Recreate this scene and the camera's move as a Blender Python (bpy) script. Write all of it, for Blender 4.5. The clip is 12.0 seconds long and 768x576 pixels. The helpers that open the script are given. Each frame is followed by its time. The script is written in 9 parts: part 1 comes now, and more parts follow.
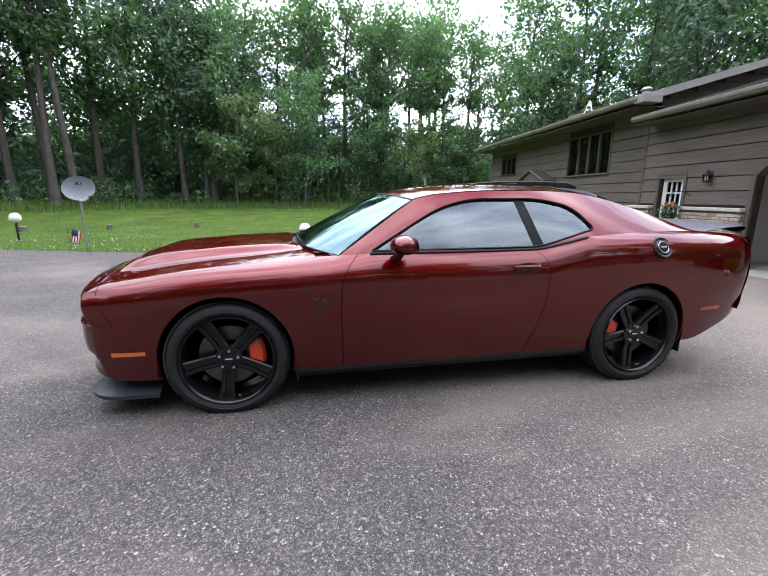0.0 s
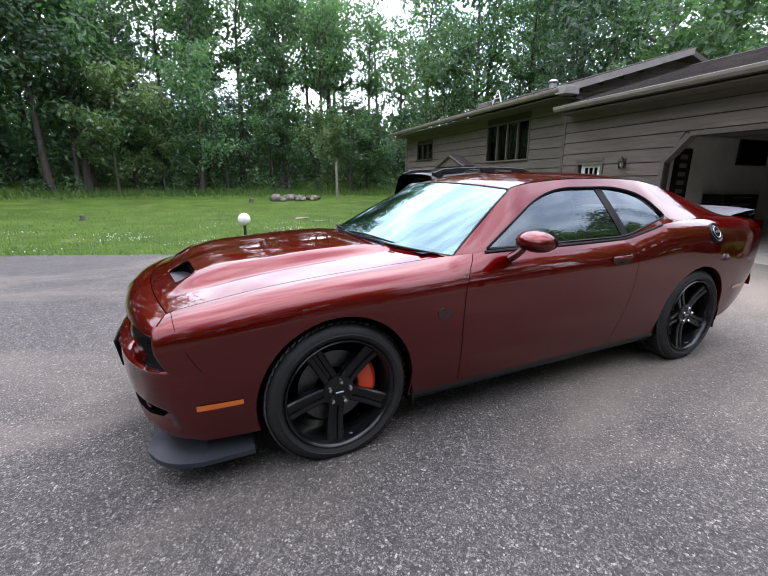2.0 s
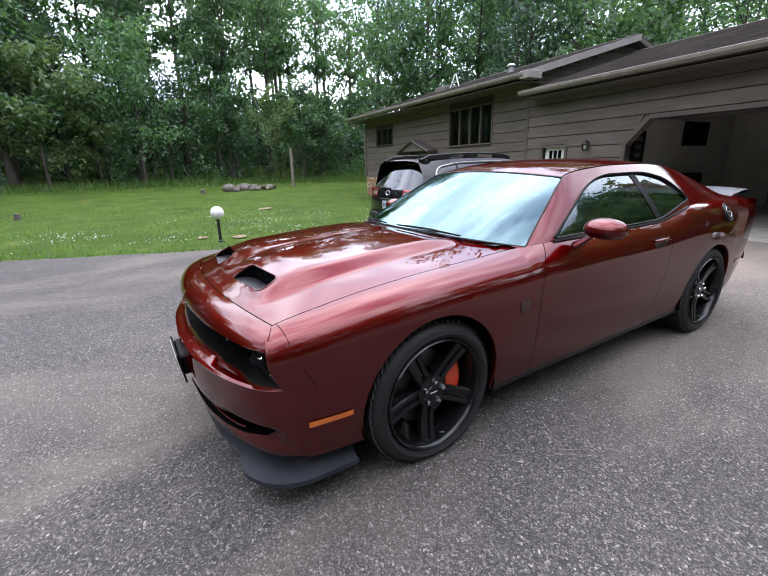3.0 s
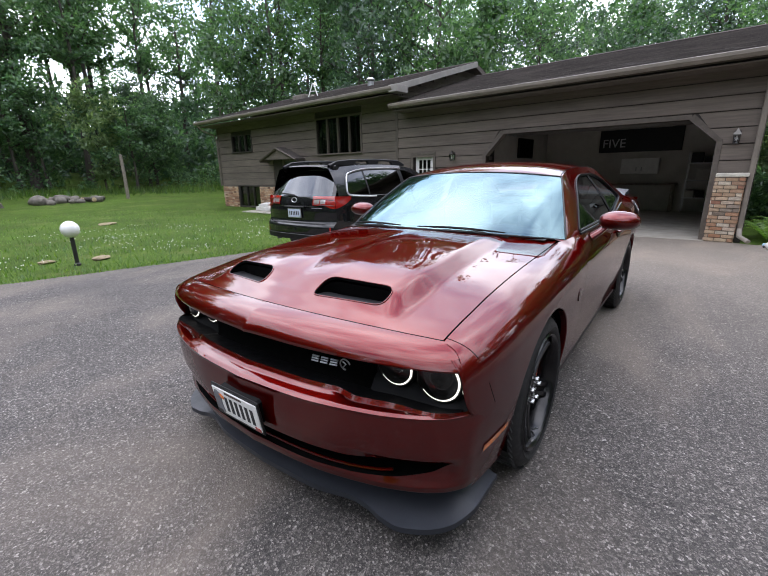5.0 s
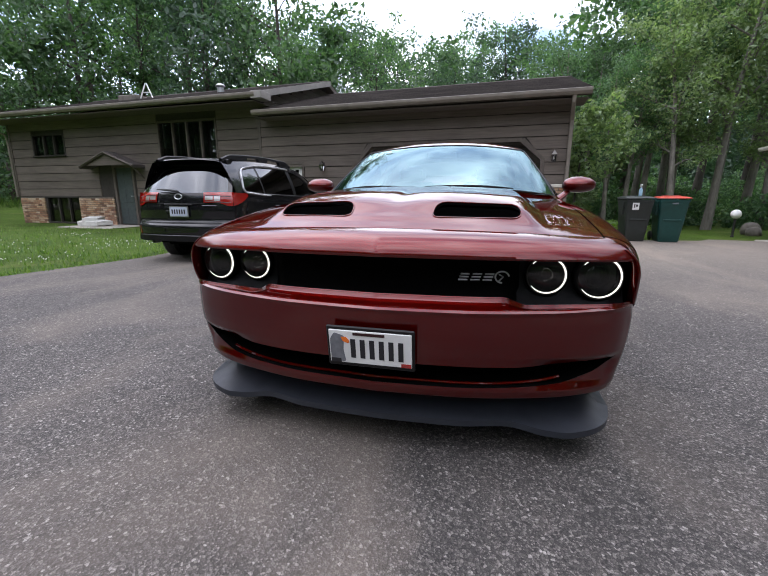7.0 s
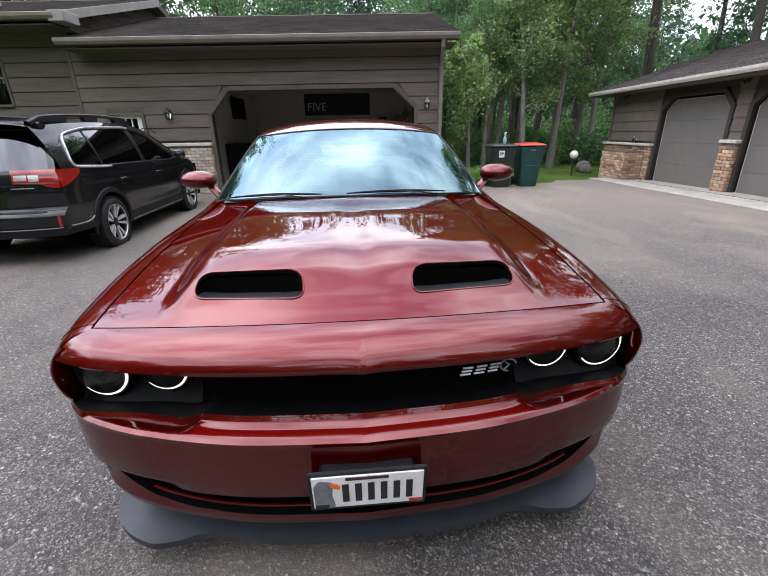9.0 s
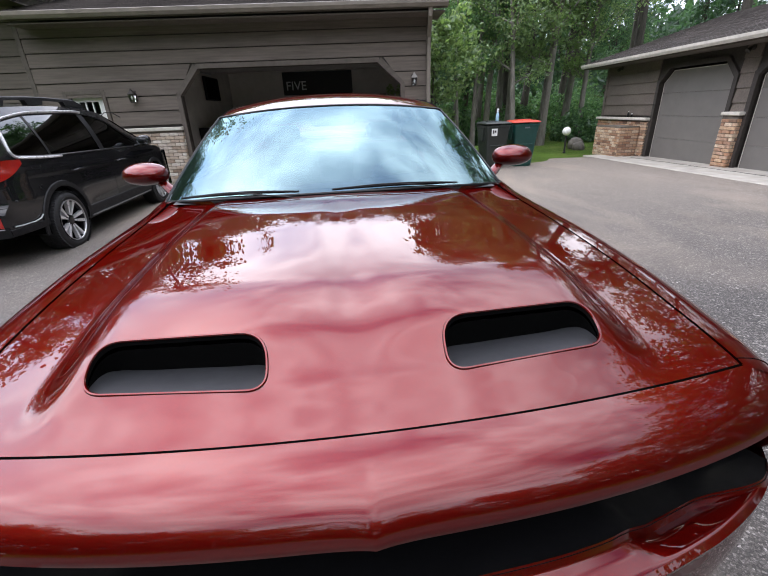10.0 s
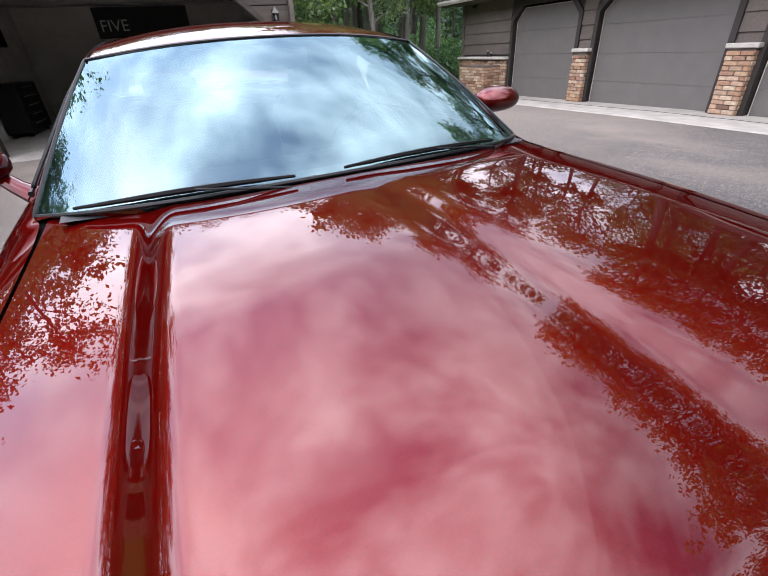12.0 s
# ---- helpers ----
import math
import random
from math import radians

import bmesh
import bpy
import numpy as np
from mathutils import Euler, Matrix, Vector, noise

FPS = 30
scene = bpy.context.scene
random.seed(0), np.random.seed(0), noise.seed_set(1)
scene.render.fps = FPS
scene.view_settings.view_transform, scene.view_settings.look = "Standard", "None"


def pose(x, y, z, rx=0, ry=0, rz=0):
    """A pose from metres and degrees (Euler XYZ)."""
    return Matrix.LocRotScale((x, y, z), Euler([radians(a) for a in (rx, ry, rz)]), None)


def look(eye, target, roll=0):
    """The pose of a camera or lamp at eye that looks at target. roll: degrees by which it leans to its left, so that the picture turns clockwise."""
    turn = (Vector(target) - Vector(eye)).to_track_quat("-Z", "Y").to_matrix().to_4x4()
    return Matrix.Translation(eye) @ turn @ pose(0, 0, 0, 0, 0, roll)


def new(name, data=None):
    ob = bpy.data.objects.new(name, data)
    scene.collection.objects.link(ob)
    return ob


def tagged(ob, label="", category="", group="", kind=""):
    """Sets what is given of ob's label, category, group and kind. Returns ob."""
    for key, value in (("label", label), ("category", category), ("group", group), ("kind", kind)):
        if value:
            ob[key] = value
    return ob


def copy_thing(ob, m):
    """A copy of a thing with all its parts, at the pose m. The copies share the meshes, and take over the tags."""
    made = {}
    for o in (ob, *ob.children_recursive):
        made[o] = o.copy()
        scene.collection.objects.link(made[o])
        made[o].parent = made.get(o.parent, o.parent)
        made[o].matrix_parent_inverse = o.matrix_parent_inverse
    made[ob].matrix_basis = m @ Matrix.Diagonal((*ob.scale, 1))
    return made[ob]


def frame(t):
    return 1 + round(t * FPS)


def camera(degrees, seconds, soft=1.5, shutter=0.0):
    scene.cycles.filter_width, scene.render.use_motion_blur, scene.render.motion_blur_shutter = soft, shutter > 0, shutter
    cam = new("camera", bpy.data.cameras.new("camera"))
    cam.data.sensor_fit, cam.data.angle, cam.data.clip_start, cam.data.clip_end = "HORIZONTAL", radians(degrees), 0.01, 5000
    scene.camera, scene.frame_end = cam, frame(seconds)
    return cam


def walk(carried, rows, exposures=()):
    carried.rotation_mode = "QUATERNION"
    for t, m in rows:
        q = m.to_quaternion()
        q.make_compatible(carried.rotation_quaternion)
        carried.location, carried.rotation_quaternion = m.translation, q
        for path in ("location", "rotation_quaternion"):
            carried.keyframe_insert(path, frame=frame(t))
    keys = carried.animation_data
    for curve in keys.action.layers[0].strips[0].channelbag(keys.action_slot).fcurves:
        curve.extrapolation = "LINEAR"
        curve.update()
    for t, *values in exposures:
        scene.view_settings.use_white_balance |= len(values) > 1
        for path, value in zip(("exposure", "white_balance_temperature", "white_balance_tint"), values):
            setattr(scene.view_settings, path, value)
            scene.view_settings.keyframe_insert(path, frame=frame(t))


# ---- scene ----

cam = camera(86.5, 12.0, 1.1)
PATH = [
    (0, (-0.958, -3.467, 1.357), (-0.596, -1.55, 0.918), 0.3),
    (0.5, (-1.154, -3.252, 1.355), (-0.676, -1.369, 0.879), 0.7),
    (1, (-1.419, -3.046, 1.38), (-0.83, -1.198, 0.892), 0.8),
    (1.5, (-1.769, -2.9, 1.386), (-1.05, -1.098, 0.899), 0.2),
    (2, (-2.066, -2.702, 1.385), (-1.243, -0.951, 0.878), -0.0),
    (2.5, (-2.353, -2.508, 1.438), (-1.438, -0.82, 0.878), -0.5),
    (2.7, (-2.471, -2.435, 1.436), (-1.52, -0.77, 0.869), -0.8),
    (4.3, (-3.072, -1.699, 1.414), (-1.729, -0.338, 0.83), -2.4),
    (4.5, (-3.149, -1.623, 1.412), (-1.751, -0.315, 0.835), -2.1),
    (5, (-3.344, -1.389, 1.382), (-1.799, -0.242, 0.839), -1.0),
    (5.5, (-3.465, -1.133, 1.278), (-1.811, -0.119, 0.794), -1.3),
    (6, (-3.601, -0.88, 1.17), (-1.845, -0.029, 0.729), -2.1),
    (6.5, (-3.763, -0.626, 0.993), (-1.925, 0.04, 0.571), -1.0),
    (6.7, (-3.821, -0.517, 0.967), (-1.955, 0.065, 0.543), -0.4),
    (8.3, (-3.635, 0.014, 1.251), (-1.728, 0.052, 0.649), -0.4),
    (8.5, (-3.57, 0.031, 1.309), (-1.672, 0.01, 0.681), -0.6),
    (9, (-3.35, 0.011, 1.362), (-1.49, -0.131, 0.641), -1.1),
    (9.5, (-3.076, -0.028, 1.36), (-1.238, -0.196, 0.59), -1.4),
    (10, (-2.82, 0.015, 1.344), (-0.998, -0.178, 0.543), -2.3),
    (10.5, (-2.614, 0.089, 1.33), (-0.829, -0.176, 0.469), -2.3),
    (11, (-2.372, 0.192, 1.332), (-0.642, -0.177, 0.399), -3.6),
    (11.5, (-2.232, 0.282, 1.322), (-0.567, -0.222, 0.334), -4.4),
    (12, (-2.12, 0.426, 1.322), (-0.555, -0.288, 0.303), -3.6),
]
walk(cam, [(t, look(eye, target, roll)) for t, eye, target, roll in PATH], exposures=[(0, 1.32, 6300, 17), (2.5, 1.2, 6300, 17), (4.5, 1.05, 6400, 15), (6.5, 0.70, 6400, 17), (8.5, 1.03, 6450, 15), (9.5, 1.09, 6450, 15), (12, 1.17, 6450, 19)])

# world: bright broken cloud over a pale blue sky, sun soft behind thin cloud
SUN_ELEV, SUN_AZ = radians(55), radians(52)   # azimuth counted from +x towards +y
world = bpy.data.worlds.new("sky")
scene.world = world
world.use_nodes = True
wn, wl = world.node_tree.nodes, world.node_tree.links
wn.clear()
w_out = wn.new("ShaderNodeOutputWorld")
w_bg = wn.new("ShaderNodeBackground")
w_sky = wn.new("ShaderNodeTexSky")
w_sky.sky_type, w_sky.sun_disc = 'NISHITA', False
w_sky.sun_elevation, w_sky.sun_rotation = SUN_ELEV, radians(90) - SUN_AZ
w_tc = wn.new("ShaderNodeTexCoord")
w_map = wn.new("ShaderNodeMapping")
w_map.inputs["Scale"].default_value = (1.0, 1.0, 2.0)
w_noise = wn.new("ShaderNodeTexNoise")
w_noise.inputs["Scale"].default_value, w_noise.inputs["Detail"].default_value = 2.4, 4.0
w_ramp = wn.new("ShaderNodeValToRGB")
w_ramp.color_ramp.elements[0].position, w_ramp.color_ramp.elements[1].position = 0.33, 0.55
w_cloud = wn.new("ShaderNodeTexNoise")
w_cloud.inputs["Scale"].default_value, w_cloud.inputs["Detail"].default_value = 4.0, 3.0
w_cr = wn.new("ShaderNodeValToRGB")
w_cr.color_ramp.elements[0].position, w_cr.color_ramp.elements[0].color = 0.3, (5.6, 6.1, 7.1, 1)
w_cr.color_ramp.elements[1].position, w_cr.color_ramp.elements[1].color = 0.68, (12.2, 12.6, 13.4, 1)
w_mix = wn.new("ShaderNodeMix")
w_mix.data_type = 'RGBA'
wl.new(w_tc.outputs["Generated"], w_map.inputs["Vector"])
wl.new(w_map.outputs["Vector"], w_noise.inputs["Vector"])
wl.new(w_map.outputs["Vector"], w_cloud.inputs["Vector"])
wl.new(w_noise.outputs["Fac"], w_ramp.inputs["Fac"])
wl.new(w_cloud.outputs["Fac"], w_cr.inputs["Fac"])
wl.new(w_ramp.outputs["Color"], w_mix.inputs[0])
wl.new(w_sky.outputs["Color"], w_mix.inputs[6])
wl.new(w_cr.outputs["Color"], w_mix.inputs[7])
w_dot = wn.new("ShaderNodeVectorMath")
w_dot.operation = 'DOT_PRODUCT'
w_dot.inputs[1].default_value = (math.cos(SUN_ELEV) * math.cos(SUN_AZ), math.cos(SUN_ELEV) * math.sin(SUN_AZ), math.sin(SUN_ELEV))
w_glow = wn.new("ShaderNodeMapRange")
w_glow.interpolation_type = 'SMOOTHSTEP'
for k_, v_ in (("From Min", 0.25), ("From Max", 1.0), ("To Min", 0.97), ("To Max", 1.8)):
    w_glow.inputs[k_].default_value = v_
w_mul = wn.new("ShaderNodeMix")
w_mul.data_type, w_mul.blend_type = 'RGBA', 'MULTIPLY'
w_mul.inputs[0].default_value = 1.0
wl.new(w_tc.outputs["Generated"], w_dot.inputs[0])
wl.new(w_dot.outputs["Value"], w_glow.inputs["Value"])
wl.new(w_mix.outputs[2], w_mul.inputs[6])
wl.new(w_glow.outputs[0], w_mul.inputs[7])
wl.new(w_mul.outputs[2], w_bg.inputs["Color"])
w_bg.inputs["Strength"].default_value = 0.14
wl.new(w_bg.outputs["Background"], w_out.inputs["Surface"])
sun_dir = Vector((math.cos(SUN_ELEV) * math.cos(SUN_AZ), math.cos(SUN_ELEV) * math.sin(SUN_AZ), math.sin(SUN_ELEV)))
sun = new("sun", bpy.data.lights.new("sun", 'SUN'))
sun.data.energy, sun.data.angle, sun.data.color = 0.6, radians(130), (1.0, 0.96, 0.9)
sun.matrix_world = look(sun_dir * 60, (0, 0, 0))

# ---- materials ----
def rgb(c):
    return (c[0], c[1], c[2], 1.0)


class Mat:
    """A small builder for node materials."""

    def __init__(self, name):
        self.m = bpy.data.materials.new(name)
        self.m.use_nodes = True
        self.t = self.m.node_tree
        self.p = self.t.nodes["Principled BSDF"]
        self.tc = None

    def n(self, kind, **kw):
        node = self.t.nodes.new("ShaderNode" + kind)
        for k, v in kw.items():
            node.inputs[k].default_value = v
        return node

    def link(self, a, b):
        self.t.links.new(a, b)

    def coords(self, scale=(1, 1, 1), space="Object"):
        if self.tc is None:
            self.tc = self.n("TexCoord")
        mp = self.n("Mapping")
        mp.inputs["Scale"].default_value = scale
        self.link(self.tc.outputs[space], mp.inputs["Vector"])
        return mp.outputs["Vector"]

    def noise(self, scale, detail=4.0, rough=0.55, stretch=(1, 1, 1), distort=0.0):
        nd = self.n("TexNoise", Scale=scale, Detail=detail, Roughness=rough, Distortion=distort)
        self.link(self.coords(stretch), nd.inputs["Vector"])
        return nd.outputs["Fac"]

    def ramp(self, fac, stops):
        r = self.n("ValToRGB")
        e = r.color_ramp.elements
        while len(e) < len(stops):
            e.new(0.5)
        for el, (p, c) in zip(e, stops):
            el.position, el.color = p, rgb(c) if not isinstance(c, float) else (c, c, c, 1)
        self.link(fac, r.inputs["Fac"])
        return r.outputs["Color"]

    def mix(self, fac, a, b, mode='MIX'):
        x = self.n("Mix")
        x.data_type, x.blend_type = 'RGBA', mode
        for i, v in ((0, fac), (6, a), (7, b)):
            if isinstance(v, (int, float)):
                x.inputs[i].default_value = v if i == 0 else (v, v, v, 1)
            elif isinstance(v, tuple):
                x.inputs[i].default_value = rgb(v)
            else:
                self.link(v, x.inputs[i])
        return x.outputs[2]

    def bump(self, height, strength=0.3, dist=0.01, normal=None):
        b = self.n("Bump", Strength=strength, Distance=dist)
        self.link(height, b.inputs["Height"])
        if normal is not None:
            self.link(normal, b.inputs["Normal"])
        self.link(b.outputs["Normal"], self.p.inputs["Normal"])
        return b.outputs["Normal"]

    def set(self, **kw):
        for k, v in kw.items():
            key = k.replace("_", " ")
            if isinstance(v, tuple):
                self.p.inputs[key].default_value = rgb(v) if len(v) == 3 else v
            elif isinstance(v, (int, float)):
                self.p.inputs[key].default_value = v
            else:
                self.link(v, self.p.inputs[key])
        return self


def plain(name, color, rough=0.5, metal=0.0, vary=0.12, scale=9.0, bump=0.08, **kw):
    """A surface with soft mottling, uneven gloss and a fine grain."""
    m = Mat(name)
    f = m.noise(scale, 5.0)
    dark = tuple(max(0.0, c * (1 - vary)) for c in color)
    lite = tuple(min(1.0, c * (1 + vary)) for c in color)
    m.set(Base_Color=m.ramp(f, [(0.3, dark), (0.7, lite)]), Metallic=metal)
    r = m.ramp(m.noise(scale * 3.1, 4.0), [(0.3, max(0.02, rough * 0.85)), (0.75, min(1.0, rough * 1.15))])
    m.set(Roughness=r)
    if bump:
        m.bump(m.noise(scale * 22, 3.0), bump, 0.003)
    m.set(**kw)
    return m.m


def obj_random(m):
    o = m.n("ObjectInfo")
    return o.outputs["Random"]


# car paint: deep red metallic under clear coat
pm = Mat("red_car_paint")
fl = pm.n("TexVoronoi", Scale=1400.0)
pm.link(pm.coords(), fl.inputs["Vector"])
flake = pm.ramp(fl.outputs["Color"], [(0.0, (0.090, 0.0022, 0.0014)), (1.0, (0.138, 0.0034, 0.0021))])
dust = pm.ramp(pm.noise(2.3, 6.0), [(0.5, 0.0), (0.9, 0.004)])
pm.set(Base_Color=pm.mix(dust, flake, (0.22, 0.13, 0.11)), Metallic=0.85, Roughness=0.42, IOR=1.5, Specular_IOR_Level=0.0, Specular_Tint=(0.25, 0.012, 0.01))
pm.set(Coat_Weight=1.0, Coat_Roughness=0.0, Coat_IOR=1.54)
M_PAINT = pm.m
M_BLACK = plain("satin_black_plastic", (0.007, 0.007, 0.0075), 0.45, vary=0.2, bump=0.05, Specular_IOR_Level=0.35)
M_PAINTDARK = plain("dark_red_badge", (0.035, 0.006, 0.006), 0.35, metal=0.3, vary=0.1, bump=0.0, Coat_Weight=0.6)
M_SCOOP = plain("satin_grey_black_plastic", (0.026, 0.0265, 0.029), 0.40, vary=0.15, bump=0.05)
M_BEZEL = plain("matt_black_bezel", (0.004, 0.004, 0.0045), 0.55, vary=0.2, bump=0.03, Specular_IOR_Level=0.15)
# near-black: real black parts, and deep shade painted into recesses and gaps
M_VOID = plain("deep_shade_black", (0.002, 0.002, 0.002), 0.9, bump=0.0, Specular_IOR_Level=0.05)
M_SPLIT = plain("charcoal_splitter_plastic", (0.024, 0.027, 0.034), 0.42, vary=0.15, bump=0.1, Specular_IOR_Level=0.35)
M_TYRE = plain("tyre_rubber", (0.010, 0.010, 0.011), 0.62, vary=0.25, scale=14, bump=0.12)
M_RIM = plain("black_painted_alloy", (0.008, 0.008, 0.009), 0.2, metal=0.2, vary=0.2, bump=0.02)
M_DISC = plain("brake_disc_steel", (0.12, 0.12, 0.125), 0.4, metal=0.9, vary=0.2, scale=30)
M_CALIPER = plain("orange_red_caliper", (0.62, 0.055, 0.012), 0.35, vary=0.1, Coat_Weight=0.5)
M_CHROME = plain("bright_metal", (0.62, 0.62, 0.63), 0.22, metal=1.0, vary=0.08, bump=0.0)
M_SATIN = plain("satin_silver_trim", (0.42, 0.43, 0.44), 0.32, metal=0.9, vary=0.1, bump=0.02)
M_BAND = plain("bright_satin_metal", (0.62, 0.62, 0.63), 0.3, metal=0.45, vary=0.05, bump=0.0)
M_AMBER = plain("amber_lens", (0.75, 0.16, 0.012), 0.2, vary=0.08, bump=0.05, Coat_Weight=1.0)
M_REDLENS = plain("red_lens", (0.36, 0.008, 0.006), 0.12, vary=0.1, bump=0.04, Coat_Weight=1.0)
M_GREYLINE = plain("tyre_lettering_grey", (0.16, 0.165, 0.18), 0.7, vary=0.3, scale=30)


def glass(name, tint, rough=0.0, dark=None):
    m = Mat(name)
    m.set(Base_Color=tint, Roughness=rough, IOR=1.52, Transmission_Weight=1.0)
    f = m.noise(3.0, 3.0)
    m.set(Roughness=m.ramp(f, [(0.4, 0.0), (0.9, 0.012)]))
    return m.m




def coated_glass(name, tint, ior, sheen=(0.60, 0.88, 0.97)):
    """Glass with a reflective tint film."""
    m = Mat(name)
    out = m.t.nodes["Material Output"]
    tr, gl, fr, mx = m.n("BsdfTransparent"), m.n("BsdfGlossy", Roughness=0.0), m.n("Fresnel", IOR=ior), m.n("MixShader")
    tr.inputs["Color"].default_value = rgb(tint)
    gl.inputs["Color"].default_value = rgb(sheen)
    m.link(fr.outputs[0], mx.inputs[0])
    m.link(tr.outputs[0], mx.inputs[1])
    m.link(gl.outputs[0], mx.inputs[2])
    m.link(mx.outputs[0], out.inputs["Surface"])
    return m.m


M_WSGLASS = coated_glass("windshield_glass_with_film", (0.5, 0.58, 0.57), 2.4, (0.60, 0.88, 0.94))
M_GLASS = coated_glass("tinted_car_glass", (0.16, 0.18, 0.18), 1.9, (0.80, 0.93, 0.98))
M_SUVGLASS = coated_glass("dark_privacy_glass_film", (0.03, 0.032, 0.034), 1.8, (0.92, 0.96, 1.0))
M_PRIVACY = glass("dark_privacy_glass", (0.10, 0.10, 0.11))
M_CLEAR = glass("clear_lens", (0.92, 0.94, 0.95))
M_WINDOW = glass("house_window_glass", (0.55, 0.6, 0.58))


def emit(name, color, strength, base=(0.8, 0.8, 0.8)):
    m = Mat(name)
    m.set(Base_Color=base, Roughness=0.3, Emission_Color=color, Emission_Strength=strength)
    return m.m


M_HALO = emit("lit_halo_ring", (1.0, 0.97, 0.84), 0.8)
M_GLOBE = plain("white_opal_globe", (0.82, 0.82, 0.80), 0.25, vary=0.04, bump=0.0)

# asphalt with exposed pale aggregate
am = Mat("worn_asphalt_with_stones")
v1 = am.n("TexVoronoi", Scale=96.0, Randomness=1.0)
am.link(am.coords(), v1.inputs["Vector"])
v2 = am.n("TexVoronoi", Scale=165.0, Randomness=1.0)
am.link(am.coords(), v2.inputs["Vector"])
bw1 = am.n("RGBToBW")
am.link(v1.outputs["Color"], bw1.inputs["Color"])
bw2 = am.n("RGBToBW")
am.link(v2.outputs["Color"], bw2.inputs["Color"])
stone1 = am.ramp(bw1.outputs["Val"], [(0.15, (0.036, 0.034, 0.033)), (0.55, (0.080, 0.075, 0.071)), (0.76, (0.165, 0.156, 0.147)), (0.92, (0.34, 0.325, 0.31))])
stone2 = am.ramp(bw2.outputs["Val"], [(0.1, (0.031, 0.029, 0.0285)), (0.6, (0.088, 0.082, 0.078)), (0.9, (0.225, 0.21, 0.20))])
mixs = am.mix(am.ramp(am.noise(30, 2), [(0.45, 0.0), (0.55, 1.0)]), stone1, stone2)
ve = am.n("TexVoronoi", Scale=96.0, Randomness=1.0)
ve.feature = 'DISTANCE_TO_EDGE'
am.link(am.coords(), ve.inputs["Vector"])
vf = am.n("TexVoronoi", Scale=165.0, Randomness=1.0)
vf.feature = 'DISTANCE_TO_EDGE'
am.link(am.coords(), vf.inputs["Vector"])
joint = am.mix(0.5, am.ramp(ve.outputs["Distance"], [(0.02, 0.30), (0.16, 1.25)]), am.ramp(vf.outputs["Distance"], [(0.02, 0.35), (0.2, 1.2)]))
mixs = am.mix(1.0, mixs, joint, 'MULTIPLY')
big = am.ramp(am.noise(0.42, 6.0, 0.6), [(0.3, 0.84), (0.7, 1.12)])
mid = am.ramp(am.noise(2.2, 5.0, 0.65), [(0.25, 0.86), (0.75, 1.12)])
tone = am.mix(1.0, am.mix(1.0, mixs, big, 'MULTIPLY'), mid, 'MULTIPLY')
track = am.ramp(am.noise(0.33, 4.0, 0.6, (1.0, 2.2, 1.0), 0.6), [(0.47, 0.0), (0.68, 0.55)])
tone = am.mix(track, tone, (0.20, 0.172, 0.146))
# stones turn paler and tanner along +x, towards the garages
sx = am.n("SeparateXYZ")
am.link(am.coords(), sx.inputs[0])
old = am.n("MapRange")
for k_, v_ in (("From Min", -0.5), ("From Max", 5.0), ("To Min", 0.0), ("To Max", 0.8)):
    old.inputs[k_].default_value = v_
am.link(sx.outputs["X"], old.inputs["Value"])
paler = am.mix(1.0, am.mix(0.55, tone, (0.125, 0.113, 0.10)), (1.95, 1.88, 1.76), 'MULTIPLY')
tone = am.mix(1.0, am.mix(old.outputs[0], tone, paler), (0.98, 0.945, 0.915), 'MULTIPLY')
am.set(Base_Color=tone, Roughness=0.9)
hgt = am.mix(0.5, v1.outputs["Distance"], v2.outputs["Distance"])
am.bump(hgt, 0.75, 0.007)
M_ASPHALT = am.m

gm = Mat("mown_lawn_with_clover")
ga = gm.ramp(gm.noise(38.0, 6.0, 0.7), [(0.3, (0.026, 0.055, 0.008)), (0.55, (0.070, 0.125, 0.015)), (0.8, (0.145, 0.205, 0.03))])
gb = gm.ramp(gm.noise(0.55, 5.0, 0.6), [(0.35, 0.72), (0.7, 1.22)])
gcol = gm.mix(1.0, ga, gb, 'MULTIPLY')
gdry = gm.ramp(gm.noise(0.9, 5.0, 0.7), [(0.52, 0.0), (0.75, 0.55)])
gcol = gm.mix(gdry, gcol, (0.19, 0.20, 0.07))
gm.set(Base_Color=gcol, Roughness=0.9, Specular_IOR_Level=0.15)
gm.bump(gm.noise(70.0, 4.0, 0.7), 0.9, 0.03)
M_LAWN = gm.m

M_CONCRETE = plain("pale_concrete", (0.36, 0.335, 0.29), 0.9, vary=0.2, scale=3.0, bump=0.3)


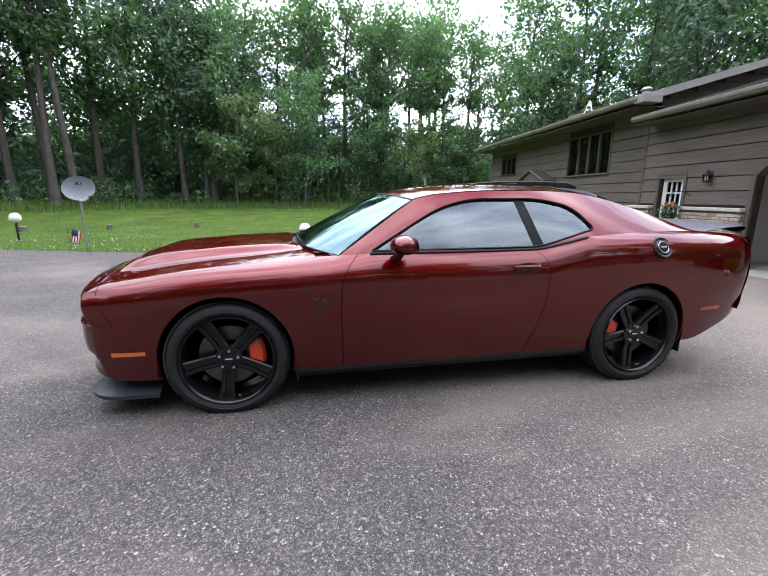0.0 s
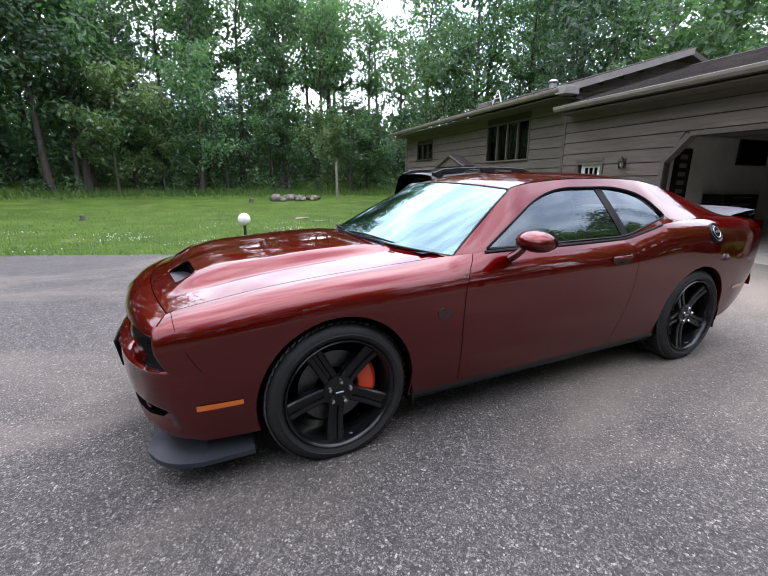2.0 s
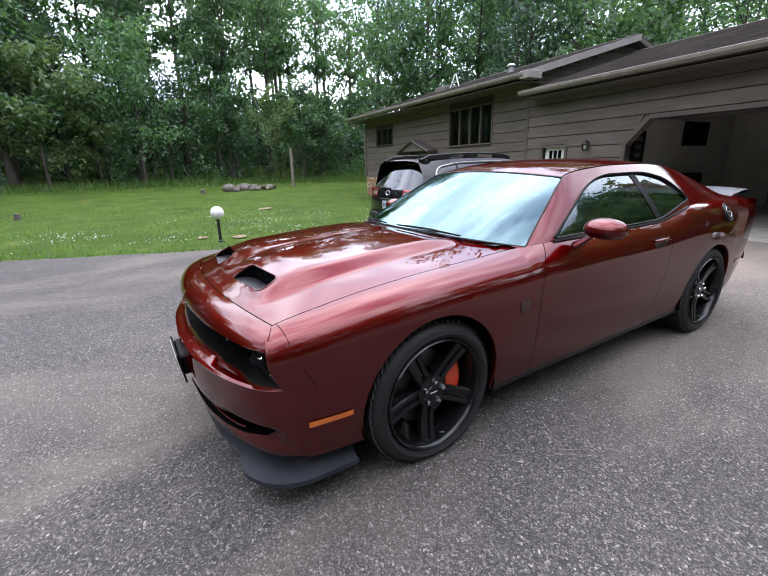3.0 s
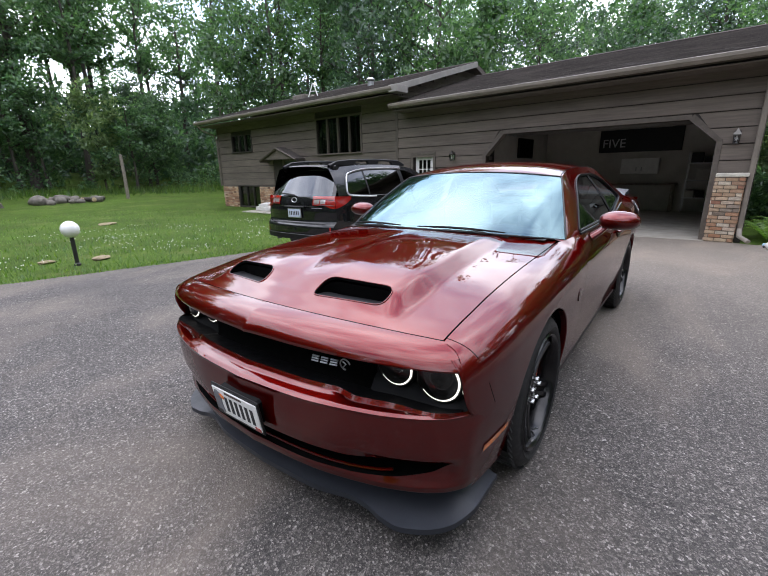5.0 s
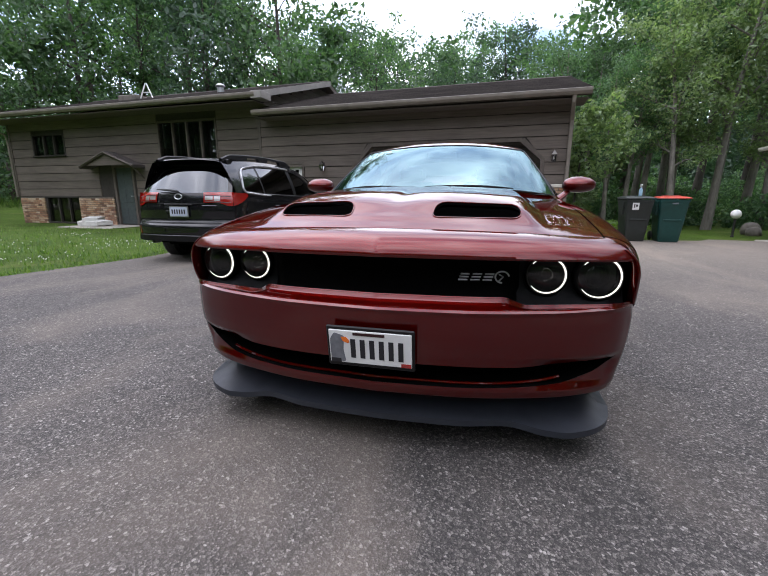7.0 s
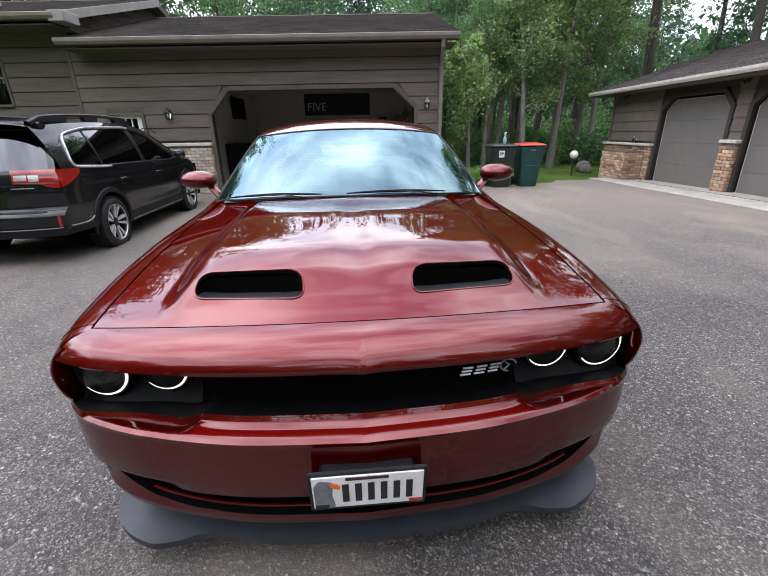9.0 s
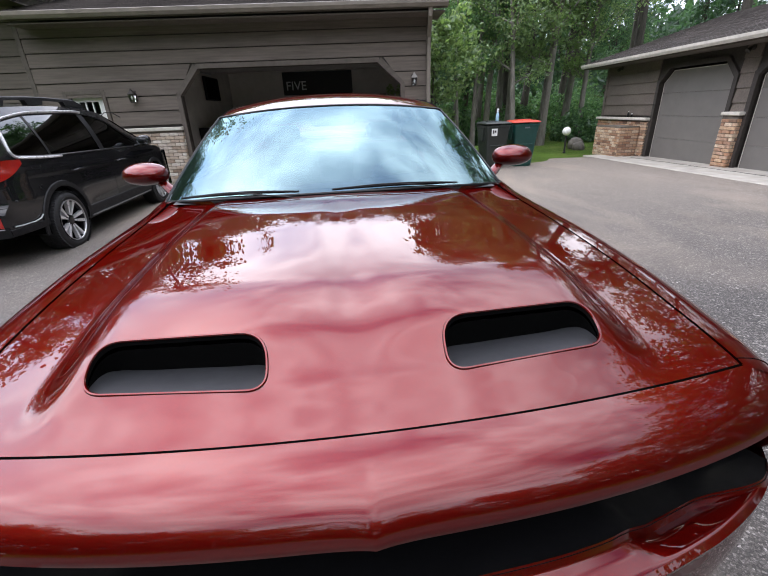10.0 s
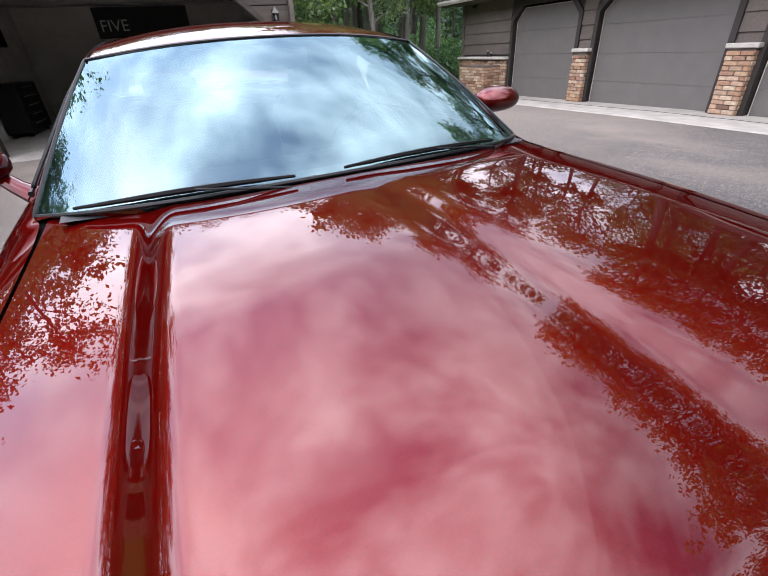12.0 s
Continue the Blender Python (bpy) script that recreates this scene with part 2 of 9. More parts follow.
def leaf(name, a, b, c):
    m = Mat(name)
    g = m.n("NewGeometry")
    col = m.ramp(g.outputs["Random Per Island"], [(0.0, a), (0.5, b), (1.0, c)])
    o = m.ramp(obj_random(m), [(0.0, 0.8), (1.0, 1.2)])
    col = m.mix(1.0, col, o, 'MULTIPLY')
    out = m.t.nodes["Material Output"]
    d, tr, mx = m.n("BsdfDiffuse"), m.n("BsdfTranslucent"), m.n("MixShader", Fac=0.5)
    gl = m.n("BsdfGlossy", Roughness=0.45)
    mx2 = m.n("MixShader", Fac=0.06)
    m.link(col, d.inputs["Color"])
    m.link(m.mix(1.0, col, (1.5, 1.6, 0.7), 'MULTIPLY'), tr.inputs["Color"])
    m.link(d.outputs[0], mx.inputs[1])
    m.link(tr.outputs[0], mx.inputs[2])
    m.link(mx.outputs[0], mx2.inputs[1])
    m.link(gl.outputs[0], mx2.inputs[2])
    m.link(mx2.outputs[0], out.inputs["Surface"])
    return m.m


M_LEAF = leaf("mid_green_leaves", (0.035, 0.087, 0.041), (0.067, 0.150, 0.072), (0.130, 0.232, 0.115))
M_LEAF2 = leaf("yellow_green_leaves", (0.095, 0.150, 0.074), (0.161, 0.242, 0.115), (0.246, 0.324, 0.186))
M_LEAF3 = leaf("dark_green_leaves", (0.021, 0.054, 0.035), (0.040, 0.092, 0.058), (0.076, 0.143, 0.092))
M_FERN = leaf("fern_fronds", (0.07, 0.15, 0.015), (0.10, 0.21, 0.022), (0.14, 0.26, 0.035))
M_GRASS = leaf("grass_blades", (0.035, 0.09, 0.012), (0.07, 0.15, 0.02), (0.13, 0.20, 0.04))
bk = Mat("grey_brown_bark")
bcol = bk.ramp(bk.noise(7.0, 6.0, 0.7, (1, 1, 0.18)), [(0.3, (0.035, 0.030, 0.025)), (0.6, (0.095, 0.083, 0.070)), (0.85, (0.20, 0.185, 0.16))])
bk.set(Base_Color=bcol, Roughness=0.95)
bk.bump(bk.noise(14.0, 5.0, 0.7, (1, 1, 0.15)), 0.8, 0.03)
M_BARK = bk.m
bp = Mat("pale_grey_bark")
bpc = bp.ramp(bp.noise(7.0, 6.0, 0.7, (1, 1, 0.3)), [(0.3, (0.11, 0.10, 0.085)), (0.6, (0.24, 0.22, 0.19)), (0.85, (0.38, 0.36, 0.32))])
bp.set(Base_Color=bpc, Roughness=0.95)
bp.bump(bp.noise(14.0, 5.0, 0.7, (1, 1, 0.2)), 0.6, 0.02)
M_BARKPALE = bp.m

sm = Mat("weathered_taupe_siding")
sgrain = sm.ramp(sm.noise(26.0, 6.0, 0.65, (1, 0.05, 1)), [(0.3, (0.105, 0.086, 0.070)), (0.7, (0.158, 0.132, 0.110))])
sblot = sm.ramp(sm.noise(1.5, 5.0, 0.6, (1, 0.5, 1.4)), [(0.3, 0.82), (0.7, 1.14)])
scol = sm.mix(1.0, sgrain, sblot, 'MULTIPLY')
scol = sm.mix(1.0, scol, sm.ramp(obj_random(sm), [(0.0, 0.93), (1.0, 1.07)]), 'MULTIPLY')
sm.set(Base_Color=scol, Roughness=0.8)
sm.bump(sm.noise(40.0, 5.0, 0.7, (1, 0.04, 1)), 0.3, 0.004)
M_SIDING = sm.m
M_TRIMWOOD = plain("taupe_trim_boards", (0.105, 0.088, 0.073), 0.75, vary=0.15, bump=0.2)
M_DARKTRIM = plain("dark_brown_trim", (0.035, 0.029, 0.025), 0.7, vary=0.2, bump=0.2)
M_GUTTER = plain("cream_brown_gutter", (0.20, 0.175, 0.145), 0.5, vary=0.15, scale=4, bump=0.05)
M_FASCIA = plain("pale_grey_fascia", (0.27, 0.255, 0.235), 0.6, vary=0.12, scale=4, bump=0.08)
M_SOFFIT = plain("brown_soffit", (0.10, 0.085, 0.07), 0.8, vary=0.15, bump=0.1)
M_GDOOR = plain("grey_steel_garage_door", (0.155, 0.145, 0.132), 0.5, vary=0.07, scale=3, bump=0.05)
M_WHITE = plain("white_paint", (0.74, 0.74, 0.72), 0.45, vary=0.06, bump=0.05)
M_DARKDOOR = plain("grey_green_front_door", (0.06, 0.075, 0.075), 0.5, vary=0.15)
rm = Mat("brown_asphalt_shingles")
rcol = rm.ramp(rm.noise(60.0, 3.0), [(0.3, (0.04, 0.034, 0.031)), (0.7, (0.092, 0.079, 0.071))])
rcol = rm.mix(1.0, rcol, rm.ramp(rm.noise(0.8, 5.0), [(0.3, 0.75), (0.75, 1.25)]), 'MULTIPLY')
gi = rm.n("NewGeometry")
rcol = rm.mix(1.0, rcol, rm.ramp(gi.outputs["Random Per Island"], [(0.0, 0.78), (1.0, 1.18)]), 'MULTIPLY')
rm.set(Base_Color=rcol, Roughness=0.95)
rm.bump(rm.noise(160.0, 2.0), 0.4, 0.004)
M_SHINGLE = rm.m


def brick_mat(name, stops):
    m = Mat(name)
    c = m.ramp(obj_random(m), stops)
    c = m.mix(1.0, c, m.ramp(m.noise(26, 5.0, 0.7), [(0.3, 0.7), (0.7, 1.18)]), 'MULTIPLY')
    m.set(Base_Color=c, Roughness=0.9)
    m.bump(m.noise(60, 4.0, 0.7), 0.5, 0.006)
    return m.m


M_BRICK = brick_mat("mixed_tan_brick", [(0.0, (0.40, 0.30, 0.20)), (0.25, (0.30, 0.15, 0.085)), (0.45, (0.46, 0.36, 0.25)), (0.62, (0.23, 0.11, 0.07)), (0.8, (0.55, 0.48, 0.38)), (1.0, (0.12, 0.085, 0.065))])
M_BRICKPALE = brick_mat("whitewashed_brick", [(0.0, (0.55, 0.50, 0.42)), (0.4, (0.33, 0.24, 0.17)), (0.6, (0.60, 0.56, 0.49)), (0.85, (0.20, 0.13, 0.095)), (1.0, (0.46, 0.38, 0.29))])
M_BRICKTAN = brick_mat("tan_orange_brick", [(0.0, (0.40, 0.22, 0.13)), (0.2, (0.52, 0.36, 0.23)), (0.4, (0.27, 0.13, 0.08)), (0.6, (0.60, 0.48, 0.35)), (0.8, (0.38, 0.21, 0.13)), (0.92, (0.16, 0.09, 0.06)), (1.0, (0.48, 0.34, 0.23))])
M_MORTAR = plain("grey_mortar", (0.13, 0.11, 0.09), 0.95, vary=0.2, bump=0.3)
M_LIMESTONE = plain("pale_stone_cap", (0.52, 0.49, 0.43), 0.85, vary=0.15, bump=0.3)
M_STEEL = plain("galvanised_steel", (0.40, 0.41, 0.42), 0.4, metal=0.8, vary=0.15)
M_DISH = plain("grey_painted_dish", (0.15, 0.16, 0.18), 0.4, vary=0.06, bump=0.02)
M_POST = plain("black_post", (0.02, 0.02, 0.02), 0.5, vary=0.2)
M_SUV = plain("black_suv_paint", (0.004, 0.004, 0.005), 0.5, metal=0.0, vary=0.1, bump=0.0, Specular_IOR_Level=0.1, Coat_Weight=1.0, Coat_Roughness=0.0, Coat_IOR=1.5)
M_SUVLAMP = plain("deep_red_lamp_lens", (0.30, 0.008, 0.005), 0.12, vary=0.15, bump=0.05, Coat_Weight=1.0)
M_LENSGREY = plain("clear_lamp_window", (0.48, 0.44, 0.42), 0.15, metal=0.4, vary=0.2, Coat_Weight=1.0)
M_PLATEBLUE = plain("pale_blue_plate", (0.50, 0.56, 0.66), 0.5, vary=0.1)
M_DARKBAR = plain("dark_print", (0.015, 0.015, 0.018), 0.6, bump=0.0)
M_CUTWOOD = plain("pale_cut_wood", (0.50, 0.38, 0.24), 0.9, vary=0.2, bump=0.2)
M_SACK = plain("white_woven_sack", (0.62, 0.61, 0.58), 0.8, vary=0.12, bump=0.3)
M_CLAD = plain("dark_grey_cladding", (0.007, 0.007, 0.008), 0.6, vary=0.15, Specular_IOR_Level=0.3)
M_BINGREEN = plain("green_bin_plastic", (0.008, 0.055, 0.047), 0.45, vary=0.12, bump=0.1)
M_BINGREY = plain("dark_green_grey_bin_plastic", (0.022, 0.027, 0.024), 0.5, vary=0.12, bump=0.1)
M_REDLID = plain("red_orange_lid", (0.50, 0.045, 0.02), 0.45, vary=0.1)
M_INTERIOR = plain("dark_car_interior", (0.018, 0.018, 0.02), 0.7, vary=0.2)
M_GARAGEWALL = plain("garage_drywall", (0.52, 0.50, 0.46), 0.9, vary=0.12, scale=2, bump=0.05)
M_ROCK = plain("grey_field_stone", (0.15, 0.135, 0.115), 0.95, vary=0.35, scale=5, bump=0.5)
M_WOODPOST = plain("weathered_grey_wood", (0.22, 0.19, 0.155), 0.9, vary=0.3, scale=12, bump=0.4)
M_BLUELIQ = plain("pale_blue_plastic", (0.35, 0.55, 0.68), 0.3, vary=0.05)
M_ORANGEFLOWER = plain("orange_petals", (0.62, 0.10, 0.02), 0.7, vary=0.2)
M_FLAGRED = plain("flag_red_cloth", (0.42, 0.03, 0.04), 0.85)
M_FLAGBLUE = plain("flag_blue_cloth", (0.03, 0.045, 0.16), 0.85)
M_TANSTONE = plain("tan_lawn_stone", (0.24, 0.19, 0.115), 0.95, vary=0.25, scale=8, bump=0.4)

# ---- geometry helpers ----
class Geo:
    """Collects vertices and faces for one mesh."""

    def __init__(self):
        self.v, self.f = [], []

    def add(self, verts, faces):
        o = len(self.v)
        self.v.extend([tuple(float(c) for c in p) for p in verts])
        self.f.extend([tuple(i + o for i in f) for f in faces])
        return self

    def box(self, x0, x1, y0, y1, z0, z1, c=0.0, m=None):
        """A box with chamfered edges of width c."""
        c = min(c, (x1 - x0) * 0.45, (y1 - y0) * 0.45, (z1 - z0) * 0.45)
        if c <= 0:
            vs = [(x, y, z) for x in (x0, x1) for y in (y0, y1) for z in (z0, z1)]
            fs = [(0, 1, 3, 2), (4, 6, 7, 5), (0, 4, 5, 1), (2, 3, 7, 6), (0, 2, 6, 4), (1, 5, 7, 3)]
        else:
            bm = bmesh.new()
            bmesh.ops.create_cube(bm, size=1.0)
            for v in bm.verts:
                v.co = Vector(((x0 + x1) / 2 + v.co.x * (x1 - x0), (y0 + y1) / 2 + v.co.y * (y1 - y0), (z0 + z1) / 2 + v.co.z * (z1 - z0)))
            bmesh.ops.bevel(bm, geom=bm.edges[:], offset=c, segments=1, affect='EDGES')
            bm.verts.index_update()
            vs = [v.co.copy() for v in bm.verts]
            fs = [tuple(v.index for v in f.verts) for f in bm.faces]
            bm.free()
        if m is not None:
            vs = [m @ Vector(p) for p in vs]
        return self.add(vs, fs)

    def grid(self, P, wrap_u=False, wrap_v=False):
        """A sheet from an array of points, rows by columns."""
        P = np.asarray(P, float)
        a, b = P.shape[:2]
        fs = []
        for i in range(a if wrap_u else a - 1):
            for j in range(b if wrap_v else b - 1):
                i1, j1 = (i + 1) % a, (j + 1) % b
                fs.append((i * b + j, i * b + j1, i1 * b + j1, i1 * b + j))
        return self.add(P.reshape(-1, 3), fs)

    def lathe(self, profile, n=32, m=None, close=False):
        """Turns a profile of (radius, height) about z."""
        rows = []
        for r, h in profile:
            rows.append([(r * math.cos(2 * math.pi * k / n), r * math.sin(2 * math.pi * k / n), h) for k in range(n)])
        P = np.array(rows)
        if m is not None:
            q = np.array(m)
            P = P @ q[:3, :3].T + q[:3, 3]
        return self.grid(P, wrap_u=close, wrap_v=True)

    def tube(self, pts, r, n=8, closed=False, caps=True, flat=1.0, up=None):
        """A tube along points; r is a number or one radius a point."""
        pts = [Vector(p) for p in pts]
        k = len(pts)
        rows = []
        side0 = None
        for i, p in enumerate(pts):
            a = pts[(i - 1) % k] if closed or i > 0 else p
            b = pts[(i + 1) % k] if closed or i < k - 1 else p
            d = (b - a).normalized()
            ref = Vector(up) if up else (Vector((0, 0, 1)) if abs(d.z) < 0.95 else Vector((1, 0, 0)))
            if side0 is None or up:
                s = d.cross(ref).normalized()
            else:
                s = (side0 - d * side0.dot(d)).normalized()
            side0 = s
            t = s.cross(d).normalized()
            rr = r[i] if isinstance(r, (list, tuple, np.ndarray)) else r
            rows.append([p + s * (rr * math.cos(2 * math.pi * q / n)) + t * (rr * flat * math.sin(2 * math.pi * q / n)) for q in range(n)])
        o = len(self.v)
        self.grid(np.array([[tuple(x) for x in row] for row in rows]), wrap_u=closed, wrap_v=True)
        if caps and not closed:
            self.f.append(tuple(range(o + n - 1, o - 1, -1)))
            self.f.append(tuple(range(o + (k - 1) * n, o + k * n)))
        return self

    def prism(self, outline, h0, h1, axis=2, c=0.0):
        """An outline of (a, b) pushed along an axis from h0 to h1, with an optional chamfer c on the far end."""
        def at(a, b, h):
            return {0: (h, a, b), 1: (a, h, b), 2: (a, b, h)}[axis]
        n = len(outline)
        ca = sum(p[0] for p in outline) / n
        cb = sum(p[1] for p in outline) / n
        vs = [at(a, b, h0) for a, b in outline]
        if c > 0:
            s = 1 if h1 > h0 else -1
            vs += [at(a, b, h1 - s * c) for a, b in outline]
            sc = []
            for a, b in outline:
                d = math.hypot(a - ca, b - cb) or 1
                sc.append(at(a - (a - ca) / d * c, b - (b - cb) / d * c, h1))
            vs += sc
            rings = 3
        else:
            vs += [at(a, b, h1) for a, b in outline]
            rings = 2
        fs = [tuple(range(n - 1, -1, -1)), tuple(range((rings - 1) * n, rings * n))]
        for r in range(rings - 1):
            for i in range(n):
                j = (i + 1) % n
                fs.append((r * n + i, r * n + j, (r + 1) * n + j, (r + 1) * n + i))
        return self.add(vs, fs)

    def mirror_y(self):
        n = len(self.v)
        self.v.extend([(x, -y, z) for x, y, z in self.v])
        self.f.extend([tuple(i + n for i in reversed(f)) for f in self.f])
        return self

    def mesh(self, name, material, smooth=35):
        me = bpy.data.meshes.new(name)
        me.from_pydata(self.v, [], self.f)
        if smooth:
            me.polygons.foreach_set("use_smooth", [True] * len(me.polygons))
            me.set_sharp_from_angle(angle=radians(smooth))
        if material:
            me.materials.append(material)
        me.update()
        return me


def fix_normals(me):
    bm = bmesh.new()
    bm.from_mesh(me)
    bmesh.ops.recalc_face_normals(bm, faces=bm.faces[:])
    bm.to_mesh(me)
    bm.free()


def part(name, geo, material, parent=None, label="", smooth=35, normals=True):
    """ONE mesh object under a thing or a part."""
    me = geo.mesh(name, material, smooth)
    if normals and len(me.polygons) < 60000:
        fix_normals(me)
        if smooth:
            me.set_sharp_from_angle(angle=radians(smooth))
    ob = new(name, me)
    if parent is not None:
        ob.parent = parent
    if label:
        ob["label"] = label
    return ob


def thing(name, label, category, m=None, group="", kind=""):
    """An empty at a thing's base that its parts hang from."""
    ob = new(name)
    ob.empty_display_size = 0.1
    if m is not None:
        ob.matrix_world = m
    return tagged(ob, label, category, group, kind)


def spl(xs, ys):
    """A smooth curve through knots, as a function."""
    xs, ys = np.array(xs, float), np.array(ys, float)
    d = np.diff(ys) / np.diff(xs)
    m = np.zeros(len(xs))
    m[0], m[-1] = d[0], d[-1]
    for i in range(1, len(xs) - 1):
        if d[i - 1] * d[i] > 0:
            w1, w2 = 2 * (xs[i + 1] - xs[i]) + xs[i] - xs[i - 1], xs[i + 1] - xs[i] + 2 * (xs[i] - xs[i - 1])
            m[i] = (w1 + w2) / (w1 / d[i - 1] + w2 / d[i])

    def f(x):
        x = np.asarray(x, float)
        xc = np.clip(x, xs[0], xs[-1])
        i = np.clip(np.searchsorted(xs, xc) - 1, 0, len(xs) - 2)
        h = xs[i + 1] - xs[i]
        t = (xc - xs[i]) / h
        y = (2 * t**3 - 3 * t**2 + 1) * ys[i] + (t**3 - 2 * t**2 + t) * h * m[i] + (-2 * t**3 + 3 * t**2) * ys[i + 1] + (t**3 - t**2) * h * m[i + 1]
        return y
    return f


def sstep(a, b, x):
    t = np.clip((np.asarray(x, float) - a) / (b - a), 0, 1)
    return t * t * (3 - 2 * t)


def round_poly(pts, radii, n=6):
    """A closed outline with rounded corners, as a dense list of points."""
    out = []
    k = len(pts)
    for i in range(k):
        p, a, b = Vector(pts[i]), Vector(pts[i - 1]), Vector(pts[(i + 1) % k])
        r = radii[i] if isinstance(radii, (list, tuple)) else radii
        da, db = (a - p), (b - p)
        r = min(r, da.length * 0.49, db.length * 0.49)
        p0, p1 = p + da.normalized() * r, p + db.normalized() * r
        for q in range(n + 1):
            t = q / n
            out.append(tuple(p0 * (1 - t) ** 2 + p * (2 * t * (1 - t)) + p1 * t * t))
    return out


def dense(poly, step):
    out = []
    k = len(poly)
    for i in range(k):
        a, b = np.array(poly[i]), np.array(poly[(i + 1) % k])
        m = max(1, int(np.linalg.norm(b - a) / step))
        for q in range(m):
            out.append(tuple(a + (b - a) * q / m))
    return out


def inside(poly, A, B):
    res = np.zeros(A.shape, bool)
    k = len(poly)
    for i in range(k):
        x0, y0 = poly[i]
        x1, y1 = poly[(i + 1) % k]
        if y0 == y1:
            continue
        c = (B < y0) != (B < y1)
        res ^= c & (A < (x1 - x0) * (B - y0) / (y1 - y0) + x0)
    return res


def nearest_on(poly, a, b):
    P = np.array(poly)
    Q = np.roll(P, -1, axis=0)
    d = Q - P
    L = (d**2).sum(1)
    L[L == 0] = 1e-12
    t = np.clip(((np.array([a, b]) - P) * d).sum(1) / L, 0, 1)
    C = P + d * t[:, None]
    i = ((C - np.array([a, b]))**2).sum(1).argmin()
    return C[i]


def cut_sheet(A, B, f, holes=(), keep=None):
    """A sheet over the plane coordinates A, B, mapped to space by f, with holes cut out (or only the inside of keep kept)
    and its rim drawn onto the outlines."""
    A, B = A.copy(), B.copy()
    ca = (A[:-1, :-1] + A[1:, :-1] + A[:-1, 1:] + A[1:, 1:]) / 4
    cb = (B[:-1, :-1] + B[1:, :-1] + B[:-1, 1:] + B[1:, 1:]) / 4
    live = np.ones(ca.shape, bool)
    for poly in holes:
        dead = inside(poly, ca, cb)
        touch = np.zeros(A.shape, bool)
        aliv = np.zeros(A.shape, bool)
        for di in (0, 1):
            for dj in (0, 1):
                touch[di:A.shape[0] - 1 + di, dj:A.shape[1] - 1 + dj] |= dead
                aliv[di:A.shape[0] - 1 + di, dj:A.shape[1] - 1 + dj] |= ~dead
        for i, j in zip(*np.where(touch & aliv)):
            A[i, j], B[i, j] = nearest_on(poly, A[i, j], B[i, j])
        live &= ~dead
    if keep is not None:
        good = inside(keep, ca, cb)
        touch = np.zeros(A.shape, bool)
        outer = np.zeros(A.shape, bool)
        for di in (0, 1):
            for dj in (0, 1):
                touch[di:A.shape[0] - 1 + di, dj:A.shape[1] - 1 + dj] |= good
                outer[di:A.shape[0] - 1 + di, dj:A.shape[1] - 1 + dj] |= ~good
        edge = np.zeros(A.shape, bool)
        edge[0, :] = edge[-1, :] = edge[:, 0] = edge[:, -1] = True
        for i, j in zip(*np.where(touch & (outer | edge))):
            A[i, j], B[i, j] = nearest_on(keep, A[i, j], B[i, j])
        live &= good
    P = f(A, B)
    used, faces, idx = [], [], {}
    nb = A.shape[1]
    for i, j in zip(*np.where(live)):
        q = []
        for a in (i * nb + j, i * nb + j + 1, (i + 1) * nb + j + 1, (i + 1) * nb + j):
            if a not in idx:
                idx[a] = len(used)
                used.append(a)
            q.append(idx[a])
        faces.append(tuple(q))
    V = P.reshape(-1, 3)[used]
    return Geo().add(V, faces)

# ---- ground ----
def ground_z(x, y):
    x, y = np.asarray(x, float), np.asarray(y, float)
    r = np.hypot(x - 2.0, y)
    z = -0.025 - 0.006 * np.clip(x, -10, 10)
    z = z - 0.014 * np.clip(x - 3.0, 0, 7) * sstep(-3.5, -8.0, y)
    z = z + 0.045 * np.clip(r - 19.0, 0, 12) + 0.10 * np.clip(r - 31.0, 0, 60) + 0.02 * np.clip(r - 91, 0, 300)
    return z


def gz(x, y):
    return float(ground_z(x, y))


rr = np.concatenate([np.linspace(0, 14, 29)[1:], np.linspace(14, 40, 40)[1:], np.geomspace(40, 900, 24)[1:]])
th = np.linspace(0, 2 * math.pi, 121)[:-1]
R, T = np.meshgrid(rr, th, indexing="ij")
X, Y = 2 + R * np.cos(T), R * np.sin(T)
rough = np.array([[noise.noise(Vector((x * 0.35, y * 0.35, 0.0))) for x, y in zip(a, b)] for a, b in zip(X, Y)])
Z = ground_z(X, Y) - 0.012 + 0.05 * rough * sstep(9.0, 16.0, R)
gg = Geo().grid(np.stack([X, Y, Z], -1), wrap_v=True)
gg.v.append((2.0, 0.0, gz(2, 0) - 0.012))
c0 = len(gg.v) - 1
for k in range(120):
    gg.f.append((c0, k, (k + 1) % 120))
ground = tagged(part("ground", gg, M_LAWN, smooth=60, normals=False), "green lawn with clover running back to the woods", "ground", kind="structure")

# driveway: outline of the asphalt, laid a finger's width over the soil
DRIVE_EDGE = [(-16, 10.6), (-8.5, 8.15), (-5.0, 7.2), (-3.3, 6.55), (-1.9, 6.0), (0.0, 5.5), (1.7, 5.15), (2.6, 5.2), (4.2, 5.4), (7.55, 5.9)]
drive = DRIVE_EDGE + [(7.6, 5.9), (7.25, -2.1), (7.0, -2.4), (7.5, -4.2), (8.0, -5.6), (8.8, -6.2), (8.9, -8.9), (-22, -8.9), (-22, 10.6)]


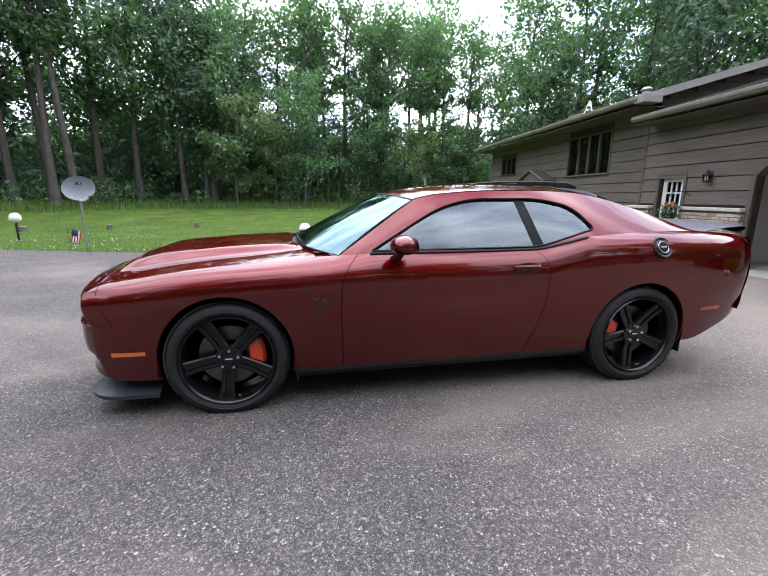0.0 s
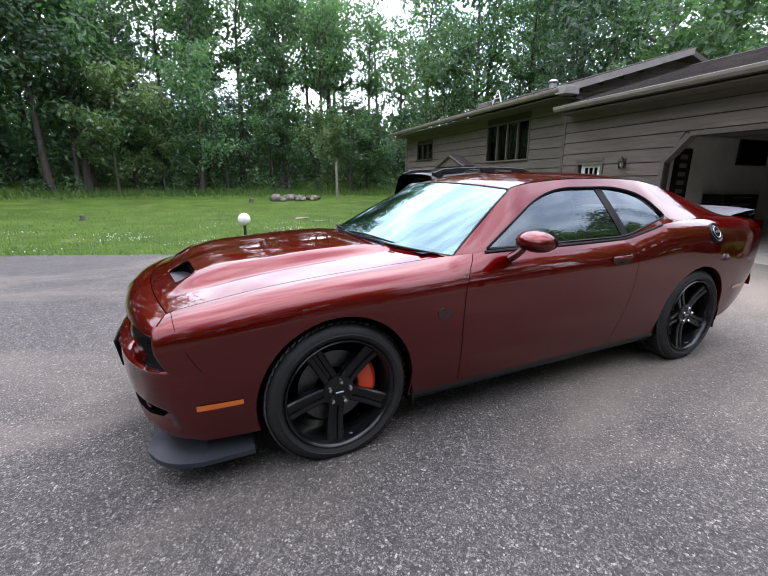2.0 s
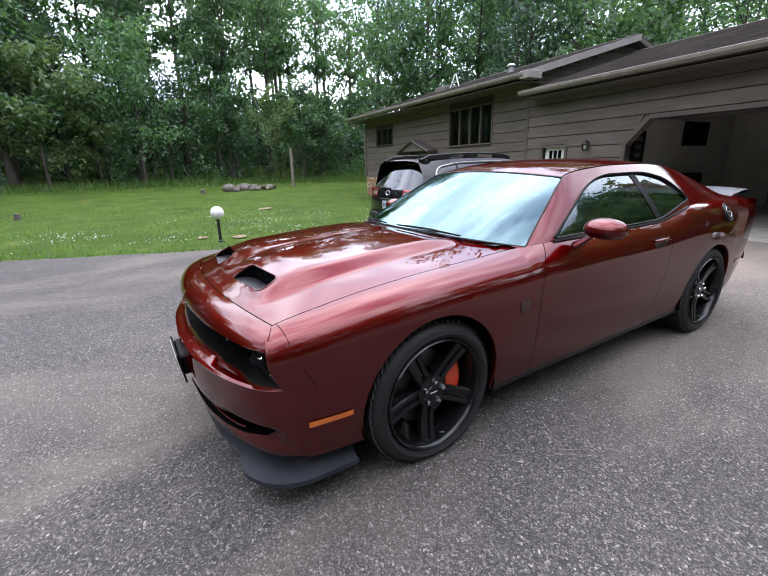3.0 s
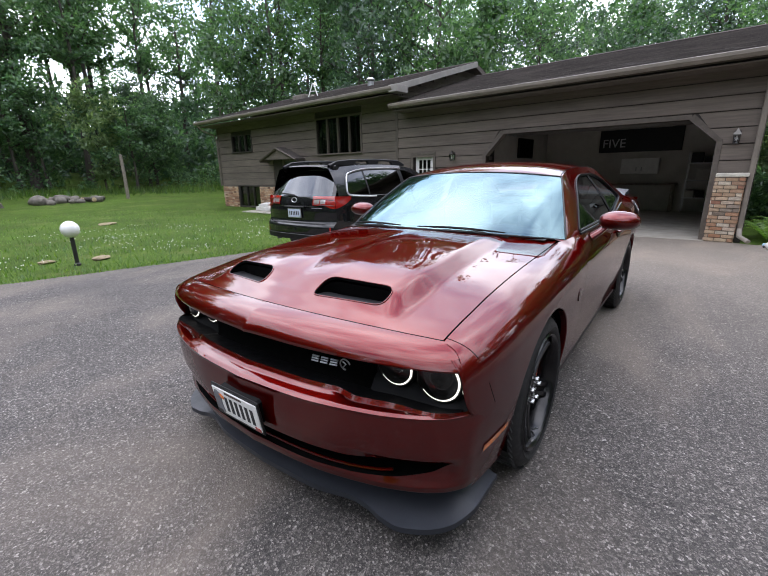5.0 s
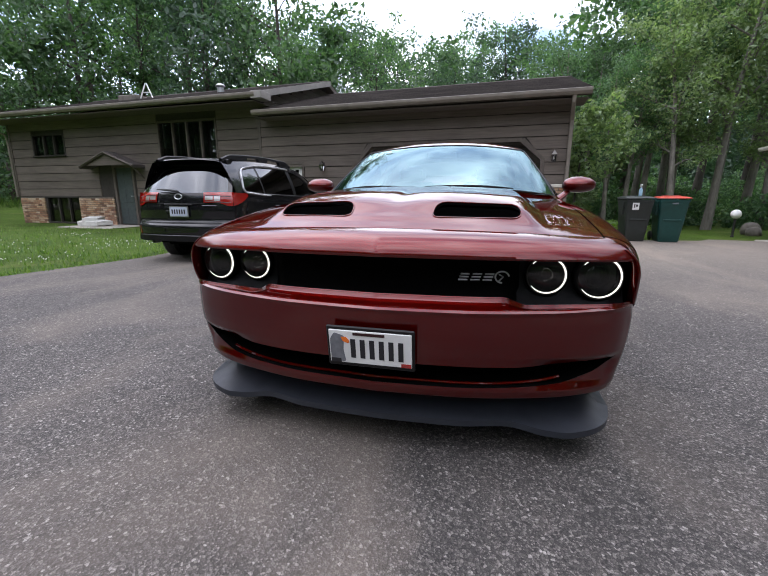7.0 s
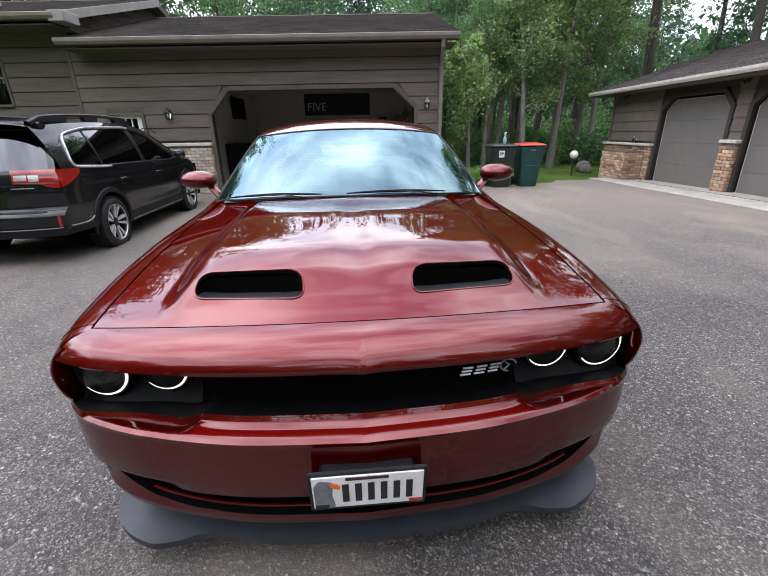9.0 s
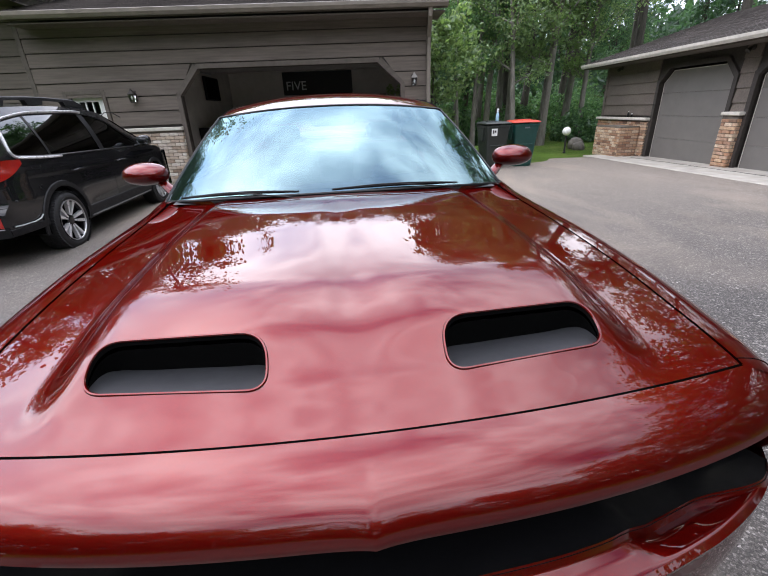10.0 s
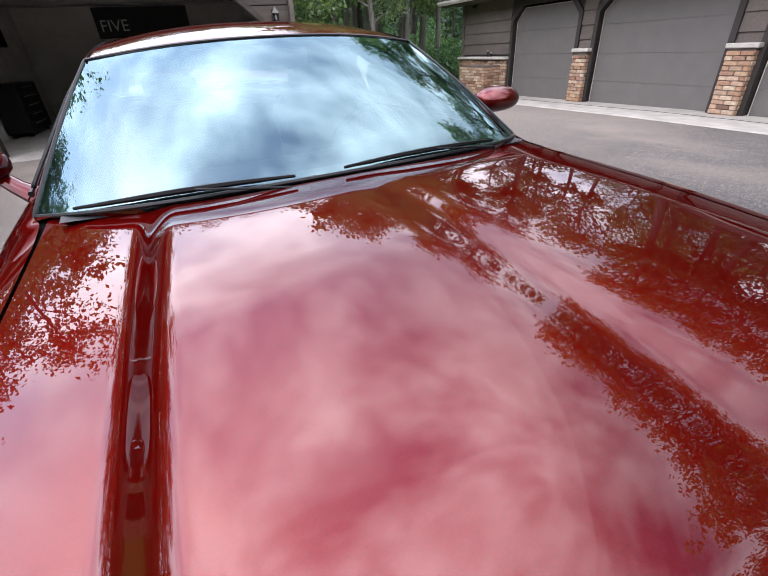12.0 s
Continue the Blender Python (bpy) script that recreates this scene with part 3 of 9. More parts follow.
def drive_edge_noise(p):
    return (p[0] + 0.05 * noise.noise(Vector((p[0] * 2.1, p[1] * 2.1, 3.0))), p[1] + 0.07 * noise.noise(Vector((p[0] * 2.3, p[1] * 1.9, 9.0))))


drive = [drive_edge_noise(p) for p in dense(drive, 0.2)]
ax, ay = np.arange(-22.3, 9.2, 0.28), np.arange(-9.2, 10.9, 0.28)
A, B = np.meshgrid(ax, ay, indexing="ij")


def on_ground(lift):
    return lambda a, b: np.stack([a, b, ground_z(a, b) + lift], -1)


dg = cut_sheet(A, B, on_ground(0.004), keep=drive)
driveway = tagged(part("driveway", dg, M_ASPHALT, smooth=60), "worn grey asphalt driveway with exposed pale stones", "driveway", kind="structure")

# grass: blades along the driveway's rim and over the near lawn
rng = random.Random(5)
bl = Geo()
DE = np.array(drive)


def lawn_here(x, y):
    return not inside(drive, np.array([[x]]), np.array([[y]]))[0, 0]


pts = []
for i in range(len(DRIVE_EDGE) - 1):
    (x0, y0), (x1, y1) = DRIVE_EDGE[i], DRIVE_EDGE[i + 1]
    L = math.hypot(x1 - x0, y1 - y0)
    nx, ny = -(y1 - y0) / L, (x1 - x0) / L
    if ny < 0:
        nx, ny = -nx, -ny
    for _ in range(int(L * 420)):
        t, d = rng.random(), abs(rng.gauss(0, 1.0)) * (0.25 if rng.random() < 0.3 else 2.6) - 0.06
        pts.append((x0 + (x1 - x0) * t + nx * d, y0 + (y1 - y0) * t + ny * d))
for _ in range(9000):
    pts.append((rng.uniform(-16, 7), rng.uniform(7, 19)))
for x, y in pts:
    if x > 7.2 or (x < 7 and y < 4.8):
        continue
    z = gz(x, y) - 0.01
    h, a, w = rng.uniform(0.035, 0.085) * (1.0 if rng.random() > 0.05 else 1.7), rng.uniform(0, 6.28), rng.uniform(0.006, 0.012)
    lx, ly = math.cos(a + 1.4) * h * 0.5, math.sin(a + 1.4) * h * 0.5
    dx, dy = math.cos(a) * w, math.sin(a) * w
    bl.add([(x - dx, y - dy, z), (x + dx, y + dy, z), (x + lx, y + ly, z + h)], [(0, 1, 2)])
tagged(part("grass", bl, M_GRASS, smooth=0, normals=False), "short green grass and clover fringing the driveway", "grass", kind="stuff")

# ---- house with attached garage ----
HM = Matrix.Translation((7.37, 0, 0)) @ pose(0, 0, 0, 0, 0, -3.78)
GF = -0.08            # level of the paving at the garage
BRICKS = []           # brickwork is laid at the end of the file


def siding(parent, plane, rows, spans, proud=0.022):
    """Lap boards on the plane x = plane; spans(z0, z1) gives pieces (ya0, yb0, ya1, yb1) at the row's lower and upper edge."""
    for z0, z1 in rows:
        for ya0, yb0, ya1, yb1 in spans(z0, z1):
            g = Geo()
            vs = []
            for ya, yb, z, d in ((ya0, yb0, z0 + 0.020, proud), (ya1, yb1, z1, 0.008)):
                vs += [(plane - d, ya, z), (plane - d, yb, z), (plane + 0.02, yb, z), (plane + 0.02, ya, z)]
            g.add(vs, [(0, 1, 5, 4), (2, 3, 7, 6), (0, 3, 2, 1), (4, 5, 6, 7), (1, 2, 6, 5), (3, 0, 4, 7)])
            part("board", g, M_SIDING, parent, smooth=0)


def rows_of(z0, z1, n):
    s = (z1 - z0) / n
    return [(z0 + i * s, z0 + (i + 1) * s) for i in range(n)]


# front wall of the garage
G0, G1 = -2.3, 6.4          # its ends along the house
wall_garage = tagged(new("wall_garage"), "taupe lap-sided garage front with a wide open doorway", "wall", kind="structure")
wall_garage.matrix_world = HM
OPEN = [(-1.62, GF - 0.1), (-1.62, 1.88), (-1.14, 2.3), (2.82, 2.3), (3.28, 1.8), (3.28, GF - 0.1)]
g = Geo()
g.box(0.12, 0.27, G0, -1.62, -0.4, 3.3)
g.box(0.12, 0.27, -1.62, 3.28, 2.3, 3.3)
g.prism([(-1.62, 1.88), (-1.14, 2.3), (-1.62, 2.3)], 0.12, 0.27, axis=0)
g.prism([(3.28, 1.8), (3.28, 2.3), (2.82, 2.3)], 0.12, 0.27, axis=0)
g.box(0.12, 0.27, 3.28, 4.98, -0.4, 3.3)
g.box(0.12, 0.27, 4.98, 5.72, 1.88, 3.3)
g.box(0.12, 0.27, 5.72, G1, -0.4, 3.3)
part("wall_core", g, M_DARKTRIM, wall_garage)


def garage_spans(z0, z1):
    def left(z):
        return 3.28 if z <= 1.8 else (3.28 - (z - 1.8) * 0.92 if z < 2.3 else None)

    def right(z):
        return -1.62 if z <= 1.88 else (-1.62 + (z - 1.88) * 1.143 if z < 2.3 else None)
    out = []
    l0, l1, r0, r1 = left(z0), left(z1), right(z0), right(z1)
    tops = [(G0 + 0.1, G1 - 0.1, G0 + 0.1, G1 - 0.1)] if l0 is None else []
    if tops:
        return tops
    if l1 is None:
        l1, r1 = 2.84, -1.16
    tall = 5.82 if z1 < 1.98 else None
    out.append((G0 + 0.1, r0 - 0.1, G0 + 0.1, r1 - 0.1))
    if tall:
        out.append((l0 + 0.1, 4.88, l1 + 0.1, 4.88))
        out.append((tall, G1 - 0.1, tall, G1 - 0.1))
    else:
        out.append((l0 + 0.1, G1 - 0.1, l1 + 0.1, G1 - 0.1))
    return out


siding(wall_garage, 0.1, rows_of(1.19, 2.4, 4) + rows_of(2.4, 3.22, 3), garage_spans)
# trim round the doorway and at the wall's ends
g = Geo()
g.box(0.07, 0.29, -1.72, -1.62, GF, 1.9, 0.006)
g.box(0.07, 0.29, 3.28, 3.38, GF, 1.82, 0.006)
g.box(0.07, 0.29, -1.16, 2.84, 2.3, 2.4, 0.006)
g.prism([(-1.72, 1.88), (-1.62, 1.86), (-1.12, 2.3), (-1.2, 2.4)], 0.07, 0.29, axis=0)
g.prism([(3.38, 1.8), (2.88, 2.4), (2.8, 2.3), (3.28, 1.78)], 0.07, 0.29, axis=0)
part("door_trim", g, M_TRIMWOOD, wall_garage)
for ya, yb in ((G0, G0 + 0.1), (G1 - 0.1, G1)):
    part("corner_board", Geo().box(0.07, 0.14, ya, yb, 1.2 if ya > 0 else 1.25, 3.22, 0.006), M_TRIMWOOD, wall_garage)

# side and back walls of the garage, its ceiling, floor
for nm, b in (("wall_garage_end", (0.27, 8.6, G0, G0 + 0.15, -0.4, 3.3)), ("wall_garage_back", (6.9, 7.05, G0 + 0.15, 6.0, -0.4, 3.1)), ("wall_garage_inner", (0.27, 6.9, 4.05, 4.2, -0.4, 3.1))):
    w = tagged(part(nm, Geo().box(*b), M_GARAGEWALL), "pale drywall garage wall", "wall", kind="structure")
    w.matrix_world = HM
w = tagged(part("floor_garage", Geo().box(0.02, 6.9, G0 + 0.15, 5.95, GF - 0.2, GF + 0.02), M_CONCRETE), "stained concrete garage floor", "floor", kind="structure")
w.matrix_world = HM
w = tagged(part("ceiling_garage", Geo().box(0.27, 6.9, G0 + 0.15, 5.95, 2.75, 2.85), M_GARAGEWALL), "pale drywall garage ceiling", "ceiling", kind="structure")
w.matrix_world = HM
w = tagged(part("threshold", Geo().box(-0.42, 0.1, -1.75, 3.4, GF - 0.15, GF + 0.016, 0.008), M_CONCRETE), "pale concrete strip before the garage doorway", "paving", kind="structure")
w.matrix_world = HM

# raised sectional door under the ceiling
sd = thing("sectional_door", "grey steel sectional garage door raised under the ceiling", "garage door", HM)
for i in range(4):
    part("door_panel", Geo().box(0.45 + i * 0.56, 0.99 + i * 0.56, -1.7, 3.35, 2.42, 2.46, 0.008), M_GDOOR, sd)
for y in (-1.75, 3.38):
    part("track", Geo().box(0.3, 2.8, y, y + 0.03, 2.38, 2.48), M_STEEL, sd)

# things inside the garage
s = thing("wall_sign", "black wall sign with pale lettering on the garage's back wall", "sign", HM)
part("board", Geo().box(6.84, 6.89, -0.45, 2.1, 1.95, 2.72, 0.01), M_BLACK, s)
cu = bpy.data.curves.new("lettering", 'FONT')
cu.body, cu.size, cu.extrude = "FIVE", 0.42, 0.004
cu.materials.append(M_STEEL)
tx = new("lettering", cu)
tx.parent = s
tx.matrix_basis = Matrix.Translation((6.835, 2.0, 2.12)) @ pose(0, 0, 0, 90, 0, -90)
s = thing("wall_cabinet", "white cabinet hung on the garage's back wall", "cabinet", HM)
part("body", Geo().box(6.55, 6.9, 0.1, 1.25, 1.2, 1.72, 0.01), M_WHITE, s)
for a in (0.12, 0.69):
    d = part("door", Geo().box(6.53, 6.55, a, a + 0.54, 1.22, 1.70, 0.006), M_WHITE, s)
    part("handle", Geo().box(6.505, 6.53, a + (0.46 if a < 0.5 else 0.05), a + (0.49 if a < 0.5 else 0.08), 1.3, 1.42, 0.005), M_STEEL, d)
s = thing("television", "black flat television hung on the garage's side wall", "television", HM)
part("casing", Geo().box(3.92, 5.2, 3.95, 4.02, 1.8, 2.47, 0.012), M_BLACK, s)
part("screen", Geo().box(3.95, 5.17, 3.943, 3.952, 1.83, 2.44, 0.003), M_VOID, s)
s = thing("tool_chest", "black steel tool chest against the garage's side wall", "tool chest", HM)
part("body", Geo().box(2.85, 4.35, 3.52, 4.03, GF + 0.10, 1.04, 0.012), M_BLACK, s)
for x in (2.95, 4.2):
    part("foot", Geo().box(x, x + 0.06, 3.58, 3.64, GF + 0.02, GF + 0.11), M_BLACK, s)
    part("foot", Geo().box(x, x + 0.06, 3.92, 3.98, GF + 0.02, GF + 0.11), M_BLACK, s)
for k in range(5):
    d = part("drawer", Geo().box(2.88, 4.32, 3.505, 3.53, GF + 0.14 + k * 0.19, GF + 0.31 + k * 0.19, 0.006), M_CLAD, s)
    part("handle", Geo().box(3.2, 4.0, 3.49, 3.506, GF + 0.27 + k * 0.19, GF + 0.285 + k * 0.19, 0.003), M_STEEL, d)
s = thing("shelving", "steel shelving with boxes against the garage wall", "shelf", HM)
for z in (0.4, 0.95, 1.5):
    part("shelf", Geo().box(6.35, 6.85, -2.05, -0.7, z, z + 0.03, 0.004), M_STEEL, s)
for x in (6.37, 6.81):
    for y in (-2.03, -0.74):
        part("post", Geo().box(x, x + 0.03, y, y + 0.03, GF + 0.02, 1.9), M_STEEL, s)
rb = random.Random(3)
for z in (0.43, 0.98, 1.53):
    y = -2.0
    while y < -1.0:
        w_ = rb.uniform(0.2, 0.42)
        b = thing("storage_box", "plain cardboard box on the garage shelving", "box", HM, group="boxes on the shelving")
        part("carton", Geo().box(6.42, 6.78, y, y + w_, z, z + rb.uniform(0.18, 0.36), 0.01), rb.choice([M_WOODPOST, M_CLAD, M_GARAGEWALL]), b)
        y += w_ + 0.04
s = thing("workbench", "dark wooden workbench against the garage's back wall", "workbench", HM)
part("top", Geo().box(6.2, 6.88, -0.5, 2.6, 0.82, 0.88, 0.008), M_WOODPOST, s)
for x in (6.25, 6.78):
    for y in (-0.45, 2.5):
        part("leg", Geo().box(x, x + 0.08, y, y + 0.08, GF + 0.02, 0.82, 0.005), M_WOODPOST, s)
s = thing("slotted_panel", "tall black slotted panel on the garage's side wall by the doorway", "panel", HM)
part("sheet", Geo().box(1.50, 2.10, 4.0, 4.045, 0.55, 2.18, 0.008), M_BLACK, s)
for k in range(7):
    part("slot", Geo().box(1.66, 1.94, 3.994, 4.003, 0.66 + k * 0.21, 0.77 + k * 0.21, 0.01), M_GDOOR, s)

# garage roof and house roof
SL = 0.29


def roof(name, label, y0, y1, xe, ze, xr, hip=0.0, xb=None, sl=SL):
    """Two slopes from the eave at xe up to the ridge at xr and down behind, with shingle courses on the front slope."""
    xb = 2 * xr - xe if xb is None else xb
    zr = ze + (xr - xe) * sl
    t = tagged(new(name), label, "roof", kind="structure")
    t.matrix_world = HM
    th = 0.16
    g = Geo()
    g.add([(xe, y0, ze), (xr, y0, zr), (xb, y0, ze), (xb, y0, ze - th), (xr, y0, zr - th), (xe, y0, ze - th),
           (xe, y1, ze), (xr, y1, zr), (xb, y1, ze), (xb, y1, ze - th), (xr, y1, zr - th), (xe, y1, ze - th)],
          [(0, 1, 7, 6), (1, 2, 8, 7), (5, 11, 10, 4), (4, 10, 9, 3), (0, 6, 11, 5), (2, 3, 9, 8), (0, 5, 4, 1), (1, 4, 3, 2), (6, 7, 10, 11), (7, 8, 9, 10)])
    part("deck", g, M_SOFFIT, t, smooth=0)
    sh = Geo()
    r = random.Random(len(name))
    n = int(math.hypot(xr - xe, zr - ze) / 0.14)
    for back in (False, True):
        for i in range(n):
            f0, f1 = i / n, (i + 1.25) / n
            y = y0 - (i % 2) * 0.15
            while y < y1:
                a, b = max(y, y0), min(y + 0.30, y1)
                y += 0.305
                if b - a < 0.03:
                    continue
                lift = 0.014 + r.uniform(0, 0.006)
                x0_, x1_ = xe + (xr - xe) * f0 - 0.03, min(xe + (xr - xe) * f1, xr)
                if back:
                    x0_, x1_ = xb - (x0_ - xe), xb - (x1_ - xe)
                za, zb_ = ze + (zr - ze) * f0 - 0.03 * sl, ze + (zr - ze) * min(f1, 1)
                sh.add([(x0_, a, za + lift + 0.006), (x0_, b, za + lift + 0.006), (x1_, b, zb_ + 0.004), (x1_, a, zb_ + 0.004), (x0_, a, za), (x0_, b, za)],
                       [(0, 1, 2, 3), (0, 4, 5, 1)])
    o = part("shingles", sh, M_SHINGLE, t, smooth=0, normals=False)
    tagged(o, kind="stuff")
    part("ridge_cap", Geo().tube([(xr, y0, zr + 0.01), (xr, y1, zr + 0.01)], 0.07, 6, flat=0.5), M_SHINGLE, t)
    return t, zr


roof_garage, zg = roof("roof_garage", "low brown shingle roof over the garage", -2.55, 6.15, -0.48, 3.33, 4.36)
roof_house, zh_ = roof("roof_house", "low brown shingle roof over the house", 6.0, 18.0, -0.52, 3.80, 4.36)
# gutters: open troughs with rolled lip, downspouts


def gutter(name, y0, y1, x, z, label):
    t = thing(name, label, "gutter", HM)
    prof = [(x, z + 0.0), (x, z - 0.11), (x - 0.075, z - 0.115), (x - 0.115, z - 0.06), (x - 0.12, z), (x - 0.105, z + 0.008), (x - 0.10, z - 0.055), (x - 0.065, z - 0.10), (x - 0.012, z - 0.098), (x - 0.012, z)]
    part("trough", Geo().prism([(a, b) for a, b in prof], y0, y1, axis=1), M_GUTTER, t, smooth=20)
    return t


ga = gutter("gutter", -2.55, 6.15, -0.48, 3.31, "cream gutter along the garage eave")
part("downspout", Geo().tube([(-0.5, -2.2, 3.2), (-0.48, -2.2, 3.06), (-0.05, -2.24, 2.75), (-0.02, -2.24, 2.5), (-0.02, -2.24, 0.22), (-0.16, -2.26, 0.08), (-0.42, -2.4, 0.02)], 0.045, 8, flat=0.75), M_GUTTER, ga)
gb = gutter("gutter", 6.0, 18.0, -0.52, 3.78, "cream gutter along the house eave")
part("downspout", Geo().tube([(-0.56, 17.75, 3.68), (-0.4, 17.7, 3.45), (0.2, 17.62, 3.2), (0.24, 17.62, 2.9), (0.24, 17.62, 0.9)], 0.045, 8, flat=0.75), M_GUTTER, gb)
# soffits
for nm, y0, y1, xa, z in (("soffit_garage", -2.5, 6.1, -0.46, 3.12), ("soffit_house", 6.1, 17.95, -0.5, 3.58)):
    w = tagged(part(nm, Geo().box(xa, 0.4, y0, y1, z, z + 0.02), M_SOFFIT), "brown boarded soffit under the eave", "soffit", kind="structure")
    w.matrix_world = HM
# gable end of the taller roof, over the garage roof
gable = tagged(new("gable_wall"), "taupe boarded gable end above the garage roof", "wall", kind="structure")
gable.matrix_world = HM
part("panel", Geo().prism([(0.3, 3.0), (0.3, 3.88), (4.36, 5.06), (8.4, 3.88), (8.4, 3.0)], 6.35, 6.45, axis=1), M_DARKTRIM, gable)
for i in range(6):
    z0 = 3.62 + i * 0.22
    x0 = max(0.35, -0.52 + (z0 + 0.05 - 3.64) / 0.29 + 0.2)
    part("board", Geo().box(x0, 8.4 - (x0 - 0.3), 6.31, 6.35, z0, z0 + 0.21, 0.004), M_SIDING, gable)
ret = thing("eave_return", "pale grey boxed eave return and rake board", "trim", HM)
part("box", Geo().box(-0.60, -0.1, 5.78, 6.12, 3.62, 3.82, 0.008), M_FASCIA, ret)
part("rake_board", Geo().add([(-0.52, 5.93, 3.82), (4.36, 5.93, 3.82 + 4.88 * SL), (4.36, 5.93, 3.64 + 4.88 * SL), (-0.52, 5.93, 3.64), (-0.52, 5.99, 3.82), (4.36, 5.99, 3.82 + 4.88 * SL), (4.36, 5.99, 3.64 + 4.88 * SL), (-0.52, 5.99, 3.64)],
     [(0, 1, 2, 3), (7, 6, 5, 4), (0, 4, 5, 1), (3, 2, 6, 7), (0, 3, 7, 4), (1, 5, 6, 2)]), M_FASCIA, ret, smooth=0)

# house front wall
H0, H1 = 6.4, 17.6
WX = 0.3
wall_house = tagged(new("wall_house"), "taupe lap-sided house front", "wall", kind="structure")
wall_house.matrix_world = HM
WIN = (8.1, 10.35, 2.1, 3.3)     # tall window: y0, y1, z0, z1
SW = (14.75, 16.3, 2.42, 3.12)   # small upper window
DOOR = (11.7, 12.55, -0.05, 1.95)
BW = (14.4, 16.05, -0.02, 0.88)  # basement window
g = Geo()


def wall_with_holes(g, x0, x1, ya, yb, za, zb, holes):
    ys = sorted({ya, yb, *[h[0] for h in holes], *[h[1] for h in holes]})
    zs = sorted({za, zb, *[h[2] for h in holes], *[h[3] for h in holes]})
    for i in range(len(ys) - 1):
        for j in range(len(zs) - 1):
            cy, cz = (ys[i] + ys[i + 1]) / 2, (zs[j] + zs[j + 1]) / 2
            if not any(h[0] < cy < h[1] and h[2] < cz < h[3] for h in holes):
                g.box(x0, x1, ys[i], ys[i + 1], zs[j], zs[j + 1])


wall_with_holes(g, WX + 0.02, WX + 0.17, H0, H1, -0.4, 3.7, [WIN, SW, DOOR, BW])
part("wall_core", g, M_DARKTRIM, wall_house, smooth=0)


def house_spans(z0, z1):
    cuts = []
    for a, b, c, d in (WIN, SW):
        if z1 > c - 0.06 and z0 < d + 0.05:
            cuts.append((a - 0.07, b + 0.07))
    if z0 < 2.0:
        cuts.append((11.55, 13.25))
    out, y = [], H0 + 0.02
    for a, b in sorted(cuts):
        if a > y:
            out.append((y, a, y, a))
        y = max(y, b)
    if y < H1 - 0.1:
        out.append((y, H1 - 0.1, y, H1 - 0.1))
    if z0 < 1.0:
        out = [p for p in out if p[0] > 13.0 or p[1] < 11.6]
    return out


siding(wall_house, WX, rows_of(0.92, 2.04, 4) + rows_of(2.04, 3.6, 5), house_spans)
for ya in (H1 - 0.1, H0 - 0.04):
    part("corner_board", Geo().box(WX - 0.04, WX + 0.06, ya, ya + 0.1, 0.92, 3.6, 0.006), M_TRIMWOOD, wall_house)
for nm, b in (("wall_house_end", (WX + 0.17, 8.4, H1 - 0.15, H1, -0.4, 3.7)), ("wall_house_back", (8.3, 8.45, H0, H1 - 0.15, -0.4, 3.7)), ("wall_house_inner", (WX + 0.17, 8.3, H0, H0 + 0.12, -0.4, 3.7))):
    w = tagged(part(nm, Geo().box(*b), M_SIDING), "taupe sided house wall", "wall", kind="structure")
    w.matrix_world = HM
w = tagged(part("floor_house", Geo().box(WX + 0.17, 8.3, H0 + 0.12, H1 - 0.15, 1.0, 1.1), M_WOODPOST), "dim wooden floor inside the house", "floor", kind="structure")
w.matrix_world = HM
w = tagged(part("ceiling_house", Geo().box(WX + 0.17, 8.3, H0 + 0.12, H1 - 0.15, 3.5, 3.6), M_GARAGEWALL), "pale ceiling inside the house", "ceiling", kind="structure")
w.matrix_world = HM
# gable end wall above the far end
w = tagged(part("wall_gable_far", Geo().prism([(WX + 0.17, 3.7), (4.36, 4.9), (8.3, 3.7)], H1 - 0.15, H1, axis=1), M_SIDING), "taupe far gable end", "wall", kind="structure")
w.matrix_world = HM
w = tagged(part("wall_gable_garage", Geo().prism([(0.12, 3.2), (4.36, 4.5), (8.6, 3.2)], G0, G0 + 0.15, axis=1), M_SIDING), "taupe garage gable end", "wall", kind="structure")
w.matrix_world = HM


def window(name, y0, y1, z0, z1, n, label, frame_mat, x=WX, tilt=0.0):
    t = tagged(new(name), label, "window", kind="structure")
    t.matrix_world = HM
    g = Geo()
    f = 0.055
    g.box(x - 0.035, x + 0.14, y0 - 0.06, y0, z0 - 0.06, z1 + 0.06, 0.006)
    g.box(x - 0.035, x + 0.14, y1, y1 + 0.06, z0 - 0.06, z1 + 0.06, 0.006)
    g.box(x - 0.035, x + 0.14, y0, y1, z1, z1 + 0.06, 0.006)
    part("window_frame", g, frame_mat, t)
    part("window_sill", Geo().box(x - 0.08, x + 0.14, y0 - 0.05, y1 + 0.05, z0 - 0.055, z0, 0.008), frame_mat, t)
    w = (y1 - y0) / n
    for i in range(1, n):
        part("mullion", Geo().box(x - 0.02, x + 0.1, y0 + i * w - f / 2, y0 + i * w + f / 2, z0, z1, 0.006), frame_mat, t)
    for i in range(n):
        p = part("pane", Geo().box(x + 0.05, x + 0.056, y0 + i * w + 0.01, y0 + (i + 1) * w - 0.01, z0 + 0.005, z1 - 0.005), M_WINDOW, t)
    return t


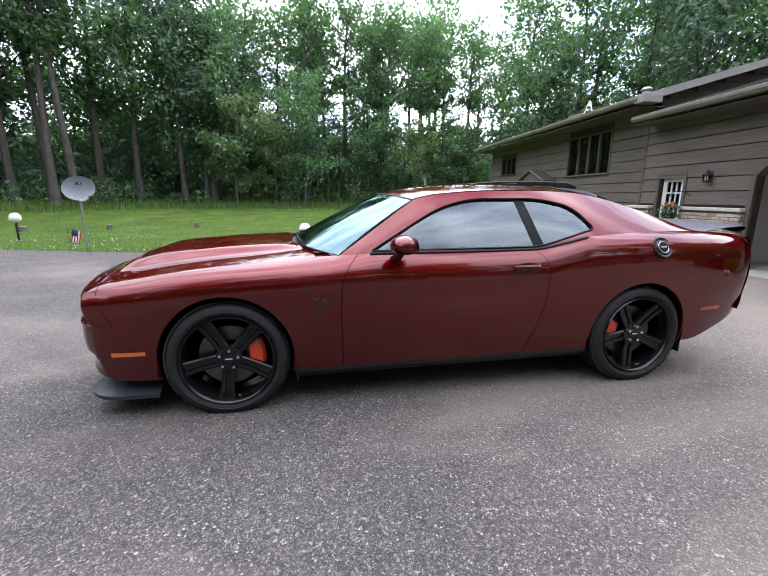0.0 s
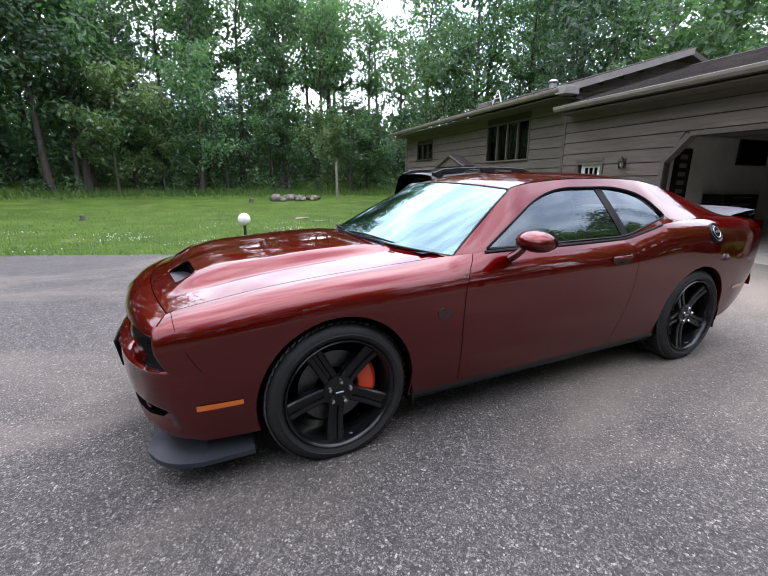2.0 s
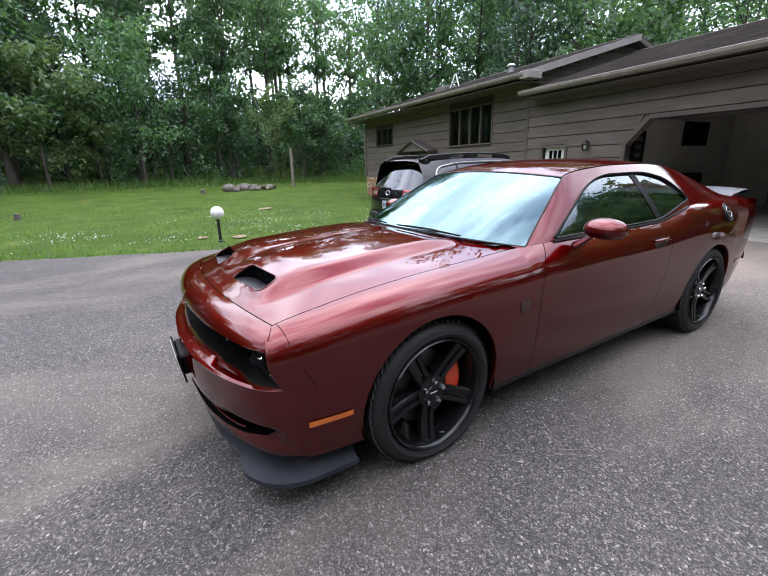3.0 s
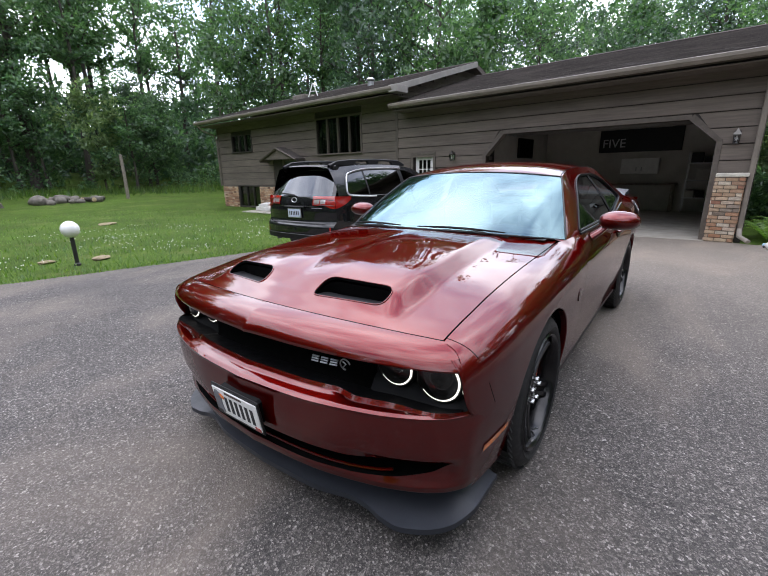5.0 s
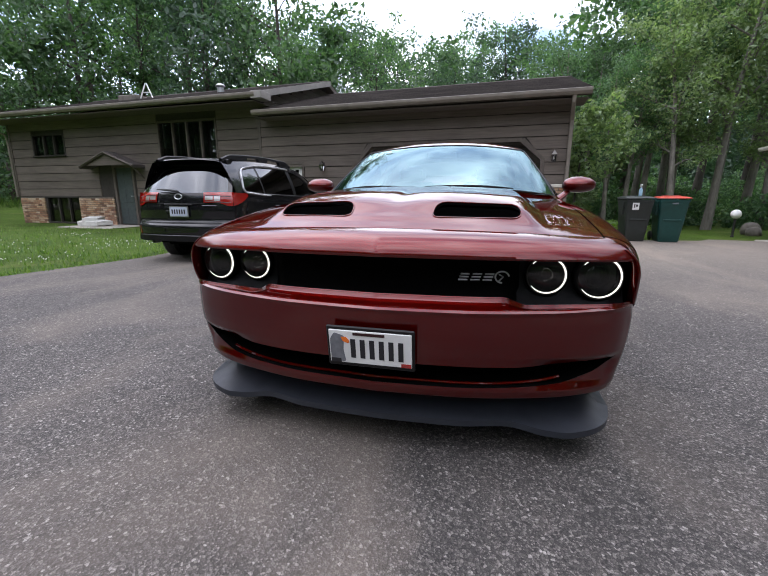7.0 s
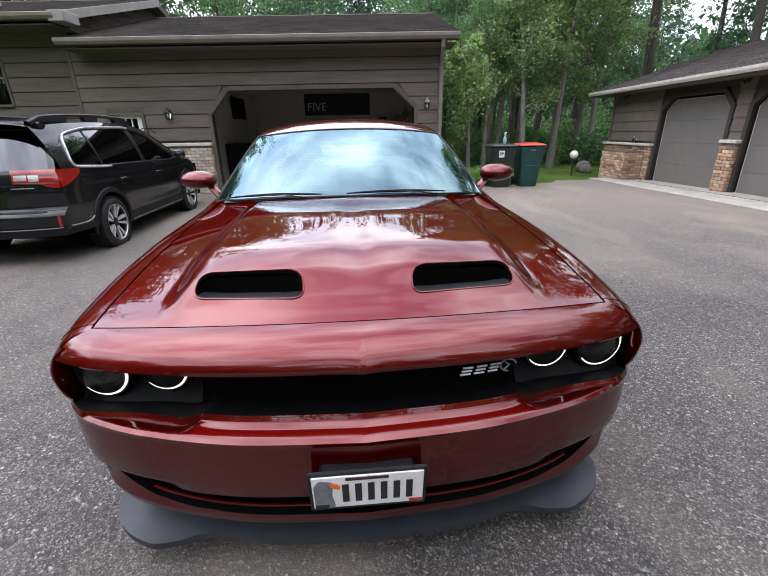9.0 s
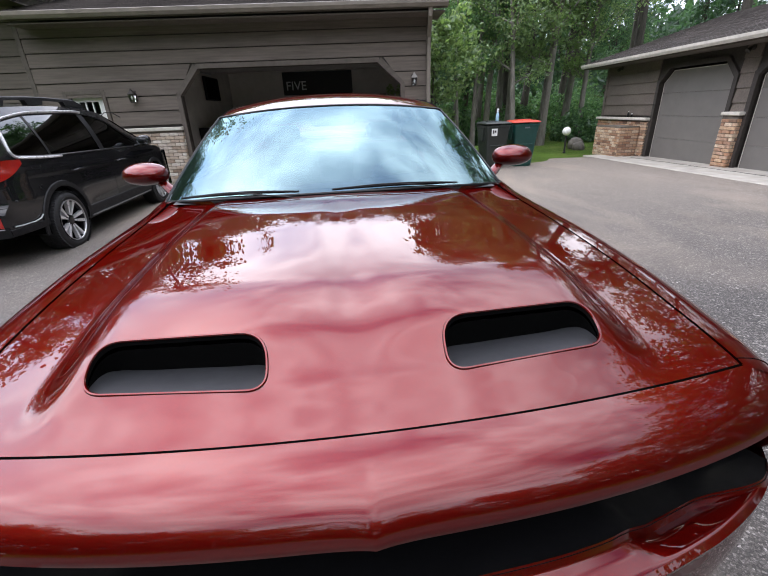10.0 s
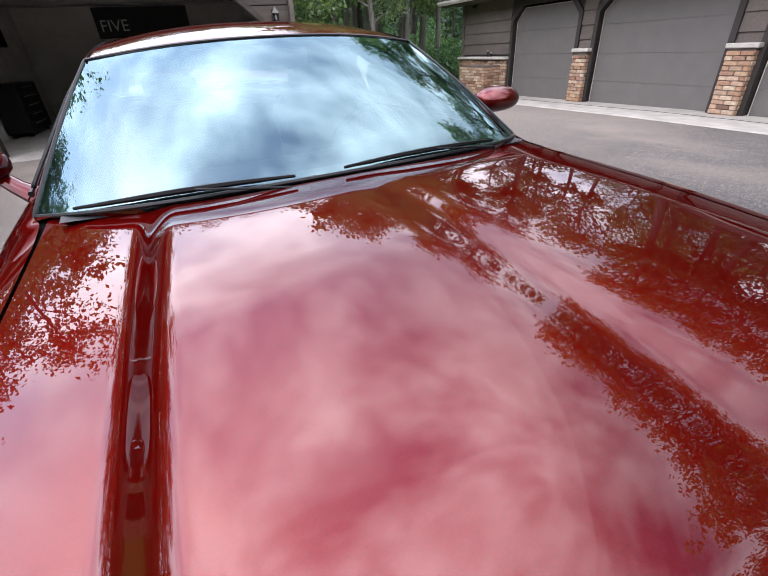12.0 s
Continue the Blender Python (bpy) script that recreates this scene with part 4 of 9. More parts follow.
window("window_1", *WIN, 4, "tall four-light window with dark glass and taupe mullions", M_TRIMWOOD)
window("window_2", *SW, 3, "small three-light upper window", M_DARKTRIM)
window("window_3", *BW, 3, "basement window set in brickwork", M_DARKTRIM)
# dark pleated sheets, added so the rooms behind the windows read as dim
for y0, y1, z0, z1 in (WIN, SW):
    c = thing("curtain", "added dark pleated sheet keeping the room behind the window dim", "curtain", HM)
    P = []
    for k in range(60):
        y = y0 - 0.1 + (y1 - y0 + 0.2) * k / 59
        P.append([(WX + 0.3 + 0.03 * math.sin(k * 1.3), y, z0 - 0.1), (WX + 0.3 + 0.03 * math.sin(k * 1.3 + 0.3), y, z1 + 0.1)])
    part("cloth", Geo().grid(P), M_CLAD, c)

# front door with side brick, little gabled porch hood
d = tagged(new("door_1"), "grey-green panelled front door under a small gabled hood", "door", kind="structure")
d.matrix_world = HM
part("leaf", Geo().box(WX + 0.06, WX + 0.105, 11.74, 12.51, -0.03, 1.92, 0.006), M_DARKDOOR, d)
for z in (0.1, 0.72, 1.3):
    for y in (11.83, 12.17):
        part("raised_panel", Geo().box(WX + 0.045, WX + 0.07, y, y + 0.25, z, z + 0.45, 0.02), M_DARKDOOR, d)
g = Geo()
g.box(WX - 0.02, WX + 0.15, 11.64, 11.74, -0.05, 2.0, 0.006)
g.box(WX - 0.02, WX + 0.15, 12.51, 12.61, -0.05, 2.0, 0.006)
g.box(WX - 0.02, WX + 0.15, 11.64, 12.61, 1.92, 2.02, 0.006)
part("door_frame", g, M_TRIMWOOD, d)
part("door_handle", Geo().tube([(WX + 0.06, 11.82, 0.95), (WX, 11.82, 0.95), (WX, 11.9, 0.95)], 0.012, 8), M_SATIN, d)
hood = thing("porch_hood", "small gabled wooden porch hood with shingled top", "porch roof", HM)
for sgn in (-1, 1):
    yc = 12.32
    g = Geo().add([(-0.18, yc, 2.45), (-0.18, yc + sgn * 1.22, 1.98), (WX, yc + sgn * 1.22, 1.98), (WX, yc, 2.45), (-0.18, yc, 2.35), (-0.18, yc + sgn * 1.22, 1.88), (WX, yc + sgn * 1.22, 1.88), (WX, yc, 2.35)],
                  [(0, 1, 2, 3), (7, 6, 5, 4), (0, 4, 5, 1), (1, 5, 6, 2), (3, 2, 6, 7), (0, 3, 7, 4)])
    part("slope", g, M_SHINGLE, hood, smooth=0)
    part("barge_board", Geo().tube([(-0.20, yc, 2.4), (-0.20, yc + sgn * 1.2, 1.94)], 0.04, 4), M_TRIMWOOD, hood)
part("gable_panel", Geo().prism([(11.2, 1.98), (12.32, 2.36), (13.44, 1.98)], -0.13, -0.09, axis=0), M_SIDING, hood)
part("beam", Geo().box(-0.16, WX, 11.12, 11.20, 1.88, 2.0, 0.006), M_TRIMWOOD, hood)
part("bracket", Geo().tube([(-0.12, 11.18, 1.9), (WX - 0.03, 11.18, 1.55)], 0.035, 6), M_TRIMWOOD, hood)
stoop = tagged(part("stoop", Geo().box(-1.2, WX, 11.3, 13.6, -0.25, -0.06, 0.01), M_CONCRETE), "low concrete step before the front door", "step", kind="structure")
stoop.matrix_world = HM

# white side door with nine-light glazing
d = tagged(new("door_2"), "white side door with a grid of small panes", "door", kind="structure")
d.matrix_world = HM
g = Geo()
y0, y1 = 5.02, 5.68
holes = [(y0 + 0.12 + i * 0.15, y0 + 0.12 + i * 0.15 + 0.125, 0.92 + j * 0.28, 0.92 + j * 0.28 + 0.255) for i in range(3) for j in range(3)]
wall_with_holes(g, 0.18, 0.225, y0, y1, GF, 1.84, holes)
part("leaf", g, M_WHITE, d, smooth=0)
for a, b, c, e in holes:
    part("pane", Geo().box(0.2, 0.206, a, b, c, e), M_WINDOW, d)
g = Geo()
g.box(0.07, 0.28, 4.9, 4.98, GF, 1.96, 0.006)
g.box(0.07, 0.28, 5.72, 5.8, GF, 1.96, 0.006)
g.box(0.07, 0.28, 4.98, 5.72, 1.88, 1.96, 0.006)
part("door_frame", g, M_TRIMWOOD, d)
part("door_handle", Geo().lathe([(0.0, -0.06), (0.03, -0.055), (0.034, -0.03), (0.012, -0.015), (0.012, 0.0)], 14, Matrix.Translation((0.18, 5.08, 0.93)) @ pose(0, 0, 0, 0, 90, 0)), M_SATIN, d)

# wall lanterns


def wall_lantern(y, z, x, label, mat_roof):
    t = thing("wall_lantern", label, "lamp", HM)
    part("back_plate", Geo().box(x - 0.02, x, y - 0.05, y + 0.05, z - 0.1, z + 0.12, 0.006), M_DARKTRIM, t)
    part("arm", Geo().tube([(x, y, z + 0.08), (x - 0.06, y, z + 0.13), (x - 0.11, y, z + 0.11)], 0.01, 6), M_DARKTRIM, t)
    part("cap", Geo().lathe([(0.0, 0.17), (0.012, 0.15), (0.03, 0.12), (0.095, 0.05), (0.09, 0.045)], 4, Matrix.Translation((x - 0.11, y, z)) @ pose(0, 0, 0, 0, 0, 45)), mat_roof, t, smooth=0)
    g = Geo()
    for a in range(4):
        an = math.pi / 4 + a * math.pi / 2
        g.tube([(x - 0.11 + 0.07 * math.cos(an), y + 0.07 * math.sin(an), z + 0.05), (x - 0.11 + 0.05 * math.cos(an), y + 0.05 * math.sin(an), z - 0.11)], 0.008, 4)
    g.box(x - 0.15, x - 0.07, y - 0.04, y + 0.04, z - 0.125, z - 0.105)
    part("cage", g, M_DARKTRIM, t)
    part("glass", Geo().lathe([(0.085, 0.048), (0.062, -0.105)], 4, Matrix.Translation((x - 0.11, y, z)) @ pose(0, 0, 0, 0, 0, 45)), M_CLEAR, t, smooth=0)
    part("bulb", Geo().lathe([(0.0, -0.07), (0.018, -0.05), (0.022, -0.02), (0.01, 0.02), (0.0, 0.03)], 10, Matrix.Translation((x - 0.11, y, z))), M_GLOBE, t)
    return t


wall_lantern(4.28, 1.8, 0.085, "brown metal wall lantern beside the side door", M_DARKTRIM)
wall_lantern(-1.92, 1.92, 0.085, "wall lantern with a pale peaked cap beside the garage doorway", M_FASCIA)

# hanging basket on a scroll bracket
hb = thing("hanging_basket", "hanging basket of trailing leaves and orange flowers", "plant", HM)
part("bracket", Geo().tube([(0.09, 4.72, 1.4), (-0.05, 4.8, 1.5), (-0.2, 4.88, 1.5), (-0.28, 4.92, 1.44), (-0.24, 4.92, 1.38)], 0.009, 6), M_POST, hb)
part("bowl", Geo().lathe([(0.0, -0.16), (0.1, -0.14), (0.15, -0.05), (0.16, 0.0), (0.14, 0.0), (0.0, -0.03)], 16, Matrix.Translation((-0.24, 4.9, 1.0))), M_DARKTRIM, hb)
g, fl_ = Geo(), Geo()
r = random.Random(9)
for i in range(420):
    a, e, q = r.uniform(0, 6.28), r.uniform(-0.9, 1.2), r.uniform(0.1, 0.24)
    c = Vector((-0.24 + q * math.cos(a) * math.cos(e), 4.9 + q * math.sin(a) * math.cos(e), 1.05 + q * math.sin(e)))
    u = Vector((r.uniform(-1, 1), r.uniform(-1, 1), r.uniform(-1, 1))).normalized() * 0.028
    w = Vector((r.uniform(-1, 1), r.uniform(-1, 1), r.uniform(-1, 1))).normalized() * 0.018
    if r.random() < 0.16 and e > 0.1 and len(fl_.v) < 12 * 24:
        continue
    g.add([c - u, c + w, c + u, c - w], [(0, 1, 2, 3)])
part("foliage", g, M_LEAF, hb, smooth=0, normals=False)
for i in range(9):
    a, q = i * 2.4, 0.05 + 0.016 * i
    c = Matrix.Translation((-0.26 + q * math.cos(a), 4.9 + q * math.sin(a), 1.27 - 0.9 * q)) @ pose(0, 0, 0, 20 * math.cos(a), 20 * math.sin(a), 40 * i)
    part("flower", Geo().lathe([(0.0, 0.0), (0.02, 0.008), (0.042, 0.02), (0.038, 0.026), (0.018, 0.02), (0.0, 0.018)], 9, c), M_ORANGEFLOWER, hb)

# roof vent, aerial frame and rubble pile on the house roof
v = thing("roof_vent", "galvanised round roof vent with a rain cap", "vent", HM)
zz = 3.8 + (2.0 + 0.52) * SL
part("pipe", Geo().lathe([(0.12, zz - 0.05), (0.12, zz + 0.16), (0.0, zz + 0.16)], 16, Matrix.Translation((2.0, 9.1, 0))), M_STEEL, v)
part("cap", Geo().lathe([(0.16, zz + 0.18), (0.17, zz + 0.22), (0.1, zz + 0.28), (0.0, zz + 0.29)], 16, Matrix.Translation((2.0, 9.1, 0))), M_STEEL, v)
a = thing("aerial_frame", "white tube A-frame mount on the roof", "aerial mount", HM)
zz = 3.8 + (2.4 + 0.52) * SL
part("leg", Geo().tube([(2.3, 13.05, zz), (2.4, 12.85, zz + 0.55)], 0.025, 8), M_WHITE, a)
part("leg", Geo().tube([(2.4, 12.55, zz), (2.42, 12.82, zz + 0.55)], 0.025, 8), M_WHITE, a)
part("crossbar", Geo().tube([(2.35, 12.98, zz + 0.22), (2.4, 12.66, zz + 0.22)], 0.018, 8), M_WHITE, a)
c = thing("chimney_stack", "low stone chimney stack on the house roof", "chimney", HM)
part("masonry", Geo().box(2.3, 2.9, 13.3, 14.2, zz - 0.3, zz + 0.18, 0.03), M_ROCK, c)

# brickwork placed last: pier, wainscots, basement course
BRICKS.append((HM, "x", -0.1, 0.12, -2.18, -1.72, GF - 0.05, 1.19, M_BRICK, "brick_pier", "mixed brick pier beside the garage doorway"))
BRICKS.append((HM, "x", -0.03, 0.12, 3.38, 4.88, GF - 0.05, 1.08, M_BRICKPALE, "brick_wainscot", "whitewashed brick wainscot on the garage front"))
BRICKS.append((HM, "x", -0.03, 0.12, 5.82, 6.62, GF - 0.05, 1.08, M_BRICKPALE, "brick_wainscot", "whitewashed brick wainscot beside the side door"))
BRICKS.append((HM, "x", 0.22, 0.32, 12.62, 14.34, -0.3, 0.92, M_BRICKTAN, "brick_base", "tan brick basement wall"))
BRICKS.append((HM, "x", 0.22, 0.32, 16.12, 17.45, -0.3, 0.92, M_BRICKTAN, "brick_base", "tan brick basement wall"))
for y0, y1, z, nm in ((3.36, 4.9, 1.08, "stone_cap"), (5.8, 6.66, 1.08, "stone_cap"), (-2.22, -1.72, 1.19, "stone_cap")):
    w = tagged(part(nm, Geo().box(-0.12 if y0 < 0 else -0.07, 0.12, y0, y1, z, z + 0.075, 0.012), M_LIMESTONE), "pale stone cap on the brickwork", "trim", kind="structure")
    w.matrix_world = HM

# ---- detached garage ----
D0 = -8.5
GG = -0.1
wall_d = tagged(new("wall_detached_garage"), "taupe boarded front of the detached garage", "wall", kind="structure")
wall_d.matrix_world = HM
DOORS = [(-1.02, 1.28), (-4.38, -1.6), (-7.8, -4.98)]


def fx(g, x0, x1, y0, y1, z0, z1, c=0.0):
    return g.box(x0, x1, D0 - y1, D0 - y0, z0, z1, c)


g = Geo()
xs = [-8.6] + [v for d in sorted(DOORS) for v in d] + [3.82]
for i in range(0, len(xs), 2):
    fx(g, xs[i], xs[i + 1], 0.06, 0.2, -0.4, 2.5)
for a, b in DOORS:
    fx(g, a, b, 0.06, 0.2, 2.02, 2.5)
    for s_, p in ((1, a), (-1, b)):
        g.prism([(p, 1.7), (p + s_ * 0.3, 2.02), (p, 2.02)], D0 - 0.2, D0 - 0.06, axis=1)
part("wall_core", g, M_DARKTRIM, wall_d, smooth=0)
for z0, z1 in rows_of(0.92, 2.3, 5):
    for a, b in ((1.42, 3.75), (-1.5, -1.12), (-4.88, -4.48)):
        gg_ = Geo().add([(a, D0 - 0.02, z0 + 0.006), (b, D0 - 0.02, z0 + 0.006), (b, D0 - 0.045, z1), (a, D0 - 0.045, z1), (a, D0 - 0.07, z0), (b, D0 - 0.07, z0), (b, D0 - 0.07, z1), (a, D0 - 0.07, z1)],
                       [(0, 1, 2, 3), (0, 4, 5, 1), (3, 2, 6, 7), (0, 3, 7, 4), (1, 5, 6, 2)])
        part("board", gg_, M_SIDING, wall_d, smooth=0)
part("corner_board", Geo().box(3.75, 3.86, D0 - 0.1, D0 - 0.005, 0.0, 2.4, 0.006), M_TRIMWOOD, wall_d)
for a, b in DOORS:
    g = Geo()
    o = [(a, -0.3), (a, 1.7), (a + 0.3, 2.02), (b - 0.3, 2.02), (b, 1.7), (b, -0.3)]
    i_ = [(a + 0.07, -0.3), (a + 0.07, 1.67), (a + 0.33, 1.95), (b - 0.33, 1.95), (b - 0.07, 1.67), (b - 0.07, -0.3)]
    u = [(a - 0.1, -0.3), (a - 0.1, 1.76), (a + 0.26, 2.12), (b - 0.26, 2.12), (b + 0.1, 1.76), (b + 0.1, -0.3)]
    for k in range(5):
        g.add([(*[u[k][0]], D0 + 0.005, u[k][1]), (u[k + 1][0], D0 + 0.005, u[k + 1][1]), (o[k + 1][0], D0 + 0.005, o[k + 1][1]), (o[k][0], D0 + 0.005, o[k][1]),
               (u[k][0], D0 - 0.2, u[k][1]), (u[k + 1][0], D0 - 0.2, u[k + 1][1]), (o[k + 1][0], D0 - 0.2, o[k + 1][1]), (o[k][0], D0 - 0.2, o[k][1])],
              [(0, 1, 2, 3), (0, 4, 5, 1), (3, 2, 6, 7), (4, 7, 6, 5)])
    part("door_trim", g, M_DARKTRIM, wall_d, smooth=0)
    dr = thing("garage_door", "closed grey steel sectional garage door", "garage door", HM, group="doors of the detached garage")
    zs = [-0.16, 0.38, 0.92, 1.46, 1.98]
    for k in range(4):
        cc = Geo()
        z0, z1 = zs[k] + 0.002, zs[k + 1] - 0.002
        outl = [(a + 0.02, z0), (a + 0.02, min(z1, 1.70)), (a + 0.02 + max(0, z1 - 1.70), z1), (b - 0.02 - max(0, z1 - 1.70), z1), (b - 0.02, min(z1, 1.70)), (b - 0.02, z0)]
        if z1 <= 1.70:
            outl = [(a + 0.02, z0), (a + 0.02, z1), (b - 0.02, z1), (b - 0.02, z0)]
        cc.prism(outl, D0 - 0.16, D0 - 0.12, axis=1, c=0.0015)
        part("door_panel", cc, M_GDOOR, dr, smooth=0)
    part("weather_strip", Geo().tube([(p[0], D0 - 0.115, p[1]) for p in [(a + 0.03, -0.14), (a + 0.03, 1.69), (a + 0.32, 1.97), (b - 0.32, 1.97), (b - 0.03, 1.69), (b - 0.03, -0.14)]], 0.008, 5), M_LIMESTONE, dr)
for nm, b in (("wall_detached_end", (3.66, 3.82, D0 - 7.0, D0 - 0.2, -0.4, 2.5)), ("wall_detached_back", (-8.6, 3.66, D0 - 7.15, D0 - 7.0, -0.4, 2.5)), ("wall_detached_far", (-8.6, -8.45, D0 - 7.0, D0 - 0.2, -0.4, 2.5))):
    w = tagged(part(nm, Geo().box(*b), M_SIDING), "taupe sided wall of the detached garage", "wall", kind="structure")
    w.matrix_world = HM
# roof: ridge along the front, hipped at the near end
EX0, EX1, EY, EZ = -9.1, 4.35, D0 + 0.52, 2.40
RY, RZ = D0 - 3.5, 2.40 + 4.02 * 0.30
rt = tagged(new("roof_detached"), "brown shingle hip roof of the detached garage", "roof", kind="structure")
rt.matrix_world = HM
HIP = 0.5
YB = 2 * RY - EY
g = Geo()
g.add([(EX0, EY, EZ), (EX1, EY, EZ), (EX1 - HIP, RY, RZ), (EX0, RY, RZ), (EX0, YB, EZ), (EX1, YB, EZ)], [(0, 1, 2, 3), (3, 2, 5, 4), (1, 5, 2), (0, 3, 4)])
g.add([(EX0, EY, EZ - 0.14), (EX1, EY, EZ - 0.14), (EX0, YB, EZ - 0.14), (EX1, YB, EZ - 0.14)], [(0, 2, 3, 1)])
g.add([(EX0, EY, EZ), (EX1, EY, EZ), (EX1, EY, EZ - 0.14), (EX0, EY, EZ - 0.14)], [(0, 3, 2, 1)])
g.add([(EX1, EY, EZ), (EX1, YB, EZ), (EX1, YB, EZ - 0.14), (EX1, EY, EZ - 0.14)], [(0, 3, 2, 1)])
part("deck", g, M_SOFFIT, rt, smooth=0)
sh = Geo()
r = random.Random(21)
n = int(math.hypot(RY - EY, RZ - EZ) / 0.15)
for i in range(n):
    f0, f1 = i / n, min((i + 1.2) / n, 1.0)
    xa, xb_ = EX0, EX1 - HIP * f0
    x = xa - (i % 2) * 0.15
    while x < xb_:
        a, b = max(x, xa), min(x + 0.30, xb_)
        x += 0.305
        if b - a < 0.03:
            continue
        y0, y1 = EY + (RY - EY) * f0 + 0.02, EY + (RY - EY) * f1
        z0, z1 = EZ + (RZ - EZ) * f0, EZ + (RZ - EZ) * f1
        l = 0.018 + r.uniform(0, 0.007)
        sh.add([(a, y0, z0 + l), (b, y0, z0 + l), (b, y1, z1 + 0.005), (a, y1, z1 + 0.005), (a, y0, z0), (b, y0, z0)], [(0, 1, 2, 3), (0, 4, 5, 1)])
tagged(part("shingles", sh, M_SHINGLE, rt, smooth=0, normals=False), kind="stuff")
gt = thing("gutter", "pale gutter along the detached garage eave", "gutter", HM)
prof = [(0.0, 0.0), (0.0, -0.10), (0.075, -0.105), (0.11, -0.05), (0.115, 0.004), (0.10, 0.004), (0.095, -0.045), (0.065, -0.092), (0.012, -0.09), (0.012, 0.0)]
part("trough", Geo().prism([(EY + a, EZ - 0.01 + b) for a, b in prof], EX0, EX1 + 0.02, axis=0), M_LIMESTONE, gt, smooth=20)
w = tagged(part("floor_detached", Geo().box(-8.45, 3.66, D0 - 7.0, D0 - 0.12, -0.3, -0.14), M_CONCRETE), "concrete floor of the detached garage", "floor", kind="structure")
w.matrix_world = HM
# sloping concrete apron before the doors
P = []
for x in np.linspace(-9.2, 2.4, 40):
    row = []
    for y in (D0 - 0.12, D0 + 0.45, D0 + 1.15, D0 + 1.2):
        p = HM @ Vector((x, y, 0))
        row.append((p.x, p.y, gz(p.x, p.y) + (0.02 if y < D0 + 1.17 else -0.03)))
    P.append(row)
tagged(part("apron", Geo().grid(P), M_CONCRETE, smooth=30), "pale concrete apron before the garage doors", "paving", kind="structure")
ex = tagged(new("apron_joint"), "dark joint line across the concrete apron", "paving joint", kind="structure")
g = Geo()
for q in (0.42,):
    pts = []
    for x in np.linspace(-9.2, 2.3, 60):
        p = HM @ Vector((x, D0 + q + 0.01 * math.sin(x * 9), 0))
        pts.append((p.x, p.y, gz(p.x, p.y) + 0.021))
    g.tube(pts, 0.006, 4)
part("joint", g, M_DARKTRIM, ex)
# security lamp under the eave
for x in (3.1, -1.3):
    t = thing("eave_lamp", "small dark lamp under the detached garage eave", "lamp", HM)
    part("base", Geo().lathe([(0.0, 0.0), (0.05, 0.0), (0.05, 0.02), (0.0, 0.03)], 12, Matrix.Translation((x, D0 - 0.02, 2.2)) @ pose(0, 0, 0, -90, 0, 0)), M_DARKTRIM, t)
    part("head", Geo().lathe([(0.0, -0.06), (0.03, -0.05), (0.045, 0.02), (0.05, 0.05), (0.0, 0.045)], 12, Matrix.Translation((x, D0 + 0.07, 2.17)) @ pose(0, 0, 0, -130, 0, 0)), M_DARKTRIM, t)
# brick wainscot, pilasters, stepped planter (bricks laid at the end)
BRICKS.append((HM, "y", D0 + 0.06, D0 - 0.06, 1.38, 3.86, GG - 0.15, 0.80, M_BRICKTAN, "brick_wainscot", "tan brick wainscot on the detached garage"))
BRICKS.append((HM, "y", D0 + 0.10, D0 - 0.06, -1.52, -1.12, GG - 0.1, 0.96, M_BRICKTAN, "brick_pilaster", "tan brick pilaster between garage doors"))
BRICKS.append((HM, "y", D0 + 0.10, D0 - 0.06, -4.9, -4.48, GG - 0.05, 0.98, M_BRICKTAN, "brick_pilaster", "tan brick pilaster between garage doors"))
BRICKS.append((HM, "y", D0 + 0.62, D0 + 0.08, 1.62, 2.9, GG - 0.15, 0.66, M_BRICKTAN, "brick_planter", "stepped tan brick planter before the garage wall"))
for a, b, z in ((1.36, 3.9, 0.80), (-1.56, -1.08, 0.96), (-4.94, -4.44, 0.98)):
    w = tagged(part("stone_cap", Geo().box(a, b, D0 - 0.07, D0 + 0.13, z, z + 0.07, 0.012), M_LIMESTONE), "pale stone cap on the brickwork", "trim", kind="structure")
    w.matrix_world = HM

